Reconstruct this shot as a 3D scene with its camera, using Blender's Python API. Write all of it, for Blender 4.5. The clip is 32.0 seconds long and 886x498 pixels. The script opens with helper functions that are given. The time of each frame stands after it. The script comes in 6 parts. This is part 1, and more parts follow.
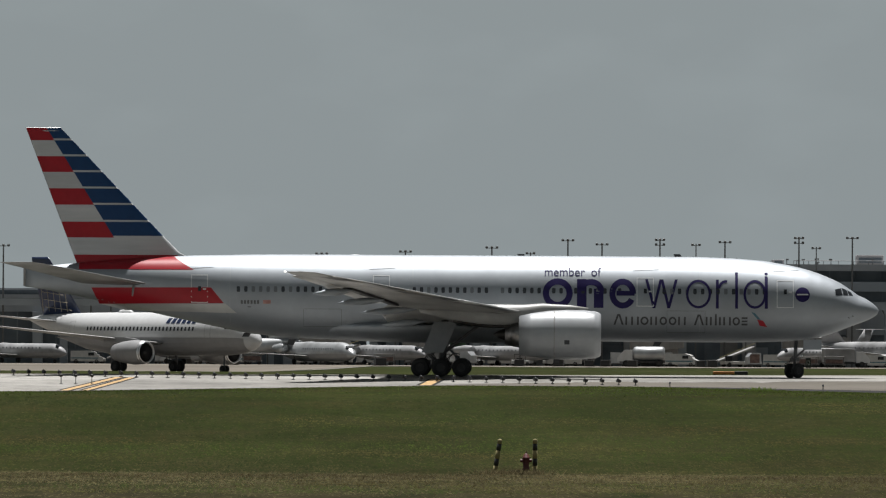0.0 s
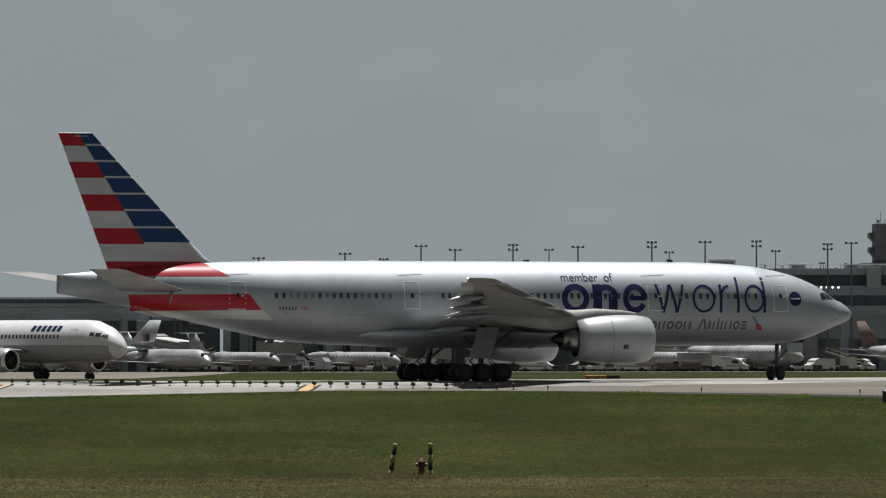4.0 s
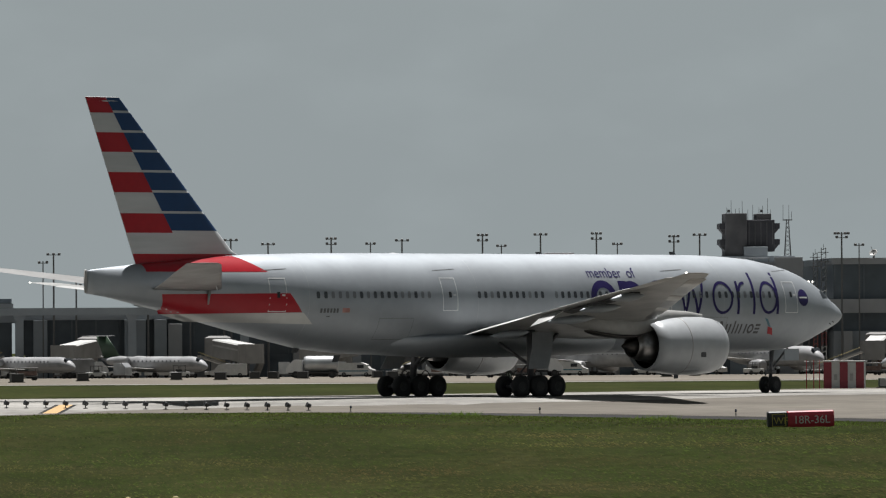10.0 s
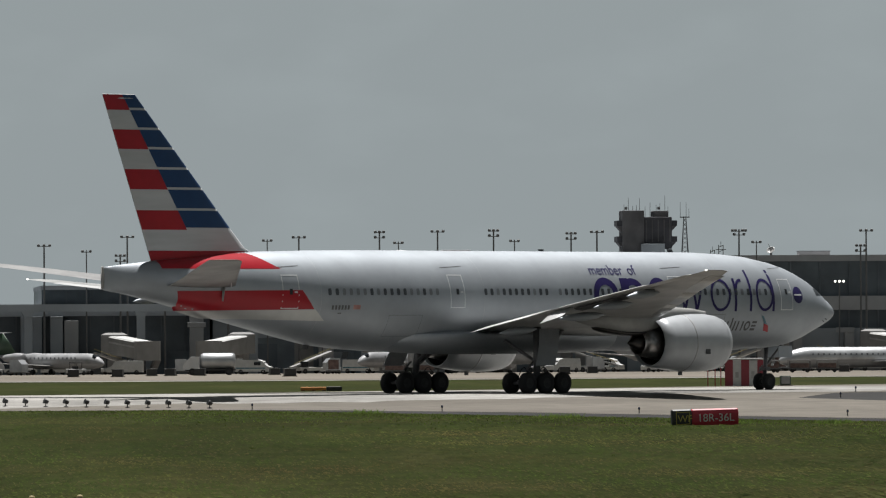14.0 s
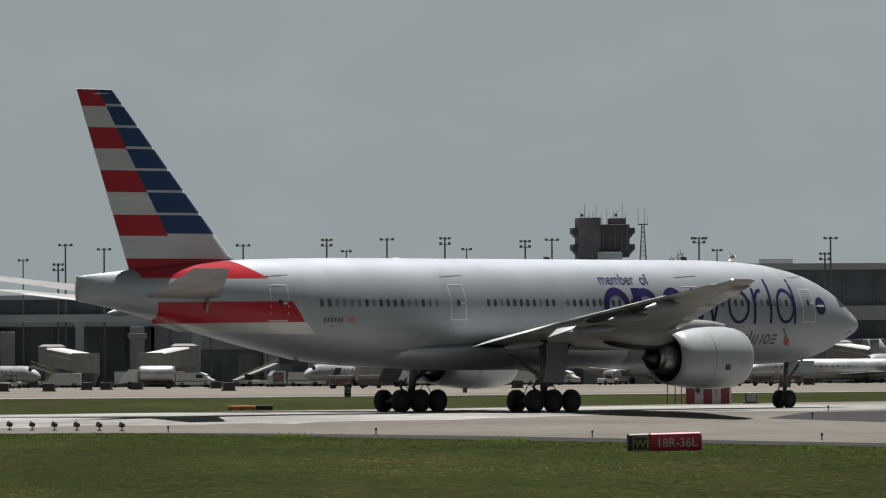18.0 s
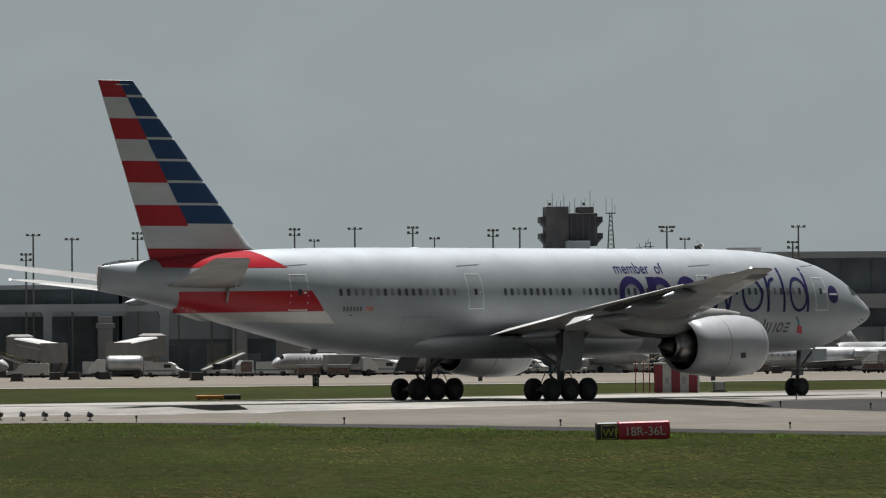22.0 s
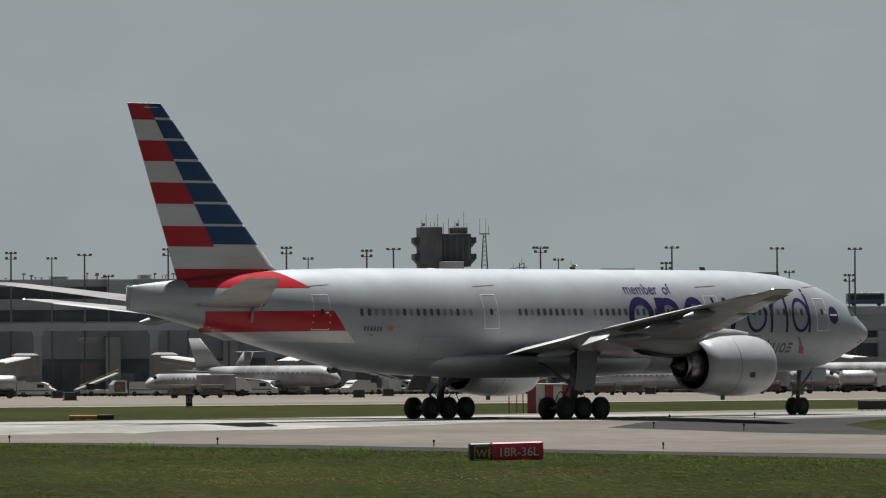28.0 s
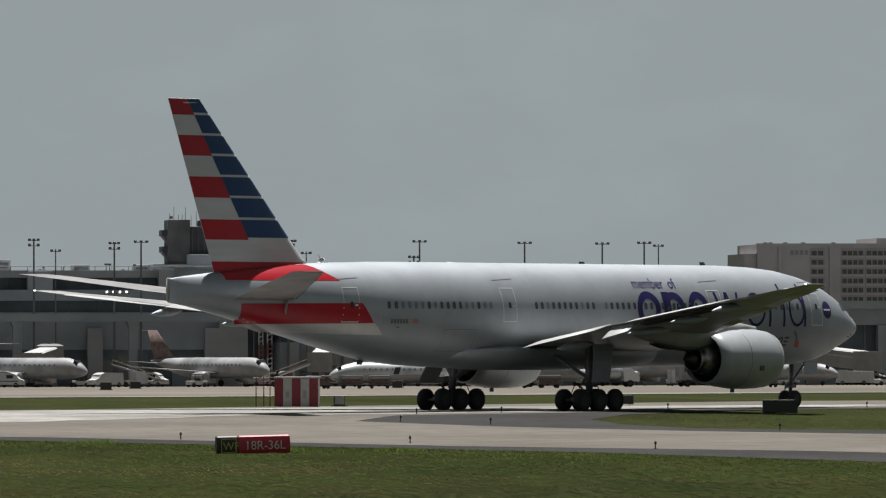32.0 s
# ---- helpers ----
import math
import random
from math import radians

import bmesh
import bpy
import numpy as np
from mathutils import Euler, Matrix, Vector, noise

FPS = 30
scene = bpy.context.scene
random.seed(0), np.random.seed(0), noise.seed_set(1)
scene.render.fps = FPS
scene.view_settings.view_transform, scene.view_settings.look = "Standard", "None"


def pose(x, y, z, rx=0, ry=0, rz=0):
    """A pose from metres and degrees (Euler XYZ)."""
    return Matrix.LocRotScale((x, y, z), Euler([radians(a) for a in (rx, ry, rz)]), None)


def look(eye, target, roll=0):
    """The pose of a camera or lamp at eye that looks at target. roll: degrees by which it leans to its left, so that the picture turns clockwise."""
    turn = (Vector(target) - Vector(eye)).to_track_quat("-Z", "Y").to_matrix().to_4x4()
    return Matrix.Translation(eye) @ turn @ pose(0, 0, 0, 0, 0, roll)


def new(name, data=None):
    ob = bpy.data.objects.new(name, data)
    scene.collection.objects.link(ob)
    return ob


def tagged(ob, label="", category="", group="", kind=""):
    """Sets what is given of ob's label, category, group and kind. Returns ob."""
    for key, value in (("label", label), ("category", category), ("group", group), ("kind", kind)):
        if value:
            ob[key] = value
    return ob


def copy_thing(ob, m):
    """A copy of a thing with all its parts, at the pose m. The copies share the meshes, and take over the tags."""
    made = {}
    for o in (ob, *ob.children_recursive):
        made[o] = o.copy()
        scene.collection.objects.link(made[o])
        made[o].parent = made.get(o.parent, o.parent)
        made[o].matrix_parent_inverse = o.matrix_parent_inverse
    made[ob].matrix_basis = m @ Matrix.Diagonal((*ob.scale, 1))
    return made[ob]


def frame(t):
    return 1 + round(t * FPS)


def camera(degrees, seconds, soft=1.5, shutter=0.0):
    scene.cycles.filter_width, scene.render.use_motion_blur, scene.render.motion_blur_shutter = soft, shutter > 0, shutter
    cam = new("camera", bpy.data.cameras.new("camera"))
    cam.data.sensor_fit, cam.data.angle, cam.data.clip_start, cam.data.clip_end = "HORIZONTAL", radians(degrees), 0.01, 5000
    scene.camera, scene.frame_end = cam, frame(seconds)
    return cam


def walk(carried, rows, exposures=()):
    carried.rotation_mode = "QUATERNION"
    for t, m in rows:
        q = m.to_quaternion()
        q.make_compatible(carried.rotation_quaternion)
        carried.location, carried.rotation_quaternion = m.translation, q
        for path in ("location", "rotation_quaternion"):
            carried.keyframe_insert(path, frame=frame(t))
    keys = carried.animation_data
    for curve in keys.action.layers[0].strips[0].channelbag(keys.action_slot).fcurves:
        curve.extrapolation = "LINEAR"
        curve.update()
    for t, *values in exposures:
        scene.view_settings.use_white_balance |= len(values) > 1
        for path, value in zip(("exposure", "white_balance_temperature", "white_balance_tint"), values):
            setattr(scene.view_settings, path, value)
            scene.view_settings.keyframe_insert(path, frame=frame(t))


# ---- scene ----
LENS = 6.648
EYE = [  # seconds, place, pitch, lean, heading of the tripod head
    (0, -8.13, -136.87, 3.00, 90.649, -0.323, -1.207),
    (0.5, -8.64, -136.86, 3.02, 90.638, -0.362, -1.421),
    (1, -9.02, -136.85, 3.05, 90.627, -0.358, -1.579),
    (1.5, -9.38, -136.84, 3.07, 90.620, -0.320, -1.733),
    (2, -9.69, -136.83, 3.07, 90.617, -0.256, -1.860),
    (2.5, -9.93, -136.82, 3.05, 90.626, -0.205, -1.963),
    (3, -10.22, -136.81, 3.07, 90.617, -0.121, -2.083),
    (3.5, -10.62, -136.79, 3.03, 90.633, -0.016, -2.251),
    (4, -11.10, -136.77, 2.87, 90.703, 0.050, -2.450),
    (4.5, -11.46, -136.76, 2.82, 90.724, 0.125, -2.602),
    (5, -10.79, -126.98, 2.91, 90.716, 0.154, -2.703),
    (5.5, -9.80, -114.77, 3.04, 90.692, 0.171, -2.775),
    (6, -8.76, -102.56, 3.18, 90.665, 0.191, -2.840),
    (6.5, -7.96, -92.79, 3.27, 90.646, 0.213, -2.919),
    (7, -8.14, -92.78, 3.27, 90.648, 0.213, -3.033),
    (7.5, -8.26, -92.77, 3.28, 90.641, 0.186, -3.103),
    (8, -8.50, -92.76, 3.28, 90.638, 0.187, -3.253),
    (8.4, -8.75, -92.74, 3.26, 90.651, 0.230, -3.407),
    (8.5, -8.70, -91.66, 3.26, 90.655, 0.244, -3.440),
    (8.6, -8.39, -88.07, 3.28, 90.657, 0.260, -3.467),
    (8.7, -8.08, -84.47, 3.31, 90.658, 0.279, -3.490),
    (8.8, -7.76, -80.88, 3.33, 90.659, 0.298, -3.511),
    (8.9, -7.43, -77.28, 3.35, 90.660, 0.316, -3.530),
    (9, -7.11, -73.69, 3.37, 90.663, 0.330, -3.548),
    (9.1, -6.78, -70.09, 3.39, 90.668, 0.342, -3.566),
    (9.2, -6.44, -66.50, 3.40, 90.675, 0.352, -3.582),
    (9.3, -6.10, -62.91, 3.42, 90.683, 0.360, -3.597),
    (9.4, -5.76, -59.31, 3.44, 90.689, 0.365, -3.612),
    (9.5, -5.42, -55.72, 3.46, 90.693, 0.366, -3.626),
    (9.6, -5.07, -52.12, 3.49, 90.692, 0.366, -3.640),
    (9.7, -4.73, -48.53, 3.51, 90.689, 0.363, -3.653),
    (9.8, -4.38, -44.94, 3.54, 90.685, 0.356, -3.666),
    (9.9, -4.03, -41.35, 3.57, 90.680, 0.346, -3.680),
    (10, -3.80, -38.92, 3.59, 90.678, 0.330, -3.696),
    (10.1, -3.81, -38.92, 3.59, 90.677, 0.308, -3.716),
    (10.5, -3.87, -38.92, 3.59, 90.680, 0.174, -3.812),
    (11, -3.97, -38.91, 3.59, 90.682, -0.098, -3.954),
    (11.5, -4.05, -38.91, 3.61, 90.650, -0.276, -4.076),
    (12, -4.11, -38.90, 3.62, 90.637, -0.349, -4.163),
    (12.5, -4.16, -38.90, 3.63, 90.615, -0.371, -4.239),
    (13, -4.21, -38.90, 3.65, 90.589, -0.253, -4.313),
    (13.5, -4.26, -38.89, 3.63, 90.615, 0.037, -4.387),
    (13.8, -4.31, -38.89, 3.62, 90.633, 0.208, -4.459),
    (13.9, -4.33, -38.89, 3.62, 90.641, 0.258, -4.481),
    (14, -4.14, -37.09, 3.62, 90.651, 0.296, -4.495),
    (14.1, -3.74, -33.50, 3.65, 90.663, 0.321, -4.498),
    (14.2, -3.34, -29.91, 3.67, 90.679, 0.337, -4.494),
    (14.3, -2.93, -26.33, 3.70, 90.695, 0.346, -4.485),
    (14.4, -2.53, -22.74, 3.72, 90.709, 0.349, -4.477),
    (14.5, -2.13, -19.15, 3.76, 90.720, 0.348, -4.473),
    (14.6, -1.73, -15.56, 3.79, 90.726, 0.343, -4.472),
    (14.7, -1.33, -11.97, 3.82, 90.728, 0.332, -4.472),
    (14.8, -0.93, -8.38, 3.86, 90.729, 0.316, -4.474),
    (14.9, -0.53, -4.79, 3.90, 90.730, 0.298, -4.478),
    (15, -0.13, -1.20, 3.93, 90.733, 0.280, -4.485),
    (15.1, 0.00, 0.00, 3.94, 90.739, 0.260, -4.496),
    (15.2, 0.00, 0.00, 3.94, 90.746, 0.238, -4.512),
    (15.5, 0.00, 0.00, 3.94, 90.765, 0.169, -4.559),
    (16, 0.00, 0.00, 3.94, 90.773, 0.071, -4.599),
    (16.5, 0.00, 0.00, 3.94, 90.765, 0.016, -4.626),
    (17, 0.00, 0.00, 3.94, 90.748, 0.027, -4.657),
    (17.5, 0.00, 0.00, 3.94, 90.730, 0.123, -4.711),
    (18, 0.00, 0.00, 3.94, 90.718, 0.323, -4.807),
    (18.5, 0.00, 0.00, 3.94, 90.696, 0.429, -4.830),
    (19, 0.00, 0.00, 3.94, 90.718, 0.351, -4.787),
    (19.5, 0.00, 0.00, 3.94, 90.702, 0.217, -4.764),
    (20, 0.00, 0.00, 3.94, 90.676, 0.210, -4.768),
    (20.5, 0.00, 0.00, 3.94, 90.664, 0.314, -4.821),
    (21, 0.00, 0.00, 3.94, 90.613, 0.460, -4.903),
    (21.5, 0.00, 0.00, 3.94, 90.620, 0.499, -4.985),
    (22, 0.00, 0.00, 3.94, 90.635, 0.438, -5.047),
    (22.5, 0.00, 0.00, 3.94, 90.648, 0.360, -5.108),
    (23, 0.00, 0.00, 3.94, 90.646, 0.353, -5.166),
    (23.5, 0.00, 0.00, 3.94, 90.649, 0.386, -5.199),
    (24, 0.00, 0.00, 3.94, 90.669, 0.392, -5.284),
    (24.5, 0.00, 0.00, 3.94, 90.697, 0.363, -5.376),
    (25, 0.00, 0.00, 3.94, 90.705, 0.344, -5.460),
    (25.5, 0.00, 0.00, 3.94, 90.742, 0.375, -5.543),
    (26, 0.00, 0.00, 3.94, 90.762, 0.353, -5.637),
    (26.5, 0.00, 0.00, 3.94, 90.771, 0.338, -5.734),
    (27, 0.00, 0.00, 3.94, 90.773, 0.350, -5.831),
    (27.5, 0.00, 0.00, 3.94, 90.775, 0.371, -5.920),
    (28, 0.00, 0.00, 3.94, 90.782, 0.345, -5.997),
    (28.5, 0.00, 0.00, 3.94, 90.784, 0.326, -6.113),
    (29, 0.00, 0.00, 3.94, 90.805, 0.297, -6.293),
    (29.5, 0.00, 0.00, 3.94, 90.824, 0.284, -6.507),
    (30, 0.00, 0.00, 3.94, 90.806, 0.309, -6.741),
    (30.5, 0.00, 0.00, 3.94, 90.783, 0.281, -6.999),
    (31, 0.00, 0.00, 3.94, 90.762, 0.190, -7.280),
    (31.5, 0.00, 0.00, 3.94, 90.740, 0.142, -7.585),
    (32, 0.00, 0.00, 3.94, 90.725, 0.097, -7.895),
]

cam = camera(LENS, 32.0, soft=1.2)
walk(cam, [(t, pose(x, y, z, rx, ry, rz)) for t, x, y, z, rx, ry, rz in EYE],
     exposures=[(0.0, 0.54), (4.5, 0.54), (7.0, 0.60), (7.9, 0.69), (32.0, 0.68)])

# ---------------------------------------------------------------- light
SUN_ELEVATION, SUN_AZIMUTH = 75.0, 8.0   # degrees; azimuth turns from +y to +x
sun = new("sun", bpy.data.lights.new("sun", "SUN"))
sun.data.energy, sun.data.angle, sun.data.color = 5.0, radians(0.55), (1.0, 0.985, 0.965)
_e, _a = radians(SUN_ELEVATION), radians(SUN_AZIMUTH)
sun.matrix_world = look((0, 0, 0), (-math.sin(_a) * math.cos(_e), -math.cos(_a) * math.cos(_e), -math.sin(_e)))
sun.location = (0, 0, 300)

world = bpy.data.worlds.new("world")
scene.world = world
world.use_nodes = True
wn, wl = world.node_tree.nodes, world.node_tree.links
wn.clear()
sky = wn.new("ShaderNodeTexSky")
sky.sky_type, sky.sun_disc = "NISHITA", False
sky.sun_elevation, sky.sun_rotation = radians(SUN_ELEVATION), radians(SUN_AZIMUTH)
sky.air_density, sky.dust_density, sky.ozone_density = 1.0, 3.0, 1.0
grey = wn.new("ShaderNodeHueSaturation")
grey.inputs["Saturation"].default_value = 0.4
wl.new(sky.outputs[0], grey.inputs["Color"])
# summer haze evens the sky out
haze = wn.new("ShaderNodeMix")
haze.data_type = "RGBA"
haze.inputs[0].default_value = 0.985
haze.inputs[7].default_value = (2.02, 2.29, 2.37, 1)
wl.new(grey.outputs[0], haze.inputs[6])
# faint high cloud, a little lighter than the haze
wco = wn.new("ShaderNodeTexCoord")
wmap = wn.new("ShaderNodeMapping")
wmap.inputs["Scale"].default_value = (38, 38, 75)
wl.new(wco.outputs["Generated"], wmap.inputs["Vector"])
cloud = wn.new("ShaderNodeTexNoise")
cloud.inputs["Scale"].default_value, cloud.inputs["Detail"].default_value = 1.0, 4
wl.new(wmap.outputs[0], cloud.inputs["Vector"])
ramp = wn.new("ShaderNodeMapRange")
ramp.inputs["From Min"].default_value, ramp.inputs["From Max"].default_value = 0.5, 0.85
ramp.inputs["To Min"].default_value, ramp.inputs["To Max"].default_value = 1.0, 1.09
wl.new(cloud.outputs["Fac"], ramp.inputs["Value"])
tint = wn.new("ShaderNodeVectorMath")
tint.operation = "SCALE"
wl.new(haze.outputs[2], tint.inputs[0])
# the clear zenith is darker than the hazy horizon
wsep = wn.new("ShaderNodeSeparateXYZ")
wl.new(wco.outputs["Generated"], wsep.inputs[0])
zen = wn.new("ShaderNodeMapRange")
zen.inputs["From Min"].default_value, zen.inputs["From Max"].default_value = 0.06, 0.5
zen.inputs["To Min"].default_value, zen.inputs["To Max"].default_value = 1.0, 0.28
wl.new(wsep.outputs["Z"], zen.inputs["Value"])
both = wn.new("ShaderNodeMath")
both.operation = "MULTIPLY"
wl.new(ramp.outputs[0], both.inputs[0])
wl.new(zen.outputs[0], both.inputs[1])
wl.new(both.outputs[0], tint.inputs["Scale"])
wbg = wn.new("ShaderNodeBackground")
wbg.inputs["Strength"].default_value = 0.09
wl.new(tint.outputs[0], wbg.inputs["Color"])
wout = wn.new("ShaderNodeOutputWorld")
wl.new(wbg.outputs[0], wout.inputs["Surface"])


# ---------------------------------------------------------------- materials
def mat(name, color, rough=0.6, metal=0.0, vary=0.12, scale=3.0, bump=0.0, bump_scale=None, coat=0.0, spec=0.5, stain=0.0, stain_scale=0.15, stretch=(1, 1, 1), tone=None, leaf=0.0, detail=5, harsh=0.5, each=0.0):
    """A surface with grain and stains at two scales."""
    m = bpy.data.materials.new(name)
    m.use_nodes = True
    n, l = m.node_tree.nodes, m.node_tree.links
    b = n["Principled BSDF"]
    b.inputs["Roughness"].default_value, b.inputs["Metallic"].default_value = rough, metal
    b.inputs["Coat Weight"].default_value = coat
    b.inputs["Specular IOR Level"].default_value = spec
    co = n.new("ShaderNodeTexCoord")
    mp = n.new("ShaderNodeMapping")
    mp.inputs["Scale"].default_value = stretch
    l.new(co.outputs["Object"], mp.inputs["Vector"])
    fine = n.new("ShaderNodeTexNoise")
    fine.inputs["Scale"].default_value, fine.inputs["Detail"].default_value = scale, detail
    fine.inputs["Roughness"].default_value = harsh
    l.new(mp.outputs[0], fine.inputs["Vector"])
    wide = n.new("ShaderNodeTexNoise")
    wide.inputs["Scale"].default_value, wide.inputs["Detail"].default_value = stain_scale, 3
    l.new(mp.outputs[0], wide.inputs["Vector"])
    r = n.new("ShaderNodeMapRange")
    r.inputs["From Min"].default_value, r.inputs["From Max"].default_value = 0.3, 0.7
    r.inputs["To Min"].default_value, r.inputs["To Max"].default_value = 1 - vary, 1 + vary
    l.new(fine.outputs["Fac"], r.inputs["Value"])
    r2 = n.new("ShaderNodeMapRange")
    r2.inputs["From Min"].default_value, r2.inputs["From Max"].default_value = 0.35, 0.65
    r2.inputs["To Min"].default_value, r2.inputs["To Max"].default_value = 1 - stain, 1 + stain * 0.5
    l.new(wide.outputs["Fac"], r2.inputs["Value"])
    mul = n.new("ShaderNodeMath")
    mul.operation = "MULTIPLY"
    l.new(r.outputs[0], mul.inputs[0])
    l.new(r2.outputs[0], mul.inputs[1])
    mix = n.new("ShaderNodeVectorMath")
    mix.operation = "SCALE"
    mix.inputs[0].default_value = color
    if tone:
        # a second colour in broad patches
        tn = n.new("ShaderNodeTexNoise")
        tn.inputs["Scale"].default_value, tn.inputs["Detail"].default_value = stain_scale * 2.7, 4
        l.new(mp.outputs[0], tn.inputs["Vector"])
        tr = n.new("ShaderNodeMapRange")
        tr.inputs["From Min"].default_value, tr.inputs["From Max"].default_value = 0.45, 0.68
        l.new(tn.outputs["Fac"], tr.inputs["Value"])
        tm = n.new("ShaderNodeMix")
        tm.data_type = "RGBA"
        tm.inputs[6].default_value, tm.inputs[7].default_value = (*color, 1), (*tone, 1)
        l.new(tr.outputs[0], tm.inputs[0])
        l.new(tm.outputs[2], mix.inputs[0])
    if each:
        # every loose piece has its own shade
        ge, er, em = n.new("ShaderNodeNewGeometry"), n.new("ShaderNodeMapRange"), n.new("ShaderNodeMath")
        er.inputs["To Min"].default_value, er.inputs["To Max"].default_value = 1 - 0.2 * each, 1 + 2 * each
        l.new(ge.outputs["Random Per Island"], er.inputs["Value"])
        em.operation = "MULTIPLY"
        l.new(mul.outputs[0], em.inputs[0])
        l.new(er.outputs[0], em.inputs[1])
        mul = em
    l.new(mul.outputs[0], mix.inputs["Scale"])
    l.new(mix.outputs[0], b.inputs["Base Color"])
    if bump:
        bp = n.new("ShaderNodeBump")
        bp.inputs["Strength"].default_value = bump
        bp.inputs["Distance"].default_value = 0.05
        if bump_scale:
            bn = n.new("ShaderNodeTexNoise")
            bn.inputs["Scale"].default_value = bump_scale
            l.new(co.outputs["Object"], bn.inputs["Vector"])
            l.new(bn.outputs["Fac"], bp.inputs["Height"])
        else:
            l.new(fine.outputs["Fac"], bp.inputs["Height"])
        l.new(bp.outputs[0], b.inputs["Normal"])
    if leaf:
        # thin blades let light through
        tl, mx = n.new("ShaderNodeBsdfTranslucent"), n.new("ShaderNodeMixShader")
        l.new(mix.outputs[0], tl.inputs["Color"])
        mx.inputs[0].default_value = leaf
        l.new(b.outputs[0], mx.inputs[1])
        l.new(tl.outputs[0], mx.inputs[2])
        l.new(mx.outputs[0], n["Material Output"].inputs["Surface"])
    return m


SILVER = mat("silver mica paint", (0.29, 0.312, 0.336), 0.56, 0.62, 0.03, 2.0, stain=0.10, stain_scale=0.3, spec=0.6)
FIN_WHITE = mat("pale silver fin paint", (0.405, 0.412, 0.42), 0.42, 0.1, 0.04, 2.0, stain=0.08, stain_scale=0.5, stretch=(0.2, 1, 1.6), spec=0.4)
WHITE_PAINT = mat("white aircraft paint", (0.52, 0.525, 0.53), 0.38, 0.0, 0.04, 2.0, stain=0.08, spec=0.3)
WING_GREY = mat("grey wing paint", (0.288, 0.286, 0.279), 0.42, 0.0, 0.08, 1.5, stain=0.22, stain_scale=0.4, spec=0.4)
# flaps a lighter grey than the wing: sunlit tops put into the colour
FLAP_GREY = mat("grey flap paint in a sunlit tone", (0.42, 0.42, 0.415), 0.45, 0.0, 0.05, 1.5, stain=0.1, stain_scale=0.4, spec=0.3)
BARE_METAL = mat("bare aluminium", (0.72, 0.73, 0.75), 0.28, 0.9, 0.05, 2.0)
NACELLE = mat("nacelle silver", (0.33, 0.343, 0.358), 0.38, 0.1, 0.03, 2.0, stain=0.06, stain_scale=0.5, spec=0.55)
RED = mat("red paint", (0.29, 0.010, 0.018), 0.36, 0.0, 0.06, 2.0, coat=0.05, spec=0.25)
BLUE = mat("blue paint", (0.008, 0.036, 0.105), 0.36, 0.0, 0.06, 2.0, coat=0.05, spec=0.22)
NAVY = mat("indigo lettering", (0.018, 0.013, 0.07), 0.5, 0.0, 0.05, 2.0, spec=0.15)
DARK_GREY = mat("charcoal lettering", (0.04, 0.042, 0.046), 0.45, 0.0, 0.05, 2.0)
GLASS_DARK = mat("dark cabin glass", (0.012, 0.014, 0.017), 0.3, 0.0, 0.05, 2.0, spec=0.3)
RUBBER = mat("tyre rubber", (0.012, 0.012, 0.013), 0.75, 0.0, 0.15, 8.0)
STEEL = mat("gear steel", (0.10, 0.10, 0.105), 0.45, 0.4, 0.15, 6.0)
DARK_METAL = mat("scorched exhaust metal", (0.05, 0.046, 0.043), 0.35, 0.8, 0.2, 4.0)
HOT_METAL = mat("heat-stained nozzle metal", (0.27, 0.26, 0.255), 0.32, 0.95, 0.15, 3.0, stain=0.3, stain_scale=1.5)
TAIL_GREY = mat("grey tailplane paint", (0.235, 0.233, 0.23), 0.5, 0.0, 0.05, 1.5, stain=0.2, stain_scale=0.4, spec=0.12)
PALE_GREY = mat("grey gear door paint", (0.22, 0.23, 0.24), 0.5, 0.0, 0.06, 2.0, stain=0.1)
LOWER_BAND = mat("pale grey band paint", (0.40, 0.40, 0.39), 0.4, 0.35, 0.04, 2.0, stain=0.1, spec=0.35)
DOOR_LINE = mat("pale door outline", (0.60, 0.61, 0.62), 0.4, 0.3, 0.04, 2.0)
SLAT_METAL = mat("dull slat metal", (0.34, 0.34, 0.335), 0.34, 0.7, 0.12, 3.0, stain=0.2, stain_scale=1.0)
HUB = mat("dusty wheel hub", (0.035, 0.035, 0.036), 0.6, 0.3, 0.15, 6.0)
TEAL = mat("teal blue paint", (0.03, 0.11, 0.15), 0.4, 0.0, 0.05, 2.0)
CONCRETE = mat("taxiway concrete", (0.121, 0.110, 0.0955), 0.9, 0.0, 0.2, 0.5, 0.15, 6.0, stain=0.15, stain_scale=0.05, spec=0.05, detail=9, harsh=0.7)
ASPHALT = mat("shoulder asphalt", (0.03706, 0.03639, 0.03573), 0.95, 0.0, 0.18, 1.2, 0.2, 6.0, stain=0.15, stain_scale=0.08, spec=0.05)
GRASS = mat("mown grass", (0.02151, 0.02647, 0.006948), 0.95, 0.0, 0.45, 1.6, stain=0.25, stain_scale=0.1, stretch=(1, 0.2, 1), tone=(0.0285, 0.0300, 0.0100), spec=0.03, detail=11, harsh=0.8)
DRY_GRASS = mat("dry brownish grass", (0.03044, 0.02647, 0.01258), 0.95, 0.0, 0.6, 1.5, stain=0.3, stain_scale=0.15, stretch=(1, 0.25, 1), tone=(0.01324, 0.01654, 0.005293), spec=0.03, detail=11, harsh=0.8)
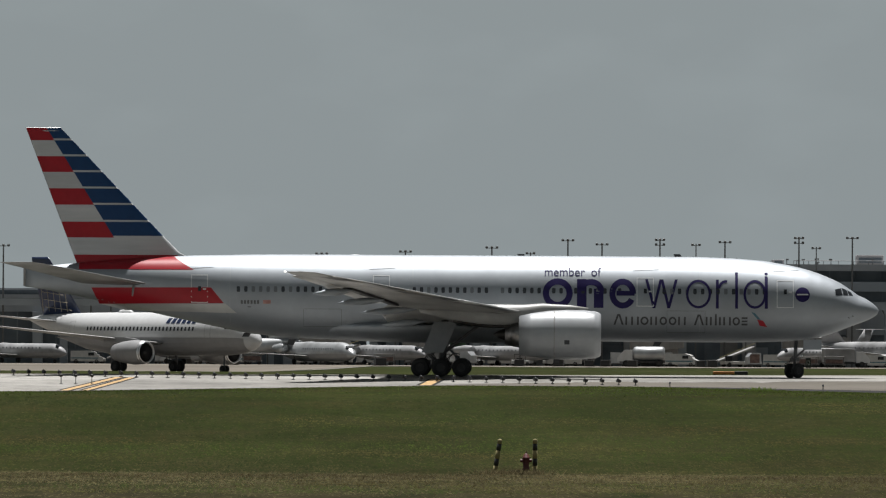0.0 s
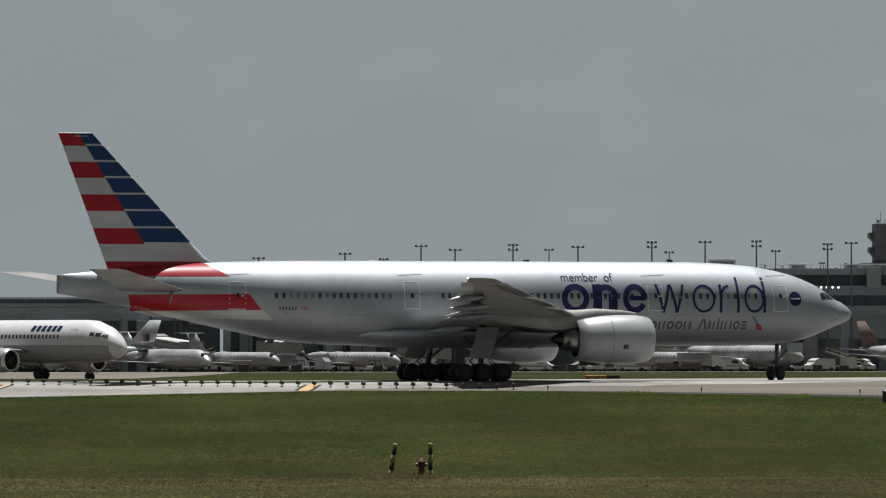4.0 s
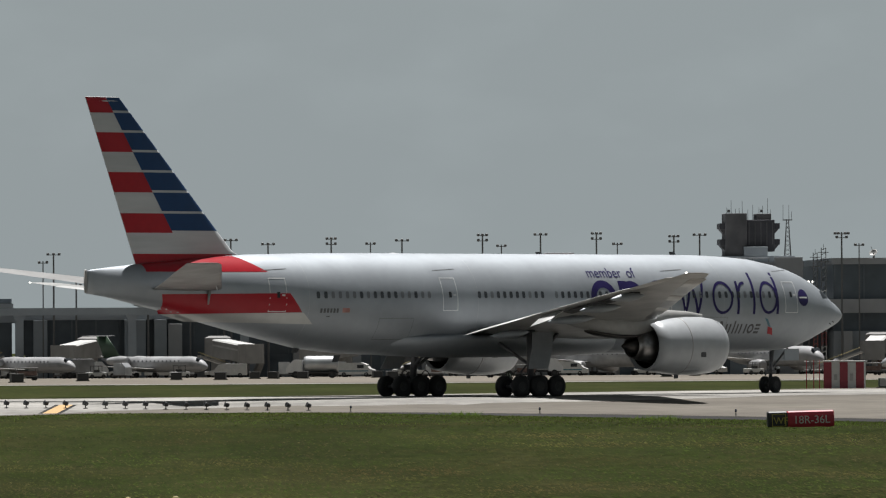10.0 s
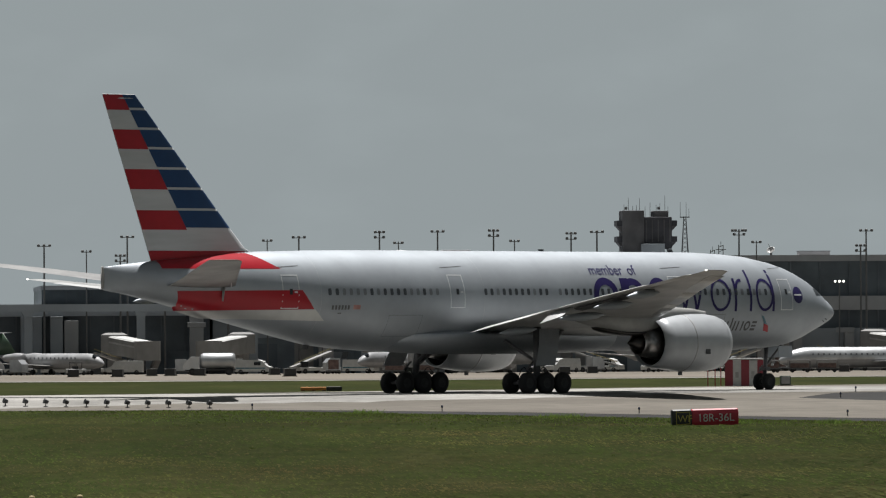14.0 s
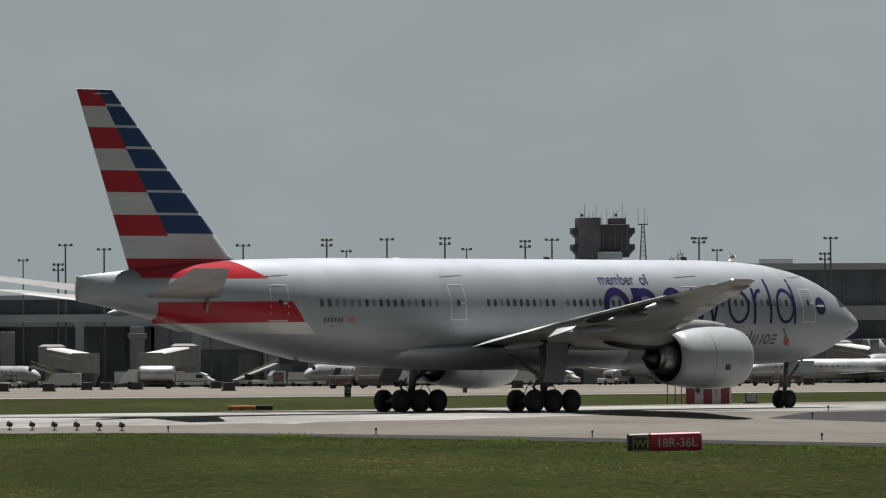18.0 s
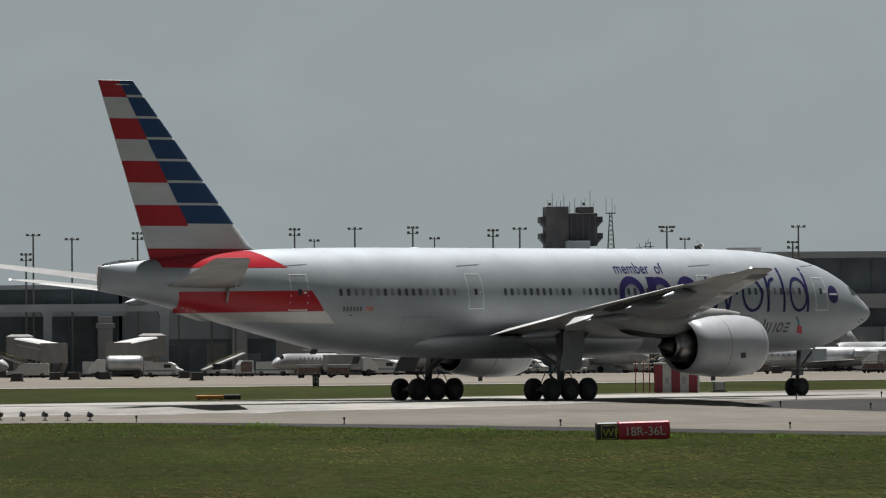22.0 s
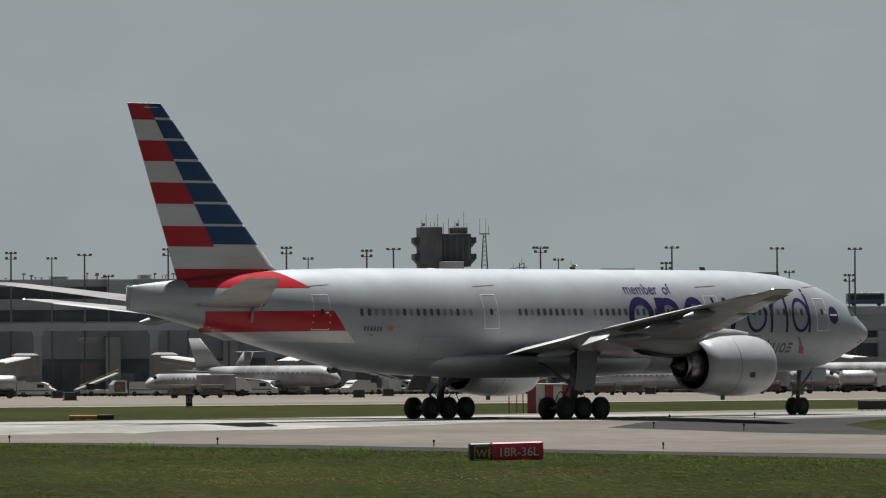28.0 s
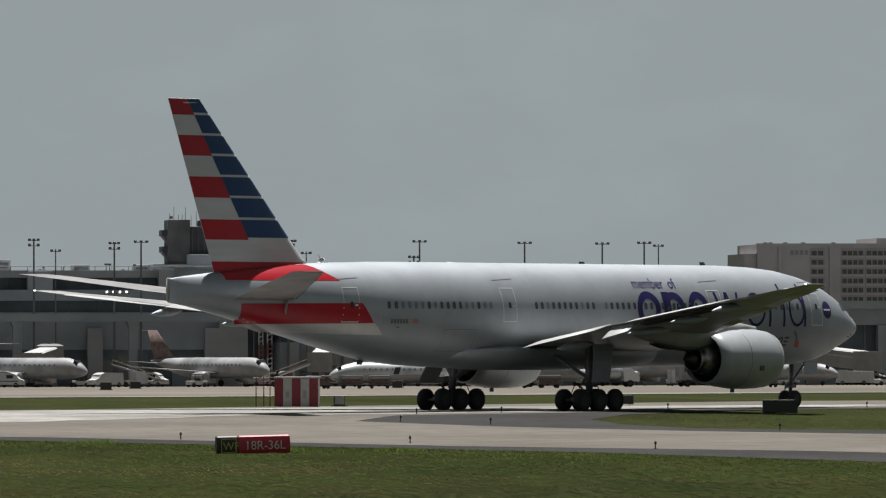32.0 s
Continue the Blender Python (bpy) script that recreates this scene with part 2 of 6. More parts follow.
PALE_CONCRETE = mat("pale concrete", (0.25, 0.2415, 0.2255), 0.9, 0.0, 0.4, 0.9, 0.1, 6.0, stain=0.3, stain_scale=0.1, stretch=(0.5, 0.3, 1), spec=0.05, detail=9, harsh=0.8)
APRON = mat("apron concrete", (0.1423, 0.1271, 0.1079), 0.9, 0.0, 0.12, 0.2, stain=0.25, stain_scale=0.02, stretch=(0.5, 1, 1), spec=0.05)
WHITE_LINE = mat("white marking paint", (0.4764, 0.4764, 0.4631), 0.7, 0.0, 0.15, 1.5)
WORN_RED = mat("worn red marking paint", (0.3308, 0.1654, 0.1456), 0.8, 0.0, 0.35, 1.5)
BLADE = mat("grass blades", (0.044, 0.060, 0.015), 0.9, 0.0, 0.3, 0.7, stain=0.25, stain_scale=0.06, spec=0.03, leaf=0.5, each=0.6)
STRAW = mat("dry grass blades", (0.07278, 0.06087, 0.03308), 0.9, 0.0, 0.3, 0.7, stain=0.2, stain_scale=0.06, spec=0.05, leaf=0.5, each=0.5)
YELLOW = mat("yellow marking paint", (0.39, 0.245, 0.10), 0.7, 0.0, 0.2, 3.0)
# TERMINAL greys are lifted and blued to hold distance haze in the colour
TERMINAL = mat("terminal concrete", (0.272, 0.297, 0.32), 0.9, 0.0, 0.08, 0.3, stain=0.2, stain_scale=0.05, spec=0.15)
TERMINAL_DARK = mat("terminal tinted glazing", (0.076, 0.093, 0.108), 0.4, 0.0, 0.3, 0.2, spec=0.3)
POLE = mat("dark steel pole", (0.11, 0.11, 0.11), 0.6, 0.2, 0.1, 2.0)
HOTEL = mat("tan hotel concrete", (0.42, 0.40, 0.405), 0.9, 0.0, 0.08, 0.3, stain=0.1, stain_scale=0.05, spec=0.15)
# darker copy of the hotel concrete, with the bays' shade in the colour
HOTEL_SHADE = mat("bay concrete with shade in the tone", (0.33, 0.315, 0.32), 0.9, 0.0, 0.08, 0.5, spec=0.15)
HOTEL_GLASS = mat("grey hotel window glass", (0.09, 0.088, 0.088), 0.4, 0.0, 0.25, 1.5, spec=0.3)
TERMINAL_PALE = mat("pale terminal concrete", (0.285, 0.292, 0.30), 0.9, 0.0, 0.08, 0.3, stain=0.15, stain_scale=0.08, spec=0.15)
# darker terminal grey: shade of the set-back ground floors is in the colour
TERMINAL_SHADE = mat("terminal grey with painted shade", (0.124, 0.144, 0.162), 0.8, 0.0, 0.25, 0.25, stain=0.35, stain_scale=0.1, spec=0.15)
ROOFING = mat("grey roof sheeting", (0.28, 0.29, 0.30), 0.8, 0.0, 0.08, 0.3, stain=0.12, stain_scale=0.05, spec=0.15)
BELLY_GREY = mat("grey belly paint", (0.27, 0.27, 0.275), 0.45, 0.0, 0.05, 1.5, stain=0.12, spec=0.3)
TAIL_BLUE = mat("dark blue tail paint", (0.012, 0.022, 0.06), 0.35, 0.0, 0.05, 1.5)
GOLD = mat("gold line paint", (0.36, 0.31, 0.22), 0.5, 0.0, 0.05, 1.5)
BARE_SILVER = mat("dull bare aluminium skin", (0.40, 0.41, 0.42), 0.4, 0.5, 0.1, 1.0, stain=0.25, stain_scale=0.3)
# white is dulled in the base colour to stand in for distance haze
JET_WHITE = mat("white paint dulled for haze", (0.28, 0.282, 0.288), 0.5, 0.0, 0.15, 0.5, stain=0.35, stain_scale=0.3, spec=0.3)
BRIDGE = mat("faded bridge cladding", (0.22, 0.217, 0.213), 0.75, 0.0, 0.06, 0.8, stain=0.12, stain_scale=0.3, spec=0.2)
BOTTLE_GREEN = mat("bottle green paint", (0.03, 0.06, 0.035), 0.5, 0.0, 0.1, 2.0)
BUS_BLUE = mat("bus blue paint", (0.028, 0.055, 0.105), 0.35, 0.0, 0.1, 1.0)
HUT_WHITE = mat("white hut panel", (0.42, 0.42, 0.41), 0.6, 0.0, 0.08, 2.0, stain=0.1)
SIGN_YELLOW = mat("faded yellow sign paint", (0.36, 0.30, 0.06), 0.6, 0.0, 0.12, 3.0)
DULL_YELLOW = mat("dull yellow post paint", (0.25, 0.21, 0.09), 0.7, 0.0, 0.15, 4.0)
ORANGE = mat("orange plastic", (0.45, 0.17, 0.03), 0.6, 0.0, 0.15, 3.0)
HYDRANT = mat("dark red hydrant paint", (0.085, 0.014, 0.014), 0.55, 0.0, 0.2, 6.0)
BLACK = mat("black paint", (0.015, 0.015, 0.016), 0.5, 0.0, 0.1, 3.0)
HUT_RED = mat("faded red hut panel", (0.20, 0.022, 0.034), 0.55, 0.0, 0.1, 3.0)
SIGN_RED = mat("red sign panel", (0.33, 0.012, 0.03), 0.45, 0.0, 0.06, 3.0)


def glow(name, color, strength):
    m = bpy.data.materials.new(name)
    m.use_nodes = True
    b = m.node_tree.nodes["Principled BSDF"]
    b.inputs["Base Color"].default_value = (*color, 1)
    b.inputs["Emission Color"].default_value = (*color, 1)
    b.inputs["Emission Strength"].default_value = strength
    return m


THATCH = mat("matted grass", (0.0192, 0.0276, 0.0054), 0.95, 0.0, 0.35, 0.9, stain=0.45, stain_scale=0.035, spec=0.03, each=0.35, tone=(0.038, 0.0325, 0.0110))
DRY_THATCH = mat("matted dry grass", (0.043, 0.0372, 0.0178), 0.95, 0.0, 0.3, 0.7, stain=0.25, stain_scale=0.06, spec=0.03, each=0.5)
FADED_THATCH = mat("fading grass", (0.030, 0.0285, 0.0105), 0.95, 0.0, 0.3, 0.7, stain=0.25, stain_scale=0.06, spec=0.03, each=0.3)
LENS_DARK = mat("dark blue lamp glass", (0.012, 0.016, 0.035), 0.25, 0.0, 0.05, 3.0)
WORN_MAST_RED = mat("faded mast red", (0.22, 0.07, 0.065), 0.7, 0.0, 0.15, 2.0)
TOWER = mat("weathered grey-brown tower concrete", (0.128, 0.126, 0.132), 0.9, 0.0, 0.15, 0.5, stain=0.25, stain_scale=0.2, spec=0.15)
CAB = mat("dark tower cladding", (0.062, 0.062, 0.07), 0.7, 0.0, 0.2, 0.5, spec=0.2)
LUGGAGE = mat("mixed dull luggage", (0.13, 0.085, 0.075), 0.8, 0.0, 0.4, 1.5)
WORD_GREY = mat("charcoal registration paint", (0.07, 0.072, 0.075), 0.5, 0.0, 0.05, 2.0)
PORT_SHADE = mat("drawn cabin window blind", (0.12, 0.127, 0.14), 0.4, 0.0, 0.1, 2.0)
PORT_GLASS = mat("dark cabin window glass", (0.035, 0.038, 0.044), 0.15, 0.0, 0.1, 2.0)
WEED = mat("lush weed leaves", (0.085, 0.13, 0.026), 0.85, 0.0, 0.3, 0.9, spec=0.1, leaf=0.5)
LAMP_WHITE = glow("lit white lamp", (1.0, 0.97, 0.9), 1.3)


# ---------------------------------------------------------------- mesh helpers
def part(name, bm, material, parent=None, label="", smooth=False):
    """Links a bmesh as one mesh object under a thing or a part."""
    me = bpy.data.meshes.new(name)
    bm.normal_update()
    bm.to_mesh(me)
    bm.free()
    for m in material if isinstance(material, (list, tuple)) else [material]:
        me.materials.append(m)
    if smooth:
        me.shade_smooth()
    ob = new(name, me)
    if parent:
        ob.parent = parent
    if label:
        ob["label"] = label
    return ob


def thing(name, label, category, m=None, group="", kind=""):
    ob = new(name)
    ob.empty_display_size = 0.5
    if m is not None:
        ob.matrix_basis = m
    return tagged(ob, label, category, group, kind)


def bm_box(bm, x0, x1, y0, y1, z0, z1, bevel=0.0):
    vs = [bm.verts.new((x, y, z)) for z in (z0, z1) for x, y in ((x0, y0), (x1, y0), (x1, y1), (x0, y1))]
    fs = [bm.faces.new([vs[i] for i in f]) for f in ((3, 2, 1, 0), (4, 5, 6, 7), (0, 1, 5, 4), (1, 2, 6, 5), (2, 3, 7, 6), (3, 0, 4, 7))]
    if bevel:
        bmesh.ops.bevel(bm, geom=list({e for f in fs for e in f.edges}), offset=bevel, segments=2, affect="EDGES", profile=0.5)
    return fs


def box(x0, x1, y0, y1, z0, z1, bevel=0.0):
    bm = bmesh.new()
    bm_box(bm, x0, x1, y0, y1, z0, z1, bevel)
    return bm


def bm_tube(bm, a, b, r0, r1=None, seg=8, cap=True):
    a, b = Vector(a), Vector(b)
    r1 = r0 if r1 is None else r1
    w = (b - a).normalized()
    u = w.orthogonal().normalized()
    v = w.cross(u)
    rings = []
    for c, r in ((a, r0), (b, r1)):
        rings.append([bm.verts.new(c + r * (math.cos(k * math.tau / seg) * u + math.sin(k * math.tau / seg) * v)) for k in range(seg)])
    for k in range(seg):
        bm.faces.new((rings[0][k], rings[0][(k + 1) % seg], rings[1][(k + 1) % seg], rings[1][k]))
    if cap:
        bm.faces.new(rings[0][::-1])
        bm.faces.new(rings[1])


def tube(a, b, r0, r1=None, seg=8):
    bm = bmesh.new()
    bm_tube(bm, a, b, r0, r1, seg)
    return bm


def loft(rings, closed=True, cap0=True, cap1=True):
    """A skin over rings of points."""
    bm = bmesh.new()
    vs = [[bm.verts.new(p) for p in ring] for ring in rings]
    n = len(rings[0])
    for a, b in zip(vs, vs[1:]):
        for k in range(n if closed else n - 1):
            bm.faces.new((a[k], a[(k + 1) % n], b[(k + 1) % n], b[k]))
    if cap0 and closed:
        bm.faces.new(vs[0][::-1])
    if cap1 and closed:
        bm.faces.new(vs[-1])
    bmesh.ops.recalc_face_normals(bm, faces=bm.faces)
    return bm


def revolve(profile, seg=32, axis="x", center=(0, 0, 0), caps=True):
    """Turns a profile of (along, radius) about an axis."""
    rings = []
    for s, r in profile:
        ring = []
        for k in range(seg):
            a = k * math.tau / seg
            c, d = r * math.cos(a), r * math.sin(a)
            p = {"x": (s, c, d), "y": (c, s, d), "z": (c, d, s)}[axis]
            ring.append((p[0] + center[0], p[1] + center[1], p[2] + center[2]))
        rings.append(ring)
    return loft(rings, True, caps, caps)


def interp(x, xs, ys):
    return float(np.interp(x, xs, ys))


# ---------------------------------------------------------------- ground
def ground_z(y, x=50.0):
    z = interp(y, (-600, 150, 240, 345, 425, 475, 556, 1050, 4800), (-5.2, -4.6, -3.85, -0.96, 0, 0, 0.15, -1.7, -4.0))
    # the crossing taxiway on the far side lies in a slight dip
    dip = interp(y, (475, 600, 660, 800), (0, -0.78, -0.75, 0)) * interp(x, (-12, 0), (1, 0))
    return z if dip == 0 else min(z, dip + interp(y, (475, 660, 800), (0, 0, z)))


GROUND_YS = [-600, -200, 0, 100, 150, 200, 240, 275, 310, 345, 370, 400, 425, 450, 475, 515, 556, 600, 660, 730, 800, 850, 1050, 1500, 2500, 4800]


def land():
    bm = bmesh.new()
    xs = sorted(list(np.linspace(-2800, 2800, 60)) + [-12, -8, -4, 0])
    grid = [[bm.verts.new((x, y, ground_z(y, x))) for x in xs] for y in GROUND_YS]
    for r0, r1 in zip(grid, grid[1:]):
        for k in range(len(xs) - 1):
            bm.faces.new((r0[k], r0[k + 1], r1[k + 1], r1[k]))
    return tagged(part("ground", bm, GRASS), "mown green airfield grass with straw-coloured patches", "grass", kind="structure")


land()


def patch(name, corners, lift, material, label, category):
    """A paved patch of ground between corners, draped over the land."""
    bm = bmesh.new()
    bm.faces.new([bm.verts.new((x, y, 0)) for x, y in corners])
    for cut in (100, 150, 200, 240, 275, 310, 345, 370, 400, 425, 450, 475, 515, 556, 600, 660, 730, 800, 850, 1050):
        bmesh.ops.bisect_plane(bm, geom=bm.verts[:] + bm.edges[:] + bm.faces[:], plane_co=(0, cut, 0), plane_no=(0, 1, 0))
    for cut in (-12, -8, -4, 0):
        bmesh.ops.bisect_plane(bm, geom=bm.verts[:] + bm.edges[:] + bm.faces[:], plane_co=(cut, 0, 0), plane_no=(1, 0, 0))
    bmesh.ops.triangulate(bm, faces=bm.faces)
    for v in bm.verts:
        v.co.z = ground_z(v.co.y, v.co.x) + lift
    for f in bm.faces:
        if f.normal.z < 0:
            f.normal_flip()
    return tagged(part(name, bm, material), label, category, kind="structure")


patch("shoulder", [(18, 384.5), (30, 370), (47, 352), (64, 335), (100, 300), (160, 245), (170, 252), (108, 310), (69, 342), (50, 356), (33, 375), (22, 384)], 0.02,
      ASPHALT, "dark asphalt shoulder beside the taxiway", "pavement")
patch("taxiway", [(-400, 250), (-110, 310), (-23, 359), (3.6, 386), (14, 386), (22, 384), (33, 375), (50, 356), (69, 342), (108, 310), (170, 252), (200, 270),
                  (112, 345), (80, 372), (66, 385), (58, 396), (52, 410), (56, 424), (68, 438), (84, 463), (110.5, 480), (169.6, 496), (292, 549),
                  (220, 551), (96, 515), (70, 495), (55, 484), (40, 468), (30, 459), (14, 444), (-12, 429), (-60, 419), (-400, 400)], 0.03,
      CONCRETE, "worn tan concrete taxiway curving to the runway", "taxiway")
# the pale slabs end in a ragged edge
_r = random.Random(11)
RAGGED = [(x, interp(x, (2, 8, 15, 26, 35.6, 46, 59, 74, 99), (386.5, 396, 403, 405, 413, 424, 434, 455, 485)) + _r.uniform(-1.6, 1.6) * (3 < x < 95)) for x in np.arange(2, 99.1, 1.6)]
patch("new_slabs", [(-110, 311), (-23, 360)] + RAGGED + [(95, 487), (60, 479), (44, 467), (29, 454), (12, 439), (-12, 425), (-60, 415), (-110, 400)], 0.036,
      PALE_CONCRETE, "band of paler concrete slabs along the taxi line", "pavement")
patch("fillet", [(66, 385), (80, 372), (112, 345), (200, 270), (210, 280), (118, 352), (84, 380), (67.5, 391), (65.2, 401), (65.5, 413), (69.5, 426), (82, 453), (97, 466), (180, 490), (170, 495), (110, 479), (84, 463), (68, 438), (56, 424), (52, 410), (58, 396)], 0.02,
      ASPHALT, "dark asphalt fillet round the grass island", "pavement")
patch("runway_stripe", [(86, 481), (223.5, 530.4), (224.8, 530), (87.6, 480.6)], 0.045, WHITE_LINE, "white painted runway edge line", "marking")
patch("apron", [(-900, 556), (34, 554), (60, 572), (122, 640), (400, 800), (1100, 900), (1100, 1140), (-900, 1140)], 0.03, APRON, "wide pale concrete apron before the terminals", "apron")
patch("apron_edge", [(-900, 556), (34, 554), (60, 572), (122, 640), (400, 800), (1100, 900), (1100, 922), (400, 822), (122, 655), (60, 585), (34, 566), (-900, 566)], 0.036, PALE_CONCRETE, "pale concrete taxi lane along the apron", "pavement")
def taxi_line(ax, ay, bx, by, w):
    """A yellow line with black edges, w metres wide."""
    patch("marking_border", [(ax - 0.25, ay), (bx - 0.25, by), (bx + w + 0.25, by), (ax + w + 0.25, ay)], 0.038, ASPHALT, "black border of a taxi line", "marking")
    patch("marking", [(ax, ay), (bx, by - 0.3), (bx + w, by - 0.3), (ax + w, ay)], 0.046, YELLOW, "yellow taxi line with black edges", "marking")


taxi_line(-22.6, 361, -20.1, 412, 0.55)
taxi_line(-21.2, 362, -19.1, 411, 0.45)
taxi_line(1.3, 386.6, 2.6, 410.5, 0.8)
# red runway-ahead paint, worn
for k in range(9):
    x = 71 + k * 3.1
    patch("marking", [(x, 345.5 - (x - 71) * 0.88), (x + 2.2, 343.6 - (x - 71) * 0.88), (x + 2.4, 344.6 - (x - 71) * 0.88), (x + 0.2, 346.5 - (x - 71) * 0.88)], 0.05, WORN_RED, "worn pinkish red paint dash", "marking")


def grass_tufts(name, count, area, height, material, label, seed):
    """Many small blades in one mesh."""
    rng = np.random.default_rng(seed)
    pts = area(rng, count)
    vs, fs = [], []
    for x, y in pts:
        z = ground_z(y)
        for b in range(3):
            a = rng.uniform(0, math.pi)
            h = height * rng.uniform(0.4, 1.3)
            w = 0.015 + 0.03 * rng.random()
            lx, ly = rng.normal(0, 1.1, 2) * h
            ox, oy = rng.normal(0, 0.1, 2)
            i = len(vs)
            vs += [(x + ox - w * math.cos(a), y + oy - w * math.sin(a), z - 0.02), (x + ox + w * math.cos(a), y + oy + w * math.sin(a), z - 0.02), (x + ox + lx, y + oy + ly, z + h)]
            fs.append((i, i + 1, i + 2))
    me = bpy.data.meshes.new(name)
    me.from_pydata(vs, [], fs)
    me.materials.append(material)
    return tagged(new(name, me), label, "grass", kind="stuff")


def thatch(name, count, area, material, label, seed, base=0.012):
    """Flattened grass: many small leaves that lie on the ground, in one mesh."""
    rng = np.random.default_rng(seed)
    p = area(rng, count)
    n = len(p)
    w, d, a = rng.uniform(0.02, 0.14, n), rng.uniform(0.2, 1.6, n), rng.normal(0, 0.25, n)
    rise = rng.uniform(-0.009, 0.0, n)   # one leaf lies over another
    level = lambda y: np.interp(y, (-600, 150, 240, 345, 425), (-5.2, -4.6, -3.85, -0.96, 0)) + base
    vs = np.empty((n, 4, 3))
    for k, (sx, sy, lift) in enumerate(((-0.3, -1, 0.0), (0.3, -1, 0.0), (1, 1, 0.003), (-1, 1, 0.003))):
        vs[:, k, 0] = p[:, 0] + sx * w / 2 + sy * d / 2 * np.sin(a) * 0.2
        vs[:, k, 1] = p[:, 1] + sy * d / 2
        vs[:, k, 2] = level(p[:, 1] + sy * d / 2) + lift + rise
    me = bpy.data.meshes.new(name)
    me.from_pydata(vs.reshape(-1, 3).tolist(), [], np.arange(4 * n).reshape(-1, 4).tolist())
    me.materials.append(material)
    return tagged(new(name, me), label, "grass", kind="stuff")


EDGE_X, EDGE_Y = (-110, -23, 3.6, 14, 18, 30, 47, 64, 100, 160), (310, 359, 386, 386, 384.5, 370, 352, 335, 300, 245)


def verge(rng, n):
    x = rng.uniform(-60, 105, n)
    y = np.interp(x, EDGE_X, EDGE_Y) - rng.exponential(4.0, n) - 0.15
    return np.c_[x, y]


def meadow(rng, n):
    y = rng.uniform(205, 384, n)
    x = rng.uniform(-0.115, 0.20, n) * (y + 60) + 5
    keep = y < np.interp(x, EDGE_X, EDGE_Y) - 0.3
    return np.c_[x, y][keep]


def dry_belt(rng, n):
    clumps = np.c_[rng.uniform(-40, 50, 1800), 239 - rng.exponential(17, 1800)]
    return clumps[rng.integers(0, 1800, n)] + rng.normal(0, 1, (n, 2)) * (0.9, 1.6)


def dry_fringe(rng, n):
    clumps = np.c_[rng.uniform(-40, 60, 700), 238 + rng.exponential(34, 700)]
    p = clumps[rng.integers(0, 700, n)] + rng.normal(0, 1, (n, 2)) * (1.6, 2.4)
    return p[p[:, 1] < np.interp(p[:, 0], EDGE_X, EDGE_Y) - 6]


def lush(rng, n):
    x = rng.uniform(10, 90, n)
    y = np.interp(x, EDGE_X, EDGE_Y) - 2 - rng.exponential(9.0, n)
    return np.c_[x, y]


def island(rng, n):
    x, y = rng.uniform(66, 130, n), rng.uniform(352, 500, n)
    keep = (y > np.interp(x, (66, 84, 118), (392, 381, 353))) & (y < np.interp(x, (66, 69.5, 82, 97, 130), (405, 425, 452, 465, 497)))
    return np.c_[x, y][keep]


# a belt of dry, unmown grass in the foreground
DRY_EDGE = [(x, 233 + 1.6 * math.sin(x * 0.5) + 1.2 * math.sin(x * 1.7 + 1)) for x in np.arange(-60, 71, 2.0)]
patch("dry_grass", [(-60, 60), (70, 60)] + DRY_EDGE[::-1], 0.02, DRY_GRASS, "belt of dry brownish unmown grass", "grass")
grass_tufts("grass_verge", 7000, verge, 0.09, BLADE, "ragged uncut grass along the pavement edge", 1)
thatch("matted_grass", 150000, meadow, THATCH, "matted short grass lying in all shades of green", 2, 0.031)
thatch("matted_dry_grass", 45000, dry_belt, DRY_THATCH, "matted dry grass and dead stalks", 12, 0.034)
thatch("dead_grass", 30000, dry_fringe, FADED_THATCH, "thin fading stalks scattered through the mown grass", 13, 0.036)
grass_tufts("lush_grass", 5000, lush, 0.1, BLADE, "lusher uncut grass blades near the pavement", 9)
grass_tufts("island_grass", 6000, island, 0.07, BLADE, "grass blades on the island between the pavements", 4)
grass_tufts("straw_grass", 9000, lambda rng, n: np.c_[rng.uniform(-40, 50, n), 236 - rng.exponential(9, n)], 0.13, STRAW, "thin dry straw-coloured grass blades", 3)


# ---------------------------------------------------------------- the big twin-jet (nose at x = 33, port side +y)
FX = (-0.2, -0.1, 0.1, 0.42, 0.84, 1.33, 1.72, 2.5, 3.13, 4.17, 5.0, 6.25, 8.3, 10.4, 13, 41, 43.5, 46, 50, 54, 58, 61, 62.6)
FT = (5.0, 5.24, 5.42, 5.66, 5.92, 6.12, 6.42, 6.93, 7.27, 7.69, 7.97, 8.27, 8.61, 8.77, 8.87, 8.9, 8.89, 8.87, 8.79, 8.6, 8.26, 7.98, 7.8)
FB = (4.98, 4.72, 4.56, 4.38, 4.2, 4.02, 3.87, 3.57, 3.31, 3.0, 2.85, 2.72, 2.63, 2.6, 2.6, 2.68, 2.82, 3.06, 3.86, 4.73, 5.6, 6.2, 6.42)
FW = (0.04, 0.34, 0.66, 0.92, 1.15, 1.42, 1.6, 1.88, 2.08, 2.38, 2.56, 2.78, 2.99, 3.08, 3.1, 3.1, 3.05, 2.9, 2.4, 1.78, 1.1, 0.5, 0.07)


def fus(x):
    """Centre height, half height and half width of the fuselage x metres aft of the nose."""
    t, b, w = interp(x, FX, FT), interp(x, FX, FB), interp(x, FX, FW)
    return (t + b) / 2, max((t - b) / 2, 0.02), w


def skin(x, z, side=-1, off=0.012):
    """A point on the fuselage's skin, in the aircraft's space."""
    c, h, w = fus(x)
    s = max(-0.999, min(0.999, (z - c) / h))
    y = w * math.sqrt(1 - s * s)
    n = Vector((0, y / w / w, (z - c) / h / h)).normalized()
    return Vector((33 - x, side * (y + off * n.y), z + off * n.z))


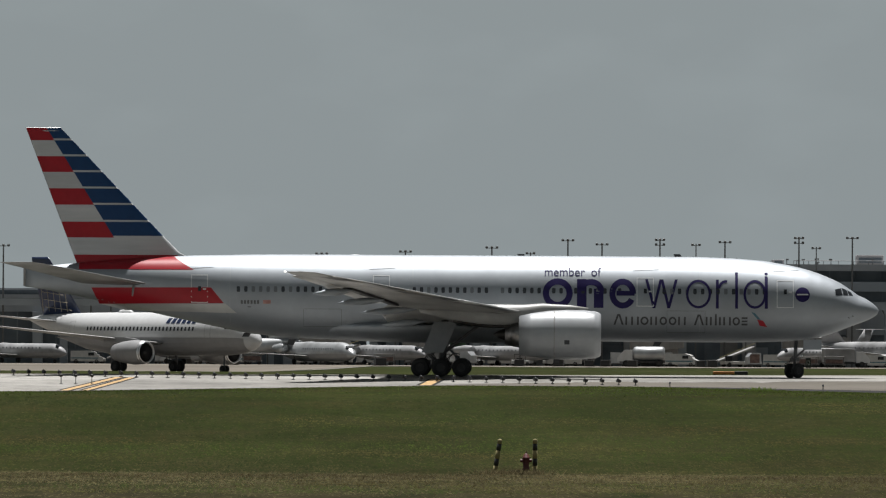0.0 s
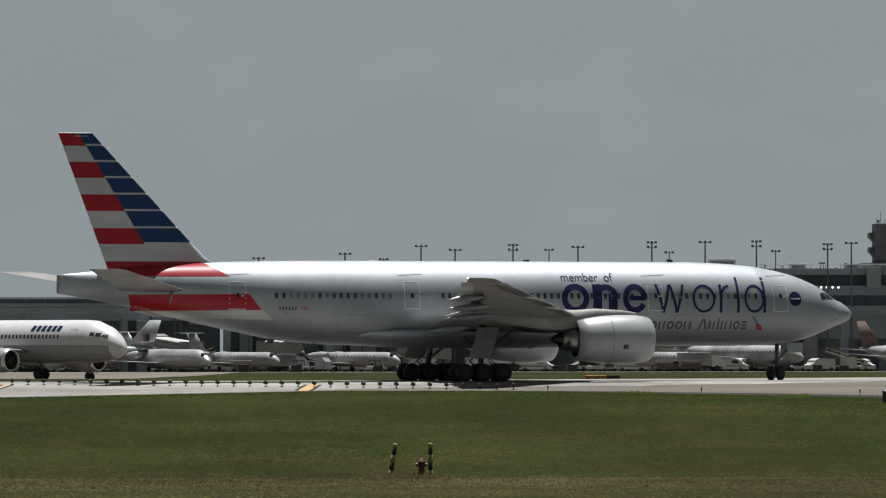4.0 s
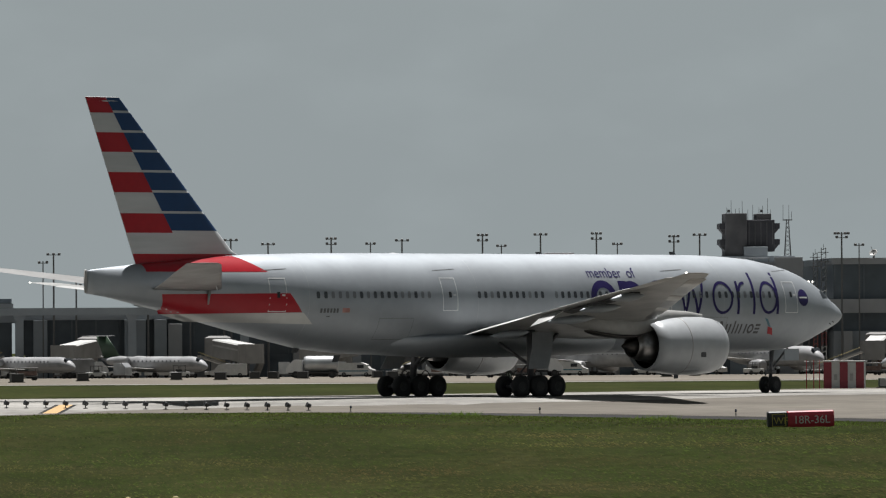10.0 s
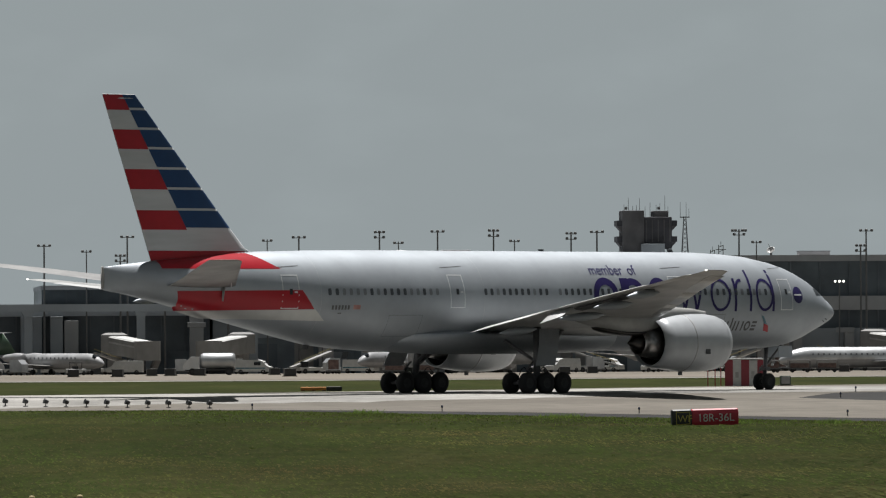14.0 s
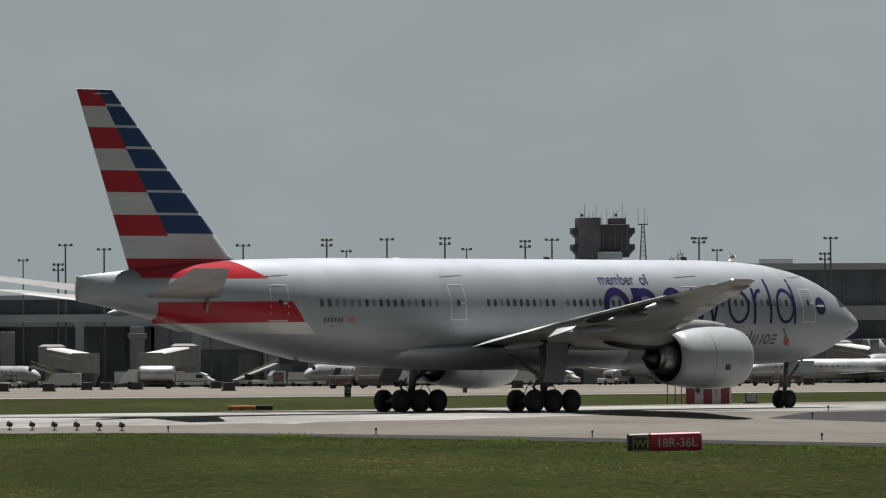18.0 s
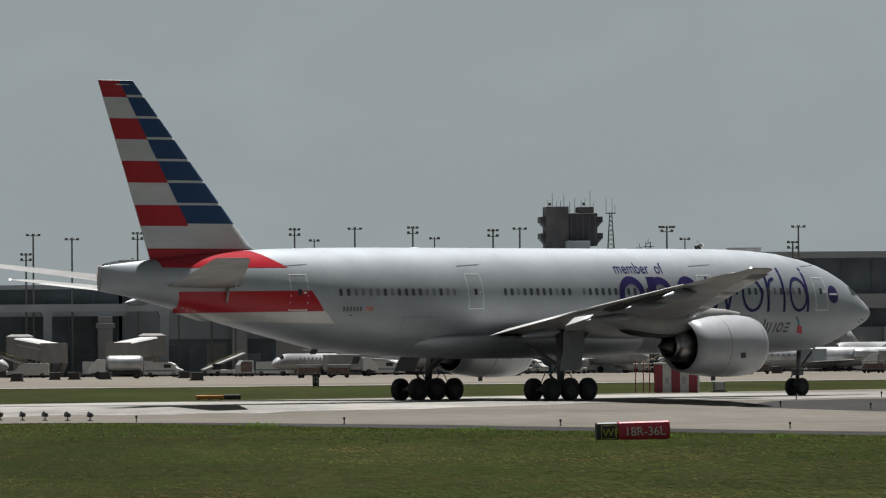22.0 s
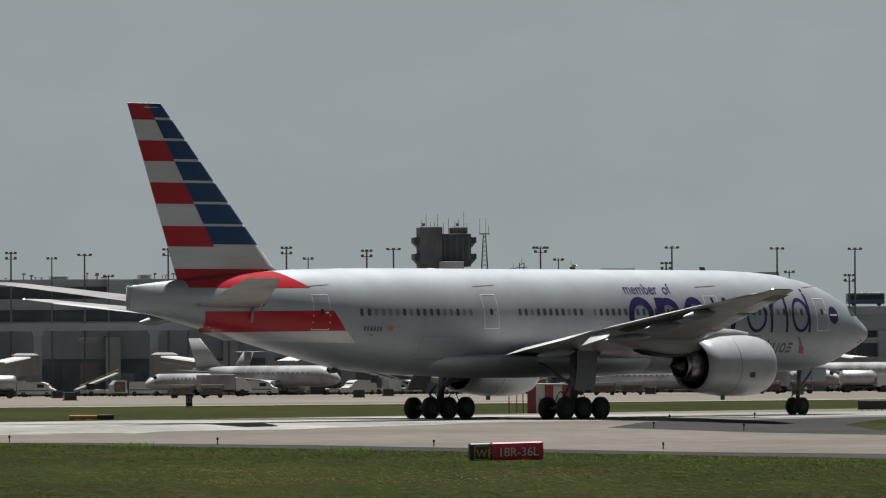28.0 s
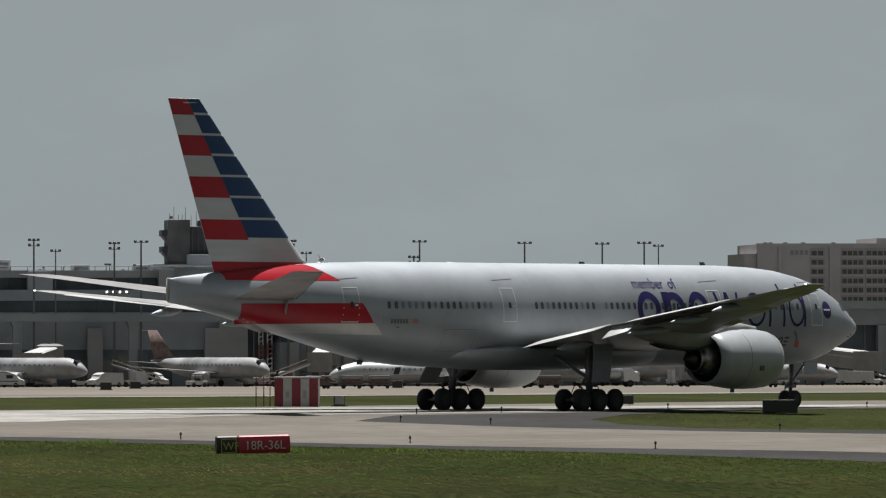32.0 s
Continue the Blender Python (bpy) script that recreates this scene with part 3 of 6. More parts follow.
def decal(fn, nu, nv, side=-1, off=0.012):
    """A patch of paint on the fuselage: fn(u, v) gives (x aft of the nose, z)."""
    bm = bmesh.new()
    g = [[bm.verts.new(skin(*fn(i / nu, j / nv), side, off)) for i in range(nu + 1)] for j in range(nv + 1)]
    for r0, r1 in zip(g, g[1:]):
        for k in range(nu):
            bm.faces.new((r0[k], r0[k + 1], r1[k + 1], r1[k]) if side < 0 else (r0[k + 1], r0[k], r1[k], r1[k + 1]))
    return bm


def quad(a, b, c, d):
    """(u, v) to a point between four corners: a, b along v=0; d, c along v=1."""
    return lambda u, v: tuple((1 - v) * ((1 - u) * a[k] + u * b[k]) + v * ((1 - u) * d[k] + u * c[k]) for k in (0, 1))


def airfoil(le, te, z, thick, n=9, twist=0.0):
    """A ring of points round a wing section from le to te (x aft), y fixed by the caller."""
    up, lo = [], []
    for k in range(n):
        s = (1 - math.cos(math.pi * k / (n - 1))) / 2
        h = thick * 2.6 * (0.2969 * math.sqrt(s) - 0.126 * s - 0.3516 * s * s + 0.2843 * s ** 3 - 0.1015 * s ** 4)
        x = le + (te - le) * s
        up.append((x, z + h - twist * s))
        lo.append((x, z - 0.75 * h - twist * s))
    return up + lo[-1:0:-1]


def finx(z):
    return interp(z, (7.9, 18.15), (50.25, 60.05)) - 0.6 * max(0.0, 9.3 - z) ** 2, interp(z, (7.9, 18.15), (58.7, 62.62))


def naca(s):
    return 2.6 * (0.2969 * math.sqrt(s) - 0.126 * s - 0.3516 * s * s + 0.2843 * s ** 3 - 0.1015 * s ** 4)


def fin_half(x, z):
    le, te = finx(z)
    s = max(0.0, min(1.0, (x - le) / (te - le)))
    return interp(z, (7.9, 17.9, 18.15), (0.95, 0.3, 0.12)) * naca(s)


def ring_decal(cx, cz, rx, rz, thick, seg=28, a0=0.0, a1=math.tau):
    def fn(u, v):
        a = a0 + (a1 - a0) * u
        return cx - (rx - thick * v) * math.cos(a), cz + (rz - thick * v) * math.sin(a)
    return decal(fn, seg, 2, off=0.016)


def disc_decal(cx, cz, r, off=0.016):
    return decal(lambda u, v: (cx - r * v * math.cos(math.tau * u), cz + r * v * math.sin(math.tau * u)), 24, 3, off=off)


def bar_decal(x0, x1, z0, z1, off=0.016, lean=0.0):
    """An upright bar of paint from x0 (aft) to x1, leaning by lean metres at its top."""
    return decal(quad((x0 - lean, z1), (x1 - lean, z1), (x1, z0), (x0, z0)), max(1, int(abs(x0 - x1) / 0.5)), 5, off=off)


def frame_decal(x0, x1, z0, z1, w, off=0.014):
    bm = bmesh.new()
    for a, b, c, d in ((x0, x1, z1 - w, z1), (x0, x1, z0, z0 + w), (x0, x0 - w, z0 + w, z1 - w), (x1 + w, x1, z0 + w, z1 - w)):
        g = [[bm.verts.new(skin(a + (b - a) * i / 3, c + (d - c) * k / 5, -1, off)) for i in range(4)] for k in range(6)]
        for r0, r1 in zip(g, g[1:]):
            for k in range(3):
                bm.faces.new((r0[k], r1[k], r1[k + 1], r0[k + 1]))
    bmesh.ops.recalc_face_normals(bm, faces=bm.faces)
    return bm


def text_decal(text, x0, z0, size, off=0.018):
    """Lettering laid on the starboard skin, from x0 aft of the nose forwards."""
    cu = bpy.data.curves.new("text", "FONT")
    cu.body, cu.size = text, size
    ob = bpy.data.objects.new("text", cu)
    scene.collection.objects.link(ob)
    bpy.context.view_layer.update()
    me = ob.to_mesh()
    bm = bmesh.new()
    bm.from_mesh(me)
    bmesh.ops.subdivide_edges(bm, edges=bm.edges[:], cuts=1)
    for v in bm.verts:
        v.co = skin(x0 - v.co.x, z0 + v.co.y, -1, off)
    ob.to_mesh_clear()
    bpy.data.objects.remove(ob)
    return bm


def wheel_mesh(r, w):
    bm = revolve([(-w, 0.06 * r), (-w * 0.75, 0.35 * r), (-w * 0.95, 0.47 * r), (-w, 0.6 * r), (-w * 0.92, 0.86 * r), (-w * 0.55, 0.985 * r), (0, r),
                  (w * 0.55, 0.985 * r), (w * 0.92, 0.86 * r), (w, 0.6 * r), (w * 0.95, 0.47 * r), (w * 0.75, 0.35 * r), (w, 0.06 * r)], 28, "y")
    for f in bm.faces:
        c = f.calc_center_median()
        f.material_index = 1 if math.hypot(c.x, c.z) < 0.46 * r else 0
    for side in (-1, 1):
        for k in range(6):
            a = k * math.tau / 6
            n0 = len(bm.faces)
            bm_tube(bm, (0.24 * r * math.cos(a), side * w * 0.7, 0.24 * r * math.sin(a)), (0.24 * r * math.cos(a), side * w * 1.02, 0.24 * r * math.sin(a)), 0.045 * r, seg=6)
            bm.faces.ensure_lookup_table()
            for f in bm.faces[n0:]:
                f.material_index = 1
    return bm


ROLLING = []   # wheels with their radius and place on the aircraft
STEERED = []   # the nose gear leg


def jet():
    j = thing("airliner", "long silver twin-engine airliner with striped red and blue tail", "airplane")
    N, SEG = 90, 64
    rings = []
    xs = sorted(set([round(62.6 * (k / N), 3) for k in range(N + 1)] + list(FX[:14])))
    for x in xs:
        c, h, w = fus(x)
        rings.append([(33 - x, w * math.cos(k * math.tau / SEG), c + h * math.sin(k * math.tau / SEG)) for k in range(SEG)])
    fuselage = part("fuselage", loft(rings), SILVER, j, smooth=True)
    rings = []
    for x, w, b in ((19.6, 0.4, 2.74), (20.6, 1.5, 2.66), (22, 2.5, 2.57), (24, 3.0, 2.5), (28, 3.18, 2.46), (34, 3.18, 2.46), (37, 2.95, 2.52), (40, 2.1, 2.66), (42, 1.0, 2.78), (43, 0.3, 2.9)):
        rings.append([(33 - x, w * math.cos(a), 3.7 + (3.7 - b) * math.sin(a) * (1 if math.sin(a) < 0 else 0.25)) for a in [k * math.tau / 32 for k in range(32)]])
    part("belly_fairing", loft(rings), SILVER, j, smooth=True)
    part("belly_panel", decal(quad((57.0, 5.19), (47.75, 5.25), (46.9, 4.55), (55.2, 4.75)), 14, 3), LOWER_BAND, fuselage, "pale lower stripe", True)
    # wings
    WING = ((2.2, 21.0, 34.3, 3.75, 1.7), (6, 23.4, 34.8, 4.2, 1.35), (10, 26.0, 35.2, 4.72, 1.05), (16, 30.2, 37.2, 5.48, 0.75), (24, 35.9, 40.1, 6.55, 0.45), (29, 39.4, 41.9, 7.15, 0.28), (30.2, 40.3, 42.3, 7.33, 0.16), (30.6, 41.2, 42.4, 7.38, 0.06))
    for side in (-1, 1):
        rings = [[(33 - px, side * y, pz) for px, pz in airfoil(le, te, z, th, 13, -interp(y, (2.2, 6, 10, 16, 24, 30), (0.1, 0.25, 0.4, 0.3, 0.12, 0)))] for y, le, te, z, th in WING]
        wing = part("wing", loft(rings), WING_GREY, j, smooth=True)
        # leading-edge slats, bare metal
        for y0, y1 in ((5.0, 8.6), (11.4, 16.4), (16.6, 21.4), (21.6, 28.6)):
            r = []
            for y in (y0, (y0 + y1) / 2, y1):
                le, z, th = interp(y, [q[0] for q in WING], [q[1] for q in WING]), interp(y, [q[0] for q in WING], [q[3] for q in WING]), interp(y, [q[0] for q in WING], [q[4] for q in WING])
                r.append([(33 - px, side * y, pz) for px, pz in airfoil(le - 0.2, le + 1.15, z - 0.05, th * 0.62, 9)])
            part("slat", loft(r), SLAT_METAL, wing, "bare metal leading-edge slat", True)
        # flaps
        for y0, y1, x0, x1, za, zb, ch in ((3.5, 9.5, 34.0, 34.9, 4.2, 5.12, 1.7), (9.9, 12.2, 34.9, 35.4, 5.1, 5.42, 1.05), (12.5, 21.8, 35.7, 38.9, 5.46, 6.5, 1.25), (22.0, 28.4, 39.1, 41.5, 6.34, 7.06, 0.7)):
            droop = {9.5: 0.48, 12.2: 0.85, 21.8: 0.26}.get(y1, 0.03)
            r = [[(33 - px, side * y, pz) for px, pz in airfoil(x - 0.35, x + ch * k, z + 0.06, 0.2, 7, droop * k)] for y, x, z, k in ((y0, x0, za, 1.0), (y1, x1, zb, 0.85))]
            part("flap" if y1 < 22 else "aileron", loft(r), FLAP_GREY, wing, smooth=True)
        for y, ln, dz in ((6.6, 3.2, 0.2), (13.2, 4.0, 0.2), (17.8, 3.4, 0.12), (22.2, 2.8, 0.1)):
            xt, z = interp(y, (6, 10, 16, 24), (34.8, 35.2, 37.2, 40.1)), interp(y, (6, 10, 16, 24), (4.2, 4.72, 5.48, 6.6))
            rr = [[(33 - (xt + 1.3 - ln * s), side * y + 0.24 * w * math.cos(a), z - 0.16 - dz * 0.55 + 0.27 * w * math.sin(a) - 0.25 * (1 - s)) for a in [k * math.tau / 14 for k in range(14)]]
                  for s, w in ((0, 0.05), (0.1, 0.4), (0.3, 0.85), (0.55, 1), (0.8, 0.75), (1, 0.1))]
            part("flap_fairing", loft(rr), SILVER, wing, "canoe-shaped flap track fairing", True)
        # black strip ahead of the outboard flap stands in for the shaded cove
        rr = [[(33 - (x + dx), side * y, z + dz) for dx, dz in ((-0.75, -0.2), (-0.05, -0.1), (-0.05, -0.02), (-0.75, -0.02))] for y, x, z in ((12.5, 35.6, 5.28), (21.8, 38.7, 6.36))]
        part("cove_shade", loft(rr), BLACK, wing, "black strip standing in for shade in the flap cove")
        tip = part("tip_light", revolve([(-0.08, 0.01), (-0.05, 0.04), (0.03, 0.055), (0.1, 0.03), (0.13, 0.01)], 10), LAMP_WHITE, wing, "small lit wingtip lamp", True)
        tip.data.transform(Matrix.Translation((33 - 42.45, side * 30.5, 7.38)))
        # tailplane
        rings = []
        for y, le, te, zl, zt, th in ((0.5, 52.5, 58.0, 6.5, 6.6, 0.7), (4, 55.45, 59.9, 7.04, 7.1, 0.48), (8, 58.8, 62.2, 7.68, 7.72, 0.3), (10.3, 60.75, 63.5, 8.04, 8.05, 0.18), (10.8, 61.4, 63.8, 8.13, 8.12, 0.07)):
            rings.append([(33 - px, side * y, pz) for px, pz in airfoil(le, te, zl, th, 13, zl - zt)])
        tail = part("tailplane", loft(rings), TAIL_GREY, j, smooth=True)
        part("vent_mast", tube((33 - 54.5, side * 1.75, 6.6), (33 - 54.6, side * 1.75, 5.75), 0.1, 0.05, 8), TAIL_GREY, tail, "small drooping vent mast", True)
        part("leading_edge_cap", tube((33 - 53.55, side * 1.35, 6.6), (33 - 55.6, side * 3.65, 6.98), 0.07, 0.06, 8), BARE_METAL, tail, "bright leading edge strip", True)
        # engines
        place = Matrix.Translation((33 - 20.3, side * 9.6, 3.1)) @ Matrix.Rotation(math.pi, 4, "Z") @ Matrix.Diagonal((1, 0.94, 0.94, 1))
        cowl = revolve([(0.02, 1.5), (0.0, 1.58), (0.1, 1.68), (0.4, 1.8), (1.2, 1.9), (2.5, 1.93), (3.8, 1.87), (5.0, 1.72), (5.9, 1.56), (5.88, 1.48), (4.6, 1.45), (3.0, 1.38), (1.2, 1.34), (0.25, 1.4), (0.02, 1.5)], 56, caps=False)
        eng = part("engine", cowl, NACELLE, j, smooth=True)
        subs = [part("intake_lip", revolve([(0.45, 1.822), (0.1, 1.7), (-0.03, 1.58), (0.02, 1.46), (0.3, 1.385)], 48, caps=False), NACELLE, eng, "polished intake lip", True),
                part("core", revolve([(3.0, 1.3), (5.2, 1.12), (6.3, 0.94), (6.9, 0.76), (6.85, 0.7), (6.3, 0.66)], 36), HOT_METAL, eng, "heat-stained core nozzle", True),
                part("bypass_duct", revolve([(5.6, 1.47), (4.6, 1.44), (4.5, 1.1)], 36, caps=False), DARK_METAL, eng, "dark bypass duct", True),
                part("plug", revolve([(6.0, 0.6), (6.8, 0.52), (7.35, 0.3), (7.75, 0.04)], 24), DARK_METAL, eng, "pointed dark exhaust plug", True),
                part("fan", revolve([(1.25, 1.36), (1.3, 0.32), (0.75, 0.02)], 36), DARK_METAL, eng, "dark fan disc with pointed spinner", True),
                part("vent", box(2.25, 2.62, 1.84, 1.9, -0.75, -0.42), DARK_GREY, eng, "small dark vent grille"),
                part("drain_mast", box(3.0, 3.3, -0.04, 0.04, -2.15, -1.85), DARK_GREY, eng)]
        # the seam between fan cowl and reverser
        subs.append(part("seam", revolve([(3.3, 1.905), (3.34, 1.91), (3.38, 1.9)], 48), WING_GREY, eng, "", True))
        for o in [eng] + subs:
            o.data.transform(place)
        # pylon, swelling into a broad fairing under the wing
        pyl = part("pylon", loft([[(33 - x, side * 9.6 + w * math.cos(a), zc + h * math.sin(a)) for a in [k * math.tau / 20 for k in range(20)]] for x, w, zc, h in
                                  ((21.2, 0.06, 4.95, 0.1), (22.4, 0.27, 4.95, 0.28), (24.5, 0.38, 4.85, 0.5), (26.0, 0.55, 4.5, 0.75), (27.4, 0.78, 4.45, 0.82), (29.0, 0.85, 4.5, 0.78), (30.6, 0.72, 4.62, 0.62), (32.0, 0.45, 4.72, 0.42), (33.4, 0.08, 4.8, 0.12))]), WING_GREY, j, smooth=True)
        part("heat_shield", loft([[(33 - x, side * 9.6 + w * math.cos(a), z + 0.16 * math.sin(a)) for a in [k * math.tau / 14 for k in range(14)]] for x, w, z in ((25.4, 0.3, 3.86), (26.6, 0.5, 3.72), (28.4, 0.55, 3.7), (30.2, 0.42, 3.9), (31.0, 0.2, 4.1))]), DARK_METAL, pyl, "scorched dark heat shield", True)
    # fin with its stripes
    rings = []
    for z in (7.9, 9, 10.5, 12, 13.5, 15, 16.5, 17.9, 18.15):
        le, te = finx(z)
        row = []
        S = [(1 - math.cos(math.pi * k / 12)) / 2 for k in range(13)]
        row += [(33 - (le + (te - le) * s), fin_half(le + (te - le) * s, z), z) for s in S]
        row += [(33 - (le + (te - le) * s), -fin_half(le + (te - le) * s, z), z) for s in S[-2:0:-1]]
        rings.append(row)
    fin = part("fin", loft(rings), FIN_WHITE, j, smooth=True)
    LV = (18.12, 17.2, 16.03, 14.87, 13.67, 12.47, 11.22, 10.06, 8.8, 7.95)

    def fin_patch(z1, z0, fa, fb, material, label):
        bm = bmesh.new()
        for side in (-1, 1):
            g = [[bm.verts.new((33 - x, side * (fin_half(x, z) + 0.014), z)) for x in [fa(z) + (fb(z) - fa(z)) * (1 - math.cos(math.pi * i / 12)) / 2 for i in range(13)]] for z in (z0, (z0 + z1) / 2, z1)]
            for r0, r1 in zip(g, g[1:]):
                for k in range(12):
                    f = (r0[k], r0[k + 1], r1[k + 1], r1[k])
                    bm.faces.new(f if side < 0 else f[::-1])
        bmesh.ops.recalc_face_normals(bm, faces=bm.faces)
        for f in bm.faces:
            if f.calc_center_median().y * f.normal.y < 0:
                f.normal_flip()
        part("stripe", bm, material, fin, label, True)
    div, le, te = lambda z: interp(z, (10.06, 18.15), (56.05, 61.1)), lambda z: finx(z)[0] + 0.005, lambda z: finx(z)[1] - 0.02
    for k in range(7):
        if k % 2 == 0:
            fin_patch(LV[k], LV[k + 1], div, te, RED, "red painted stripe")
        fin_patch(LV[k], LV[k + 1] + 0.14, le, div, BLUE, "deep blue painted stripe")
    fin_patch(8.8, 7.95, le, te, RED, "red painted stripe")
    # red bands round the tail
    part("band", decal(quad((57.65, 6.38), (48.8, 6.42), (47.85, 5.27), (57.1, 5.2)), 24, 6), RED, fuselage, "red painted band", True)
    part("band", decal(lambda u, v: ((1 - u) * 58.6 + u * interp(v, (0, 0.3, 0.6, 1), (51.6, 51.2, 50.75, 50.1)), (1 - v) * (fus((1 - u) * 58.6 + u * 51.6)[0] + 0.985 * fus((1 - u) * 58.6 + u * 51.6)[1]) + v * 7.72), 22, 8), RED, fuselage, "red painted band", True)
    # tail cone
    part("exhaust_rim", loft([[(33 - x, w * math.cos(a), 7.15 + h * math.sin(a)) for a in [k * math.tau / 20 for k in range(20)]] for x, w, h in ((62.56, 0.09, 0.71), (62.72, 0.07, 0.68))]), WING_GREY, fuselage, "blunt tail cone end", True)
    # cabin windows, some with their blinds drawn
    blinds = random.Random(4)
    for x0, x1, n in ((37.75, 47.05, 17), (28.35, 34.15, 11), (18.6, 27.7, 17), (8.0, 15.9, 14)):
        for k in range(n):
            x = x0 + (k + 0.5) * (x1 - x0) / n
            part("window", decal(lambda u, v: (x + 0.125 * (1 - 2 * u) * (1 if 0 < v < 1 else 0.7), 6.52 - 0.41 * v), 2, 5, off=0.014), PORT_SHADE if blinds.random() < 0.3 else PORT_GLASS, fuselage)
    # doors
    for x, z0, z1 in ((6.75, 5.15, 7.15), (17.0, 5.2, 7.3), (36.3, 5.33, 7.37), (49.65, 5.3, 7.35)):
        d = part("door", frame_decal(x + 0.62, x - 0.62, z0, z1, 0.05), WHITE_PAINT if x > 45 else DOOR_LINE, fuselage, "cabin door outlined in white")
        part("door_window", decal(quad((x + 0.1, 6.5), (x - 0.12, 6.5), (x - 0.12, 6.15), (x + 0.1, 6.15)), 1, 3, off=0.016), GLASS_DARK, d)
        part("skin_mark", decal(quad((x + 0.9, 7.82), (x - 1.0, 7.92), (x - 1.0, 7.89), (x + 0.9, 7.79)), 6, 1, off=0.012), WORD_GREY, fuselage, "faint streak above the door")
        part("handle", decal(quad((x - 0.25, 6.35), (x - 0.48, 6.35), (x - 0.48, 6.25), (x - 0.25, 6.25)), 1, 1, off=0.02), WHITE_PAINT, d)
    for x, z0, z1, w in ((40.6, 3.6, 4.9, 1.4), (14.0, 3.3, 4.9, 1.4)):
        part("hold_door", frame_decal(x + w, x - w, z0, z1, 0.02), WORD_GREY, fuselage, "outline of the cargo door")
    for x in (13, 34, 47.4):
        c, h, w = fus(x)
        part("skin_joint", decal(lambda u, v: (x + 0.01 - 0.02 * u, c + h * 0.93 - 1.8 * h * v), 1, 20, off=0.006), NACELLE, fuselage, "fine skin joint", True)
    # flight-deck glazing
    for pts in (((3.06, 6.52), (2.62, 6.62), (2.5, 6.1), (3.03, 6.08)), ((2.57, 6.63), (2.2, 6.5), (2.07, 6.08), (2.45, 6.1)), ((2.15, 6.47), (1.88, 6.33), (1.72, 6.06), (2.02, 6.08))):
        part("cockpit_window", decal(quad(*pts), 3, 3, off=0.015), GLASS_DARK, fuselage)
    part("windscreen", decal(quad((1.85, 6.32), (1.8, 6.3), (1.66, 6.02), (1.7, 6.04)), 2, 2, 1, 0.015), GLASS_DARK, fuselage)
    for k in range(2):
        part("probe", tube(skin(1.8 + 0.3 * k, 4.6 - 0.12 * k, -1, 0), skin(1.7 + 0.3 * k, 4.6 - 0.12 * k, -1, 0.1), 0.03, seg=6), DARK_GREY, fuselage)
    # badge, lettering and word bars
    badge = part("badge", disc_decal(5.48, 6.12, 0.54), NAVY, fuselage, "round indigo badge")
    part("badge_bar", bar_decal(5.9, 5.06, 6.08, 6.18, off=0.02), WHITE_PAINT, badge)
    part("lettering", text_decal("member", 24.4, 7.4, 0.88), NAVY, fuselage, "small indigo lettering", True)
    part("lettering", text_decal("of", 20.97, 7.4, 0.88), NAVY, fuselage, "small indigo lettering", True)
    px = lambda p: 24.47 - (p - 960) / 24.2
    ZB, ZT, ZA = 5.08, 7.18, 7.72
    zc, rz = (ZB + ZT) / 2, (ZT - ZB) / 2
    marks = [ring_decal(px(986), zc, 1.1, rz + 0.04, 0.46), bar_decal(px(1020), px(1037), ZB, ZT), ring_decal(px(1045), zc + 0.2, 0.95, rz - 0.2, 0.44, 16, 0.0, math.pi), bar_decal(px(1050), px(1067), ZB, ZT - 0.7),
             ring_decal(px(1101), zc, 0.98, rz + 0.04, 0.44, 26, 0.0, math.tau * 0.92), bar_decal(px(1090), px(1122), zc - 0.15, zc + 0.2)]
    for m in marks:
        part("wordmark", m, NAVY, fuselage, "bold indigo painted shape", True)
    thin = [bar_decal(px(1154), px(1159), ZB, ZT, lean=-0.55), bar_decal(px(1154), px(1159), ZB, ZT, lean=0.5), bar_decal(px(1180), px(1185), ZB, ZT, lean=-0.5), bar_decal(px(1180), px(1185), ZB, ZT, lean=0.55),
            ring_decal(px(1235), zc, 0.92, rz, 0.18), bar_decal(px(1266), px(1271), ZB, ZT), ring_decal(px(1284), ZT - 0.65, 0.6, 0.62, 0.18, 12, math.pi * 0.45, math.pi), bar_decal(px(1300), px(1305), ZB, ZA),
            ring_decal(px(1335), zc, 0.84, rz, 0.18), bar_decal(px(1352.5), px(1358), ZB, ZA)]
    for m in thin:
        part("wordmark", m, NAVY, fuselage, "thin indigo painted shape", True)
    x, ZW = 19.3, 3.86
    for shape, w in (("peak", 0.62), ("bars3", 0.82), ("ring", 0.5), ("bar", 0.2), ("bar", 0.16), ("ring", 0.46), ("ring", 0.48), ("bars2", 0.46), ("gap", 0.3),
                     ("peak", 0.62), ("bar", 0.16), ("bar", 0.2), ("tall", 0.15), ("bar", 0.16), ("bars2", 0.46), ("ring", 0.46), ("blob", 0.36)):
        w *= 1.2
        bits = []
        if shape == "ring":
            bits = [ring_decal(x - w / 2, ZW + 0.3, w / 2, 0.31, 0.13, 14)]
        elif shape == "peak":
            bits = [bar_decal(x, x - 0.14, ZW, ZW + 0.78, lean=w * 0.36), bar_decal(x - w + 0.14, x - w, ZW, ZW + 0.78, lean=-w * 0.36)]
        elif shape == "blob":
            bits = [bar_decal(x, x - w, ZW, ZW + 0.14), bar_decal(x, x - w, ZW + 0.24, ZW + 0.36), bar_decal(x, x - w, ZW + 0.46, ZW + 0.6)]
        elif shape != "gap":
            n = {"bars3": 3, "bars2": 2}.get(shape, 1)
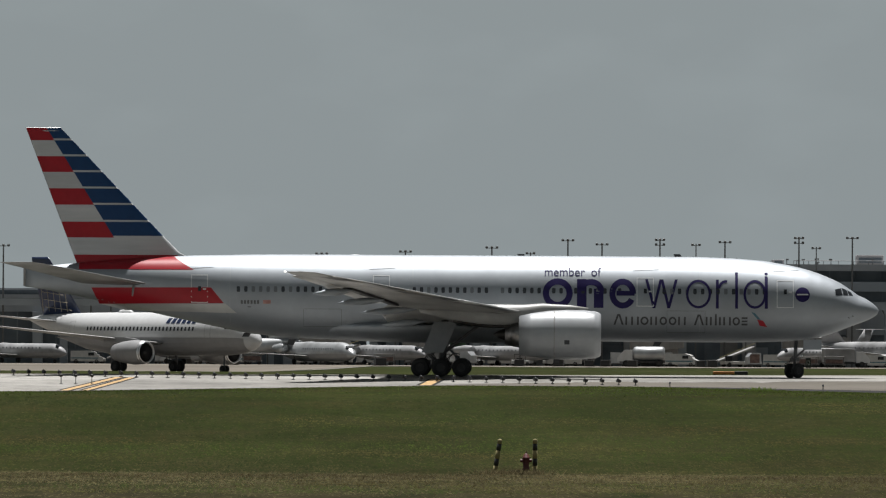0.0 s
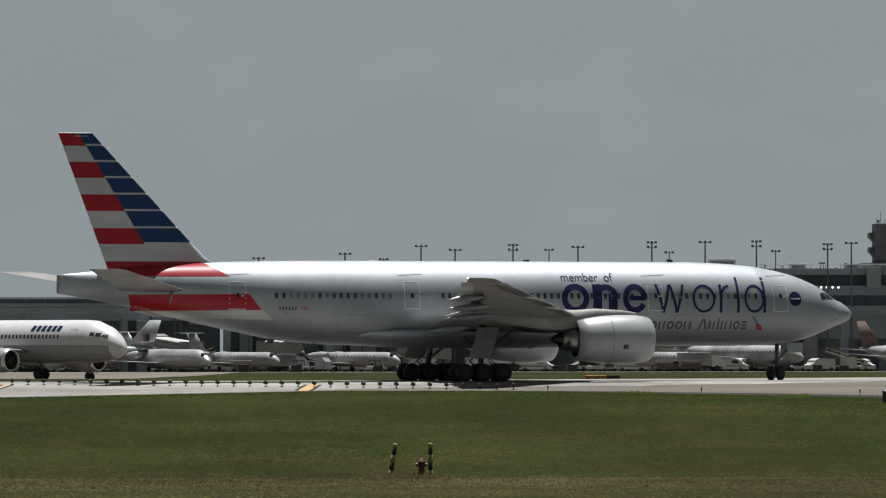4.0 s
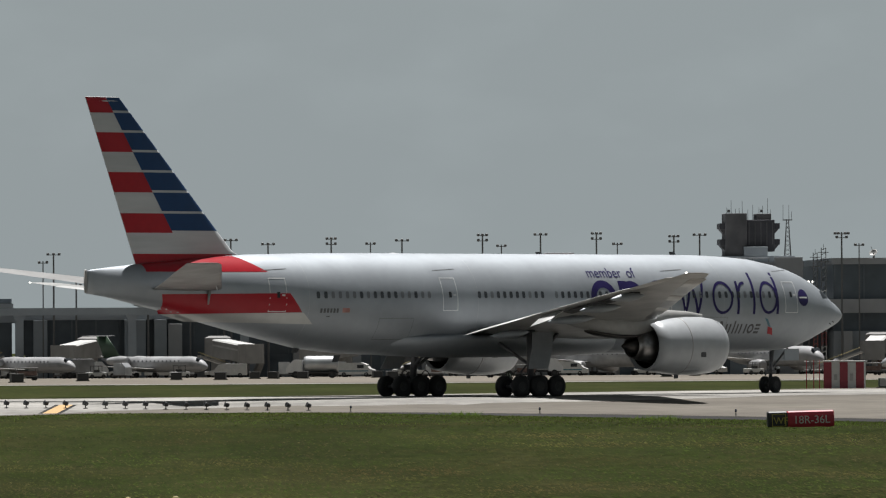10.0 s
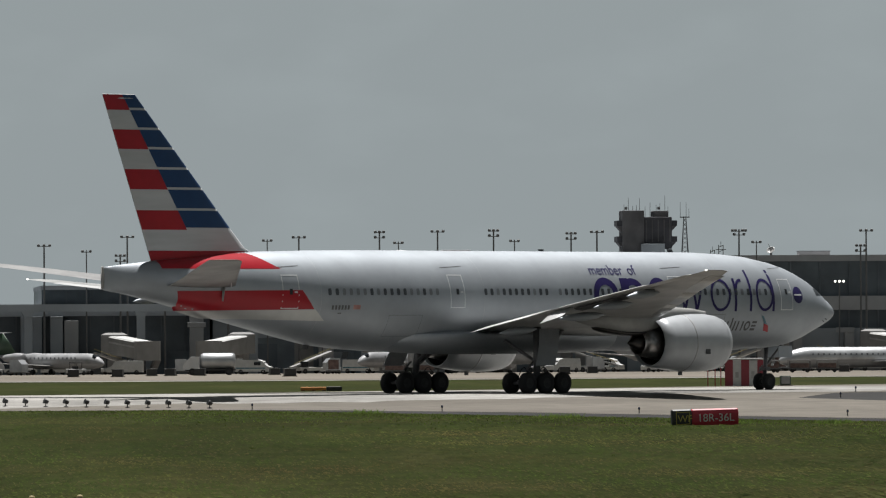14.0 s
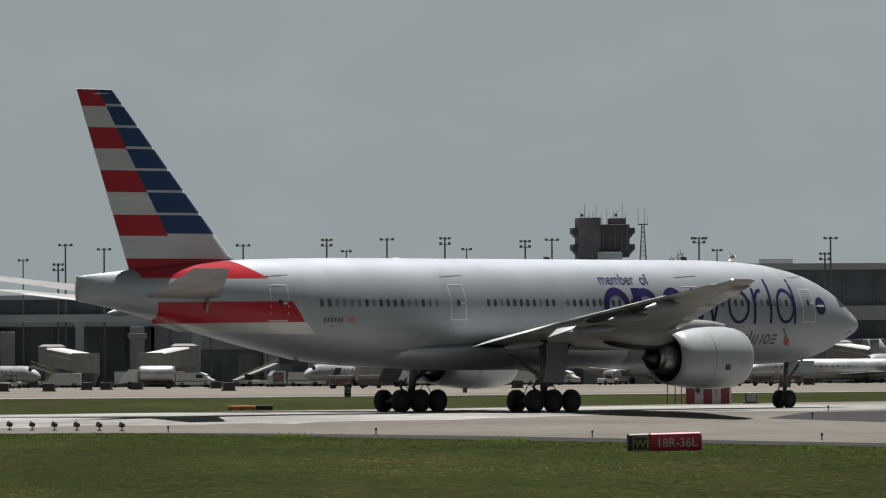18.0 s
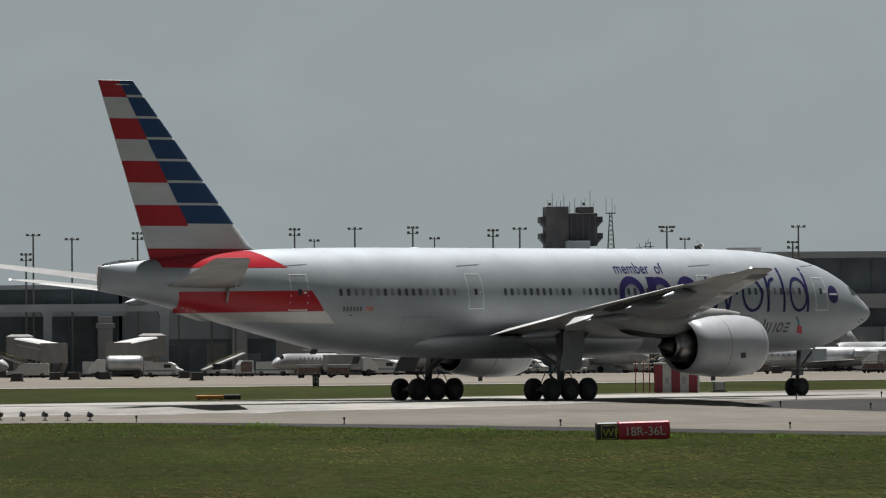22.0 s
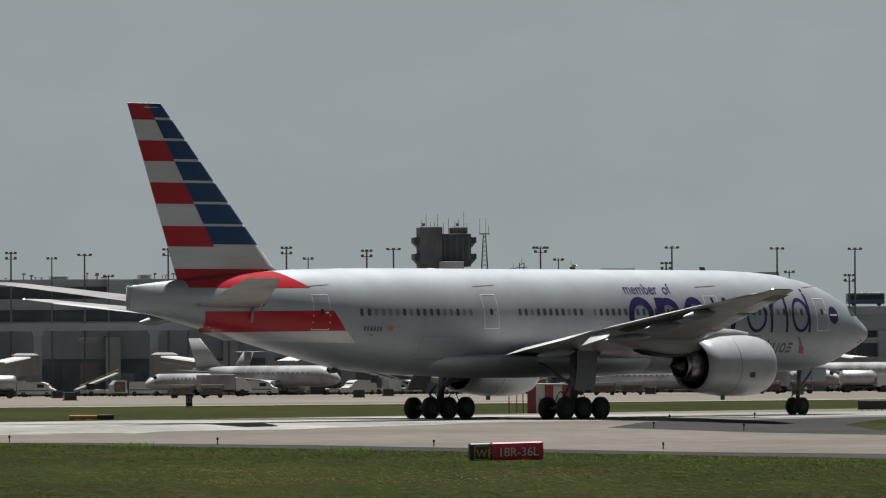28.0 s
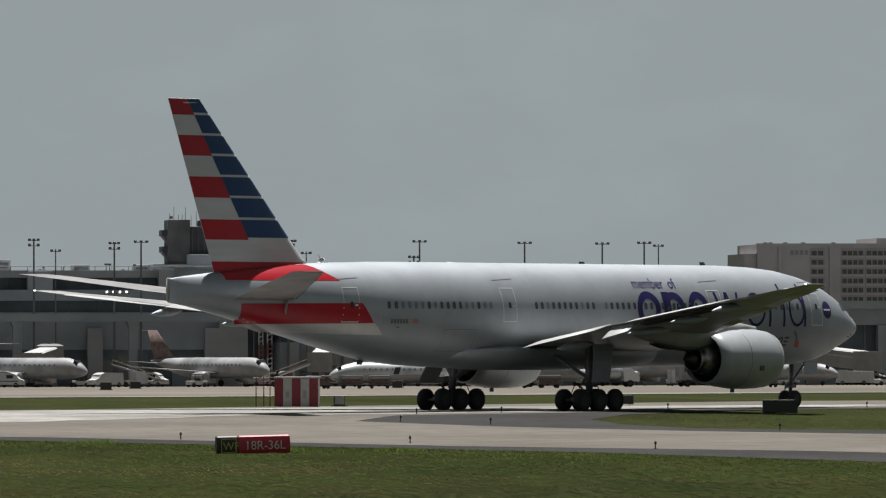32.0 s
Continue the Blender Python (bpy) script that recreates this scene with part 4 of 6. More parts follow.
            for k in range(n):
                q = x - (w - 0.13) * k / max(1, n - 1)
                bits.append(bar_decal(q, q - 0.13, ZW, ZW + (0.8 if shape == "tall" else 0.6)))
        for m in bits:
            part("word_bar", m, DARK_GREY, fuselage, "charcoal painted shape", True)
        x -= w + 0.12
    part("emblem", decal(quad((9.25, 4.85), (8.95, 4.75), (8.5, 4.25), (8.75, 4.3)), 2, 4, off=0.016), TEAL, fuselage, "slanted blue emblem blade")
    part("emblem", decal(quad((8.8, 4.3), (8.35, 4.2), (8.05, 3.75), (8.6, 3.85)), 2, 4, off=0.016), RED, fuselage, "slanted red emblem blade")
    for k in range(6):
        part("registration_bar", bar_decal(46.6 - 0.24 * k, 46.45 - 0.24 * k, 5.24, 5.5), WORD_GREY, fuselage)
    part("registration_bar", bar_decal(46.1, 45.85, 4.98, 5.05), WORD_GREY, fuselage)
    part("small_flag", bar_decal(44.95, 44.4, 5.25, 5.52), WORN_RED, fuselage, "tiny faded flag")
    # aerials and masts
    dome = revolve([(-1.0, 0.02), (-0.8, 0.2), (0, 0.3), (0.9, 0.22), (1.2, 0.02)], 20)
    dome.transform(Matrix.Translation((33 - 38.3, 0, 8.72)) @ Matrix.Diagonal((1, 1, 0.7, 1)))
    part("satellite_dome", dome, WHITE_PAINT, fuselage, "", True)
    for x, z, h in ((14.5, 8.72, 0.35), (26.0, 8.72, 0.3), (42.9, 2.66, -0.42), (46.2, 3.12, -0.3), (16, 2.6, -0.3)):
        part("aerial", loft([[(33 - x + a, b, z + h * k) for a, b in ((0.3 - 0.2 * k, 0), (0, 0.03), (-0.25 - 0.15 * k, 0), (0, -0.03))] for k in (0, 1)]), DARK_GREY, fuselage, "small blade aerial")
    # landing gear
    wm, wn_ = wheel_mesh(0.67, 0.25), wheel_mesh(0.55, 0.17)
    big, small = bpy.data.meshes.new("wheel"), bpy.data.meshes.new("wheel")
    for b, me in ((wm, big), (wn_, small)):
        b.to_mesh(me)
        b.free()
        me.materials.append(RUBBER)
        me.materials.append(HUB)
        me.shade_smooth()
    for y in (-5.5, 5.5):
        s = 1 if y > 0 else -1
        leg = part("main_gear", tube((33 - 31.9, y, 0.8), (33 - 31.6, y * 0.95, 4.1), 0.2, 0.27, 16), STEEL, j, "grey steel main landing gear leg", True)
        bm = bmesh.new()
        bm_box(bm, 33 - 33.5, 33 - 30.3, y - 0.15, y + 0.15, 0.58, 0.86, 0.05)
        for x in (30.4, 31.9, 33.4):
            bm_tube(bm, (33 - x, y - 0.75, 0.67), (33 - x, y + 0.75, 0.67), 0.09, seg=10)
        part("bogie_beam", bm, STEEL, leg)
        part("drag_brace", tube((33 - 31.8, y, 1.7), (33 - 28.8, y * 0.85, 4.0), 0.1, 0.12, 10), STEEL, leg)
        part("side_brace", tube((33 - 31.8, y, 1.9), (33 - 32.3, y * 0.45, 3.6), 0.1, 0.12, 10), STEEL, leg)
        bm = bmesh.new()
        bm_tube(bm, (33 - 32.2, y, 2.0), (33 - 32.75, y, 1.5), 0.06, seg=8)
        bm_tube(bm, (33 - 32.75, y, 1.5), (33 - 32.1, y, 1.0), 0.06, seg=8)
        part("torque_link", bm, STEEL, leg)
        for x0, x1 in ((31.5, 30.5), (32.3, 33.2)):
            bow = [Vector((33 - (x0 + (x1 - x0) * q / 8), y - s * 0.3, 1.15 + 0.55 * math.sin(math.pi * q / 8) - 0.12 * q / 8)) for q in range(9)]
            rings = []
            for q, p in enumerate(bow):
                d = (bow[min(q + 1, 8)] - bow[max(q - 1, 0)]).normalized()
                up = Vector((-d.z, 0, d.x))
                rings.append([p + 0.028 * (math.cos(a) * up + math.sin(a) * Vector((0, 1, 0))) for a in (k * math.pi / 3 for k in range(6))])
            part("brake_hose", loft(rings), RUBBER, leg, smooth=True)
        for x in (30.4, 31.9, 33.4):
            for d in (-0.72, 0.72):
                w = new("wheel", big)
                w.parent = leg
                ROLLING.append((w, 0.67, (33 - x, y + d, 0.67)))
        # leg door hangs outboard of the leg
        part("gear_door", loft([[(33 - x + t * 0.2, y * k + s * d, z) for d in (-0.03, 0.03)][::1] + [(33 - x2 + t * 0.2, y * k + s * d, z) for d in (0.03, -0.03)] for z, x, x2, k, t in ((4.0, 32.4, 30.7, 1.14, 0), (3.0, 32.75, 31.1, 1.2, 0), (1.75, 33.3, 31.7, 1.25, 0))]), PALE_GREY, j, "pale grey main gear leg door")
    leg = part("nose_gear", tube((33 - 5.98, 0, 0.55), (33 - 5.75, 0, 3.1), 0.11, 0.16, 14), STEEL, j, "grey steel nose landing gear leg", True)
    bm = bmesh.new()
    bm_tube(bm, (33 - 5.98, -0.5, 0.55), (33 - 5.98, 0.5, 0.55), 0.07, seg=10)
    part("axle", bm, STEEL, leg)
    part("nose_brace", tube((33 - 5.9, 0, 1.5), (33 - 4.4, 0, 2.9), 0.07, 0.07, 8), STEEL, j)
    part("torque_link", tube((33 - 6.15, 0, 1.6), (33 - 6.5, 0, 1.15), 0.05, 0.05, 8), STEEL, leg)
    part("taxi_light", revolve([(0, 0.02), (0.02, 0.1), (0.12, 0.08)], 12, center=(33 - 5.55, -0.28, 1.65)), BARE_METAL, leg, "small round taxi lamp", True)
    part("steering_box", box(33 - 6.15, 33 - 5.7, -0.32, 0.32, 1.25, 1.5, 0.05), STEEL, leg)
    STEERED.append(leg)
    for d in (-0.4, 0.4):
        w = new("wheel", small)
        w.parent = leg
        ROLLING.append((w, 0.55, (33 - 5.98, d, 0.55)))
    for s in (-1, 1):
        part("nose_gear_door", box(33 - 5.3, 33 - 4.0, s * 0.62 - 0.025, s * 0.62 + 0.025, 2.1, 2.85, 0.015), SILVER, j)
    return j


airliner = jet()

# ---------------------------------------------------------------- airfield lamps and signs
def stop_bar_lamp(m):
    ob = thing("taxi_lamp", "small black elevated lamp with a tilted head on a post", "airfield lamp", m, "row of elevated lamps")
    part("post", tube((0, 0, -0.05), (0, 0, 0.2), 0.035, 0.03, 8), BLACK, ob)
    head = revolve([(-0.16, 0.03), (-0.14, 0.1), (0.02, 0.13), (0.12, 0.15), (0.1, 0.11)], 14)
    head.transform(Matrix.Translation((0, 0, 0.3)) @ Matrix.Rotation(radians(-20), 4, "Y"))
    part("head", head, BLACK, ob, smooth=True)
    part("base", revolve([(0, 0.14), (0.03, 0.14), (0.05, 0.08)], 12, "z"), POLE, ob)
    return ob


first = stop_bar_lamp(pose(16.3, 390, ground_z(390) + 0.04, 0, 0, 200))
for k in range(1, 41):
    x = 16.3 - 45.0 * k / 40
    y = interp(x, (-29, -9, 3, 11.5, 16.3), (417, 406, 400, 393, 390))
    copy_thing(first, pose(x, y, ground_z(y) + 0.04, 0, 0, 200 + random.uniform(-12, 12)))


def edge_lamp(m):
    ob = thing("edge_lamp", "short dark taxiway edge lamp with a blue lens", "airfield lamp", m, "taxiway edge lamps")
    part("stem", tube((0, 0, -0.02), (0, 0, 0.2), 0.03, 0.028, 8), BLACK, ob)
    part("lens", revolve([(0.2, 0.05), (0.23, 0.06), (0.31, 0.055), (0.35, 0.02)], 12, "z"), LENS_DARK, ob, "blue glass lens", True)
    part("base", revolve([(0, 0.08), (0.02, 0.08), (0.03, 0.03)], 12, "z"), POLE, ob)
    return ob


spots = [(18.5, 386.5), (28.5, 379), (38.5, 371), (48.6, 362), (58.5, 350), (70.5, 338), (54.4, 409), (58.1, 430), (58.3, 402), (64.6, 441), (78, 462), (71, 386), (92, 470)]
first = edge_lamp(pose(*spots[0], ground_z(spots[0][1]) + 0.03))
for x, y in spots[1:]:
    copy_thing(first, pose(x, y, ground_z(y) + 0.03))

for k, (x, y) in enumerate(((-23.2, 384), (-22.2, 384), (-21.1, 384))):
    ob = thing("guard_lamp", "slim lamp post with a dark round head", "airfield lamp", pose(x, y, ground_z(y) + 0.03), "guard lamp posts")
    part("post", tube((0, 0, 0), (0, 0, 0.5), 0.03, 0.03, 8), POLE, ob)
    part("head", revolve([(0.48, 0.02), (0.52, 0.12), (0.64, 0.13), (0.68, 0.03)], 12, "z"), BLACK, ob, smooth=True)
    part("base", revolve([(0, 0.14), (0.04, 0.12)], 10, "z"), POLE, ob)


def flat_text(text, size, depth=0.006):
    cu = bpy.data.curves.new("text", "FONT")
    cu.body, cu.size, cu.extrude = text, size, depth
    ob = bpy.data.objects.new("text", cu)
    scene.collection.objects.link(ob)
    bpy.context.view_layer.update()
    bm = bmesh.new()
    bm.from_mesh(ob.to_mesh())
    ob.to_mesh_clear()
    bpy.data.objects.remove(ob)
    bm.transform(Matrix.Rotation(radians(90), 4, "X"))
    return bm


def holding_sign():
    s = thing("holding_sign", "long red holding position sign with a black location panel", "airport sign", pose(39.15, 345.4, ground_z(345.4) - 0.14, 0, -1.2, 7))

    def barrel(x0, x1, r, depth):
        # a bowed cabinet: flat back, rounded face and edges
        ring = [(-depth, 0.1), (-depth - 0.05, 0.3), (-depth - 0.06, 0.5), (-depth - 0.05, 0.72), (-depth, 0.9), (-depth + 0.1, 0.96), (depth, 0.96), (depth + 0.03, 0.9), (depth + 0.03, 0.12), (depth, 0.06), (-depth + 0.1, 0.06)]
        return loft([[(x, y * k, 0.5 + (z - 0.5) * k) for y, z in ring] for x, k in ((x0, r), (x0 + 0.05, 1.0), (x1 - 0.05, 1.0), (x1, r))])
    part("location_panel", barrel(-1.72, -0.7, 0.9, 0.14), BLACK, s, "black panel with yellow frame")
    part("mandatory_panel", barrel(-0.69, 1.72, 0.9, 0.14), SIGN_RED, s, "red panel with white characters")
    for x0, x1, z0, z1 in ((-1.52, -0.8, 0.80, 0.83), (-1.52, -0.8, 0.2, 0.23), (-1.52, -1.49, 0.23, 0.80), (-0.83, -0.8, 0.23, 0.80)):
        part("border", box(x0, x1, -0.225, -0.195, z0, z1), SIGN_YELLOW, s)
    for text, x, size, m in (("WF", -1.44, 0.5, SIGN_YELLOW), ("18R-36L", -0.42, 0.56, WHITE_LINE)):
        bm = flat_text(text, size)
        bm.transform(Matrix.Translation((x, -0.215, 0.32)))
        part("lettering", bm, m, s, "sign lettering " + text)
    for x in (-1.4, -0.5, 0.5, 1.4):
        part("leg", tube((x, 0, -0.05), (x, 0, 0.1), 0.03, 0.03, 8), POLE, s)


holding_sign()


def sign_back(x, y, w, h):
    s = thing("airfield_sign", "dark blank back of an airfield guidance sign on short legs", "airport sign", pose(x, y, ground_z(y), 0, 0, -4), "signs seen from behind")
    part("cabinet", box(-w / 2, w / 2, -0.13, 0.13, 0.12, h, 0.04), BLACK, s)
    part("rib", box(-w / 2 - 0.03, -w / 2 + 0.03, -0.15, 0.15, 0.1, h + 0.02, 0.015), BLACK, s)
    part("rib", box(w / 2 - 0.03, w / 2 + 0.03, -0.15, 0.15, 0.1, h + 0.02, 0.015), BLACK, s)
    for k in range(4):
        part("leg", tube((-w / 2 + w * (k + 0.5) / 4, 0, -0.05), (-w / 2 + w * (k + 0.5) / 4, 0, 0.14), 0.03, 0.03, 8), POLE, s)


sign_back(78.0, 424, 1.9, 0.86)
sign_back(78.9, 486.3, 1.8, 0.7)

s = thing("distance_sign", "tall black runway distance sign reading 12", "airport sign", pose(38.6, 540, ground_z(540)) @ Matrix.Scale(0.72, 4))
part("board", box(-0.32, 0.32, -0.08, 0.08, 0.25, 1.5, 0.03), BLACK, s)
bm = flat_text("12", 0.72)
bm.transform(Matrix.Translation((-0.3, -0.09, 0.6)) @ Matrix.Diagonal((0.75, 1, 1.1, 1)))
part("lettering", bm, WHITE_LINE, s, "white numerals")
for x in (-0.2, 0.2):
    part("leg", tube((x, 0, -0.05), (x, 0, 0.3), 0.03, 0.03, 8), POLE, s)

# checked equipment hut beside the runway
s = thing("equipment_hut", "small equipment hut with upright red and white panels", "hut", pose(57.9, 485.4, ground_z(485.4), 0, 0, -12))
part("body", box(-1.35, 1.35, -0.9, 0.9, 0, 1.82, 0.02), WHITE_PAINT, s)
for k in range(5):
    part("panel", box(-1.4 + 0.56 * k, -0.845 + 0.56 * k, -0.96, -0.905, 0.02, 1.84 - 0.1 * (k == 3), 0.01), HUT_RED if k % 2 == 0 else HUT_WHITE, s)
part("roof", box(-1.45, 1.45, -1.0, 1.0, 1.84, 1.94, 0.02), HUT_WHITE, s, "pale flat roof")
part("vent", box(-0.68, -0.45, -0.985, -0.962, 0.6, 1.0, 0.01), WING_GREY, s)
part("vent", box(0.42, 0.65, -0.985, -0.962, 0.55, 1.05, 0.01), WING_GREY, s)
s = thing("cabinet", "low dark green electrical cabinet in the grass", "cabinet", pose(60.6, 485.5, ground_z(485.5)))
part("body", box(-0.36, 0.36, -0.25, 0.25, 0.1, 0.72, 0.03), BOTTLE_GREEN, s)
part("door", box(-0.3, 0.3, -0.28, -0.252, 0.16, 0.66, 0.01), WING_GREY, s)
part("plinth", box(-0.5, 0.5, -0.35, 0.35, -0.05, 0.1), CONCRETE, s)
for x in (55.7, 56.1, 55.2):
    s = thing("aerial_pole", "thin slatted red aerial pole", "pole", pose(x, 485.2, ground_z(485.2)), "thin aerial poles")
    part("pole", tube((0, 0, 0), (0, 0, 2.0), 0.035, 0.03, 6), SIGN_RED, s)
    for z in (0.7, 1.3, 1.9):
        part("rung", tube((-0.16, 0, z), (0.16, 0, z), 0.02, 0.02, 6), WING_GREY, s)

# orange and black barricade
s = thing("barricade", "long low barricade, half orange and half black", "barricade", pose(27.3, 466, ground_z(466)))
part("beam", box(-1.35, 0.35, -0.12, 0.12, 0.03, 0.27, 0.05), ORANGE, s, "orange plastic beam")
part("beam", box(0.37, 1.4, -0.14, 0.14, 0.0, 0.3, 0.05), BLACK, s, "black rubber beam")
for x in (-1.2, -0.5, 0.2):
    part("foot", box(x - 0.12, x + 0.12, -0.25, 0.25, 0, 0.05), BLACK, s)

# hydrant between two striped posts
def hydrant(x, y):
    h = thing("hydrant", "small dark red fire hydrant in dry grass", "hydrant", pose(x, y, ground_z(y)) @ Matrix.Diagonal((0.8, 0.8, 1, 1)))
    part("barrel", revolve([(0, 0.24), (0.12, 0.24), (0.14, 0.19), (0.75, 0.19), (0.78, 0.23), (0.84, 0.23), (0.86, 0.19), (0.98, 0.14), (1.04, 0.06)], 20, "z"), HYDRANT, h, smooth=True)
    part("nut", tube((0, 0, 1.02), (0, 0, 1.14), 0.05, 0.04, 6), HYDRANT, h)
    for a, b in (((-0.36, 0, 0.68), (0.36, 0, 0.68)), ((0, -0.32, 0.62), (0, 0, 0.62))):
        part("outlet", tube(a, b, 0.085, 0.085, 12), HYDRANT, h)
    part("flange", revolve([(0.25, 0.19), (0.26, 0.24), (0.31, 0.24), (0.32, 0.19)], 20, "z"), HYDRANT, h)


hydrant(3.95, 240.0)
for x, lean in ((2.4, 9), (4.4, 0)):
    p = thing("marker_post", "leaning black and yellow striped marker post" if lean else "upright black and yellow striped marker post", "post", pose(x, 240.2, ground_z(240.2), 0, lean, 0), "striped posts beside the hydrant")
    z = 0.0
    for k, h in enumerate((0.42, 0.36, 0.4, 0.34)):
        part("stripe_band", revolve([(z, 0.115), (z + h, 0.115)], 16, "z"), (DULL_YELLOW, BLACK)[k % 2], p, smooth=True)
        z += h
    part("cap", revolve([(z, 0.116), (z + 0.17, 0.116), (z + 0.22, 0.09), (z + 0.24, 0.02)], 16, "z"), DULL_YELLOW, p, smooth=True)


def hydrant_straw(rng, n):
    return np.c_[rng.normal(3.5, 0.95, n), rng.normal(239.2, 0.8, n)]


grass_tufts("tall_dry_grass", 260, hydrant_straw, 0.3, STRAW, "tall dry grass round the hydrant", 7)
grass_tufts("dry_clump", 40, lambda rng, n: np.c_[rng.normal(-2.7, 0.35, n), rng.normal(236.5, 0.3, n)], 0.14, STRAW, "low dry clump in the grass", 8)
for k, (x, y) in enumerate(((41.0, 350.5), (46, 349), (33.5, 366), (71, 332), (24, 378))):
    grass_tufts("weed_clump", 60, lambda rng, n: np.c_[rng.normal(x, 0.5, n), rng.normal(y - 2.2, 0.5, n)], 0.24, WEED, "taller lush green weed clump", 20 + k)


# ---------------------------------------------------------------- aircraft on the apron and the taxiway
def plane_fus(L, R, z):
    """Rings of a jet's body: nose at x = 0, tail at x = -L."""
    prof = ((0, 0.02, -0.36), (0.012, 0.3, -0.31), (0.035, 0.56, -0.21), (0.07, 0.8, -0.1), (0.12, 0.97, 0), (0.16, 1, 0), (0.62, 1, 0), (0.74, 0.86, 0.12), (0.86, 0.55, 0.4), (0.95, 0.28, 0.6), (1, 0.08, 0.68))
    return [[(-L * s, R * k * math.cos(a), z + R * d + R * k * math.sin(a) * (1.03)) for a in [q * math.tau / 28 for q in range(28)]] for s, k, d in prof]


def wing_rings(side, rows):
    return [[(-px, side * y, pz) for px, pz in airfoil(le, te, z, th, 9)] for y, le, te, z, th in rows]


def narrow_body():
    """The twin-jet that waits behind: nose wheel at the origin."""
    a = thing("narrow_body_jet", "white and grey narrow-body jet with a dark blue tail, waiting", "airplane", pose(-13.7, 600, ground_z(600, -13.7) + 0.03, 0, 0, -47))
    O = 5.07
    move = Matrix.Translation((O, 0, 0))
    L, R, Z = 33.5, 2.02, 3.75
    rings = plane_fus(L, R, Z)
    body = part("fuselage", loft(rings), WHITE_PAINT, a, smooth=True)
    belly = part("belly", loft([[p if p[2] < Z - 0.35 else (p[0], p[1], Z - 0.35) for p in [(x, y * 1.004, (z - Z) * 1.004 + Z) for x, y, z in r]] for r in rings[2:10]]), BELLY_GREY, body, "grey painted belly", False)
    kids = [body, belly]
    for side in (-1, 1):
        w = part("wing", loft(wing_rings(side, ((1.2, 11.6, 18.4, 2.75, 0.8), (6.2, 14.4, 18.6, 3.3, 0.5), (16.6, 20.6, 22.0, 4.5, 0.2), (17, 21.2, 22.1, 4.55, 0.06)))), WING_GREY, a, smooth=True)
        t = part("tailplane", loft(wing_rings(side, ((0.4, 28.0, 31.8, 4.9, 0.4), (6.1, 31.6, 33.2, 5.5, 0.12)))), WHITE_PAINT, a, smooth=True)
        e = part("engine", revolve([(0, 0.95), (0.05, 1.05), (0.5, 1.16), (1.6, 1.2), (3.2, 1.05), (4.4, 0.8), (4.38, 0.7), (3, 0.8), (0.3, 0.9), (0, 0.95)], 32, caps=False), BELLY_GREY, a, smooth=True)
        f = part("fan", revolve([(0.22, 0.9), (0.28, 0.25), (0.02, 0.02)], 24), BLACK, e, "black fan disc", True)
        lip = part("intake_lip", revolve([(0.25, 1.115), (0.02, 1.03), (-0.03, 0.97), (0.1, 0.92)], 32, caps=False), BARE_METAL, e, "polished intake lip", True)
        for o in (e, f, lip):
            o.data.transform(Matrix.Translation((-9.9, side * 5.75, 1.95)) @ Matrix.Rotation(math.pi, 4, "Z"))
        p = part("pylon", loft([[(-x, side * 5.75 + s * 0.15, z) for s, z in ((-1, z0), (1, z0), (1, z1), (-1, z1))] for x, z0, z1 in ((11, 3.0, 3.2), (13, 2.9, 3.4), (16, 2.9, 3.3))]), BELLY_GREY, a)
        g = part("main_gear", tube((-16.1, side * 3.8, 0.5), (-16.1, side * 3.6, 3.0), 0.14, 0.14, 10), STEEL, a)
        kids += [w, t, e, f, lip, p, g]
        for d in (-0.45, 0.45):
            wl_ = part("wheel", wheel_mesh(0.58, 0.21), [RUBBER, HUB], g, smooth=True)
            wl_.data.transform(Matrix.Translation((-16.1, side * 3.8 + d, 0.58)))
            kids.append(wl_)
    fin = part("fin", loft([[(-px, py, z) for px, py in airfoil(le, te, 0, th, 9)] for z, le, te, th in ((5.4, 25.6, 31.6, 0.5), (11.0, 30.6, 33.4, 0.22), (11.3, 31.0, 33.4, 0.1))]), TAIL_BLUE, a, "dark blue fin with a fine gold grid", True)
    kids.append(fin)
    for k in range(5):
        z = 6.0 + 0.75 * k
        le = 25.6 + (z - 5.4) * 5.0 / 5.6
        for s in (-1, 1):
            kids.append(part("grid_line", tube((-(le + 0.8), s * 0.36, z), (-(31.2 + 0.25 * k), s * 0.1, z + 0.35), 0.03, 0.03, 5), GOLD, fin))
            kids.append(part("grid_line", tube((-(27.6 + 0.9 * k), s * 0.36, 5.9), (-(28.6 + 0.85 * k), s * 0.2, 9.6), 0.03, 0.03, 5), GOLD, fin))
    g = part("nose_gear", tube((-5.07, 0, 0.4), (-5.07, 0, 2.2), 0.09, 0.1, 10), STEEL, a)
    kids.append(g)
    for d in (-0.25, 0.25):
        wl_ = part("wheel", wheel_mesh(0.38, 0.13), [RUBBER, HUB], g, smooth=True)
        wl_.data.transform(Matrix.Translation((-5.07, d, 0.38)))
        kids.append(wl_)

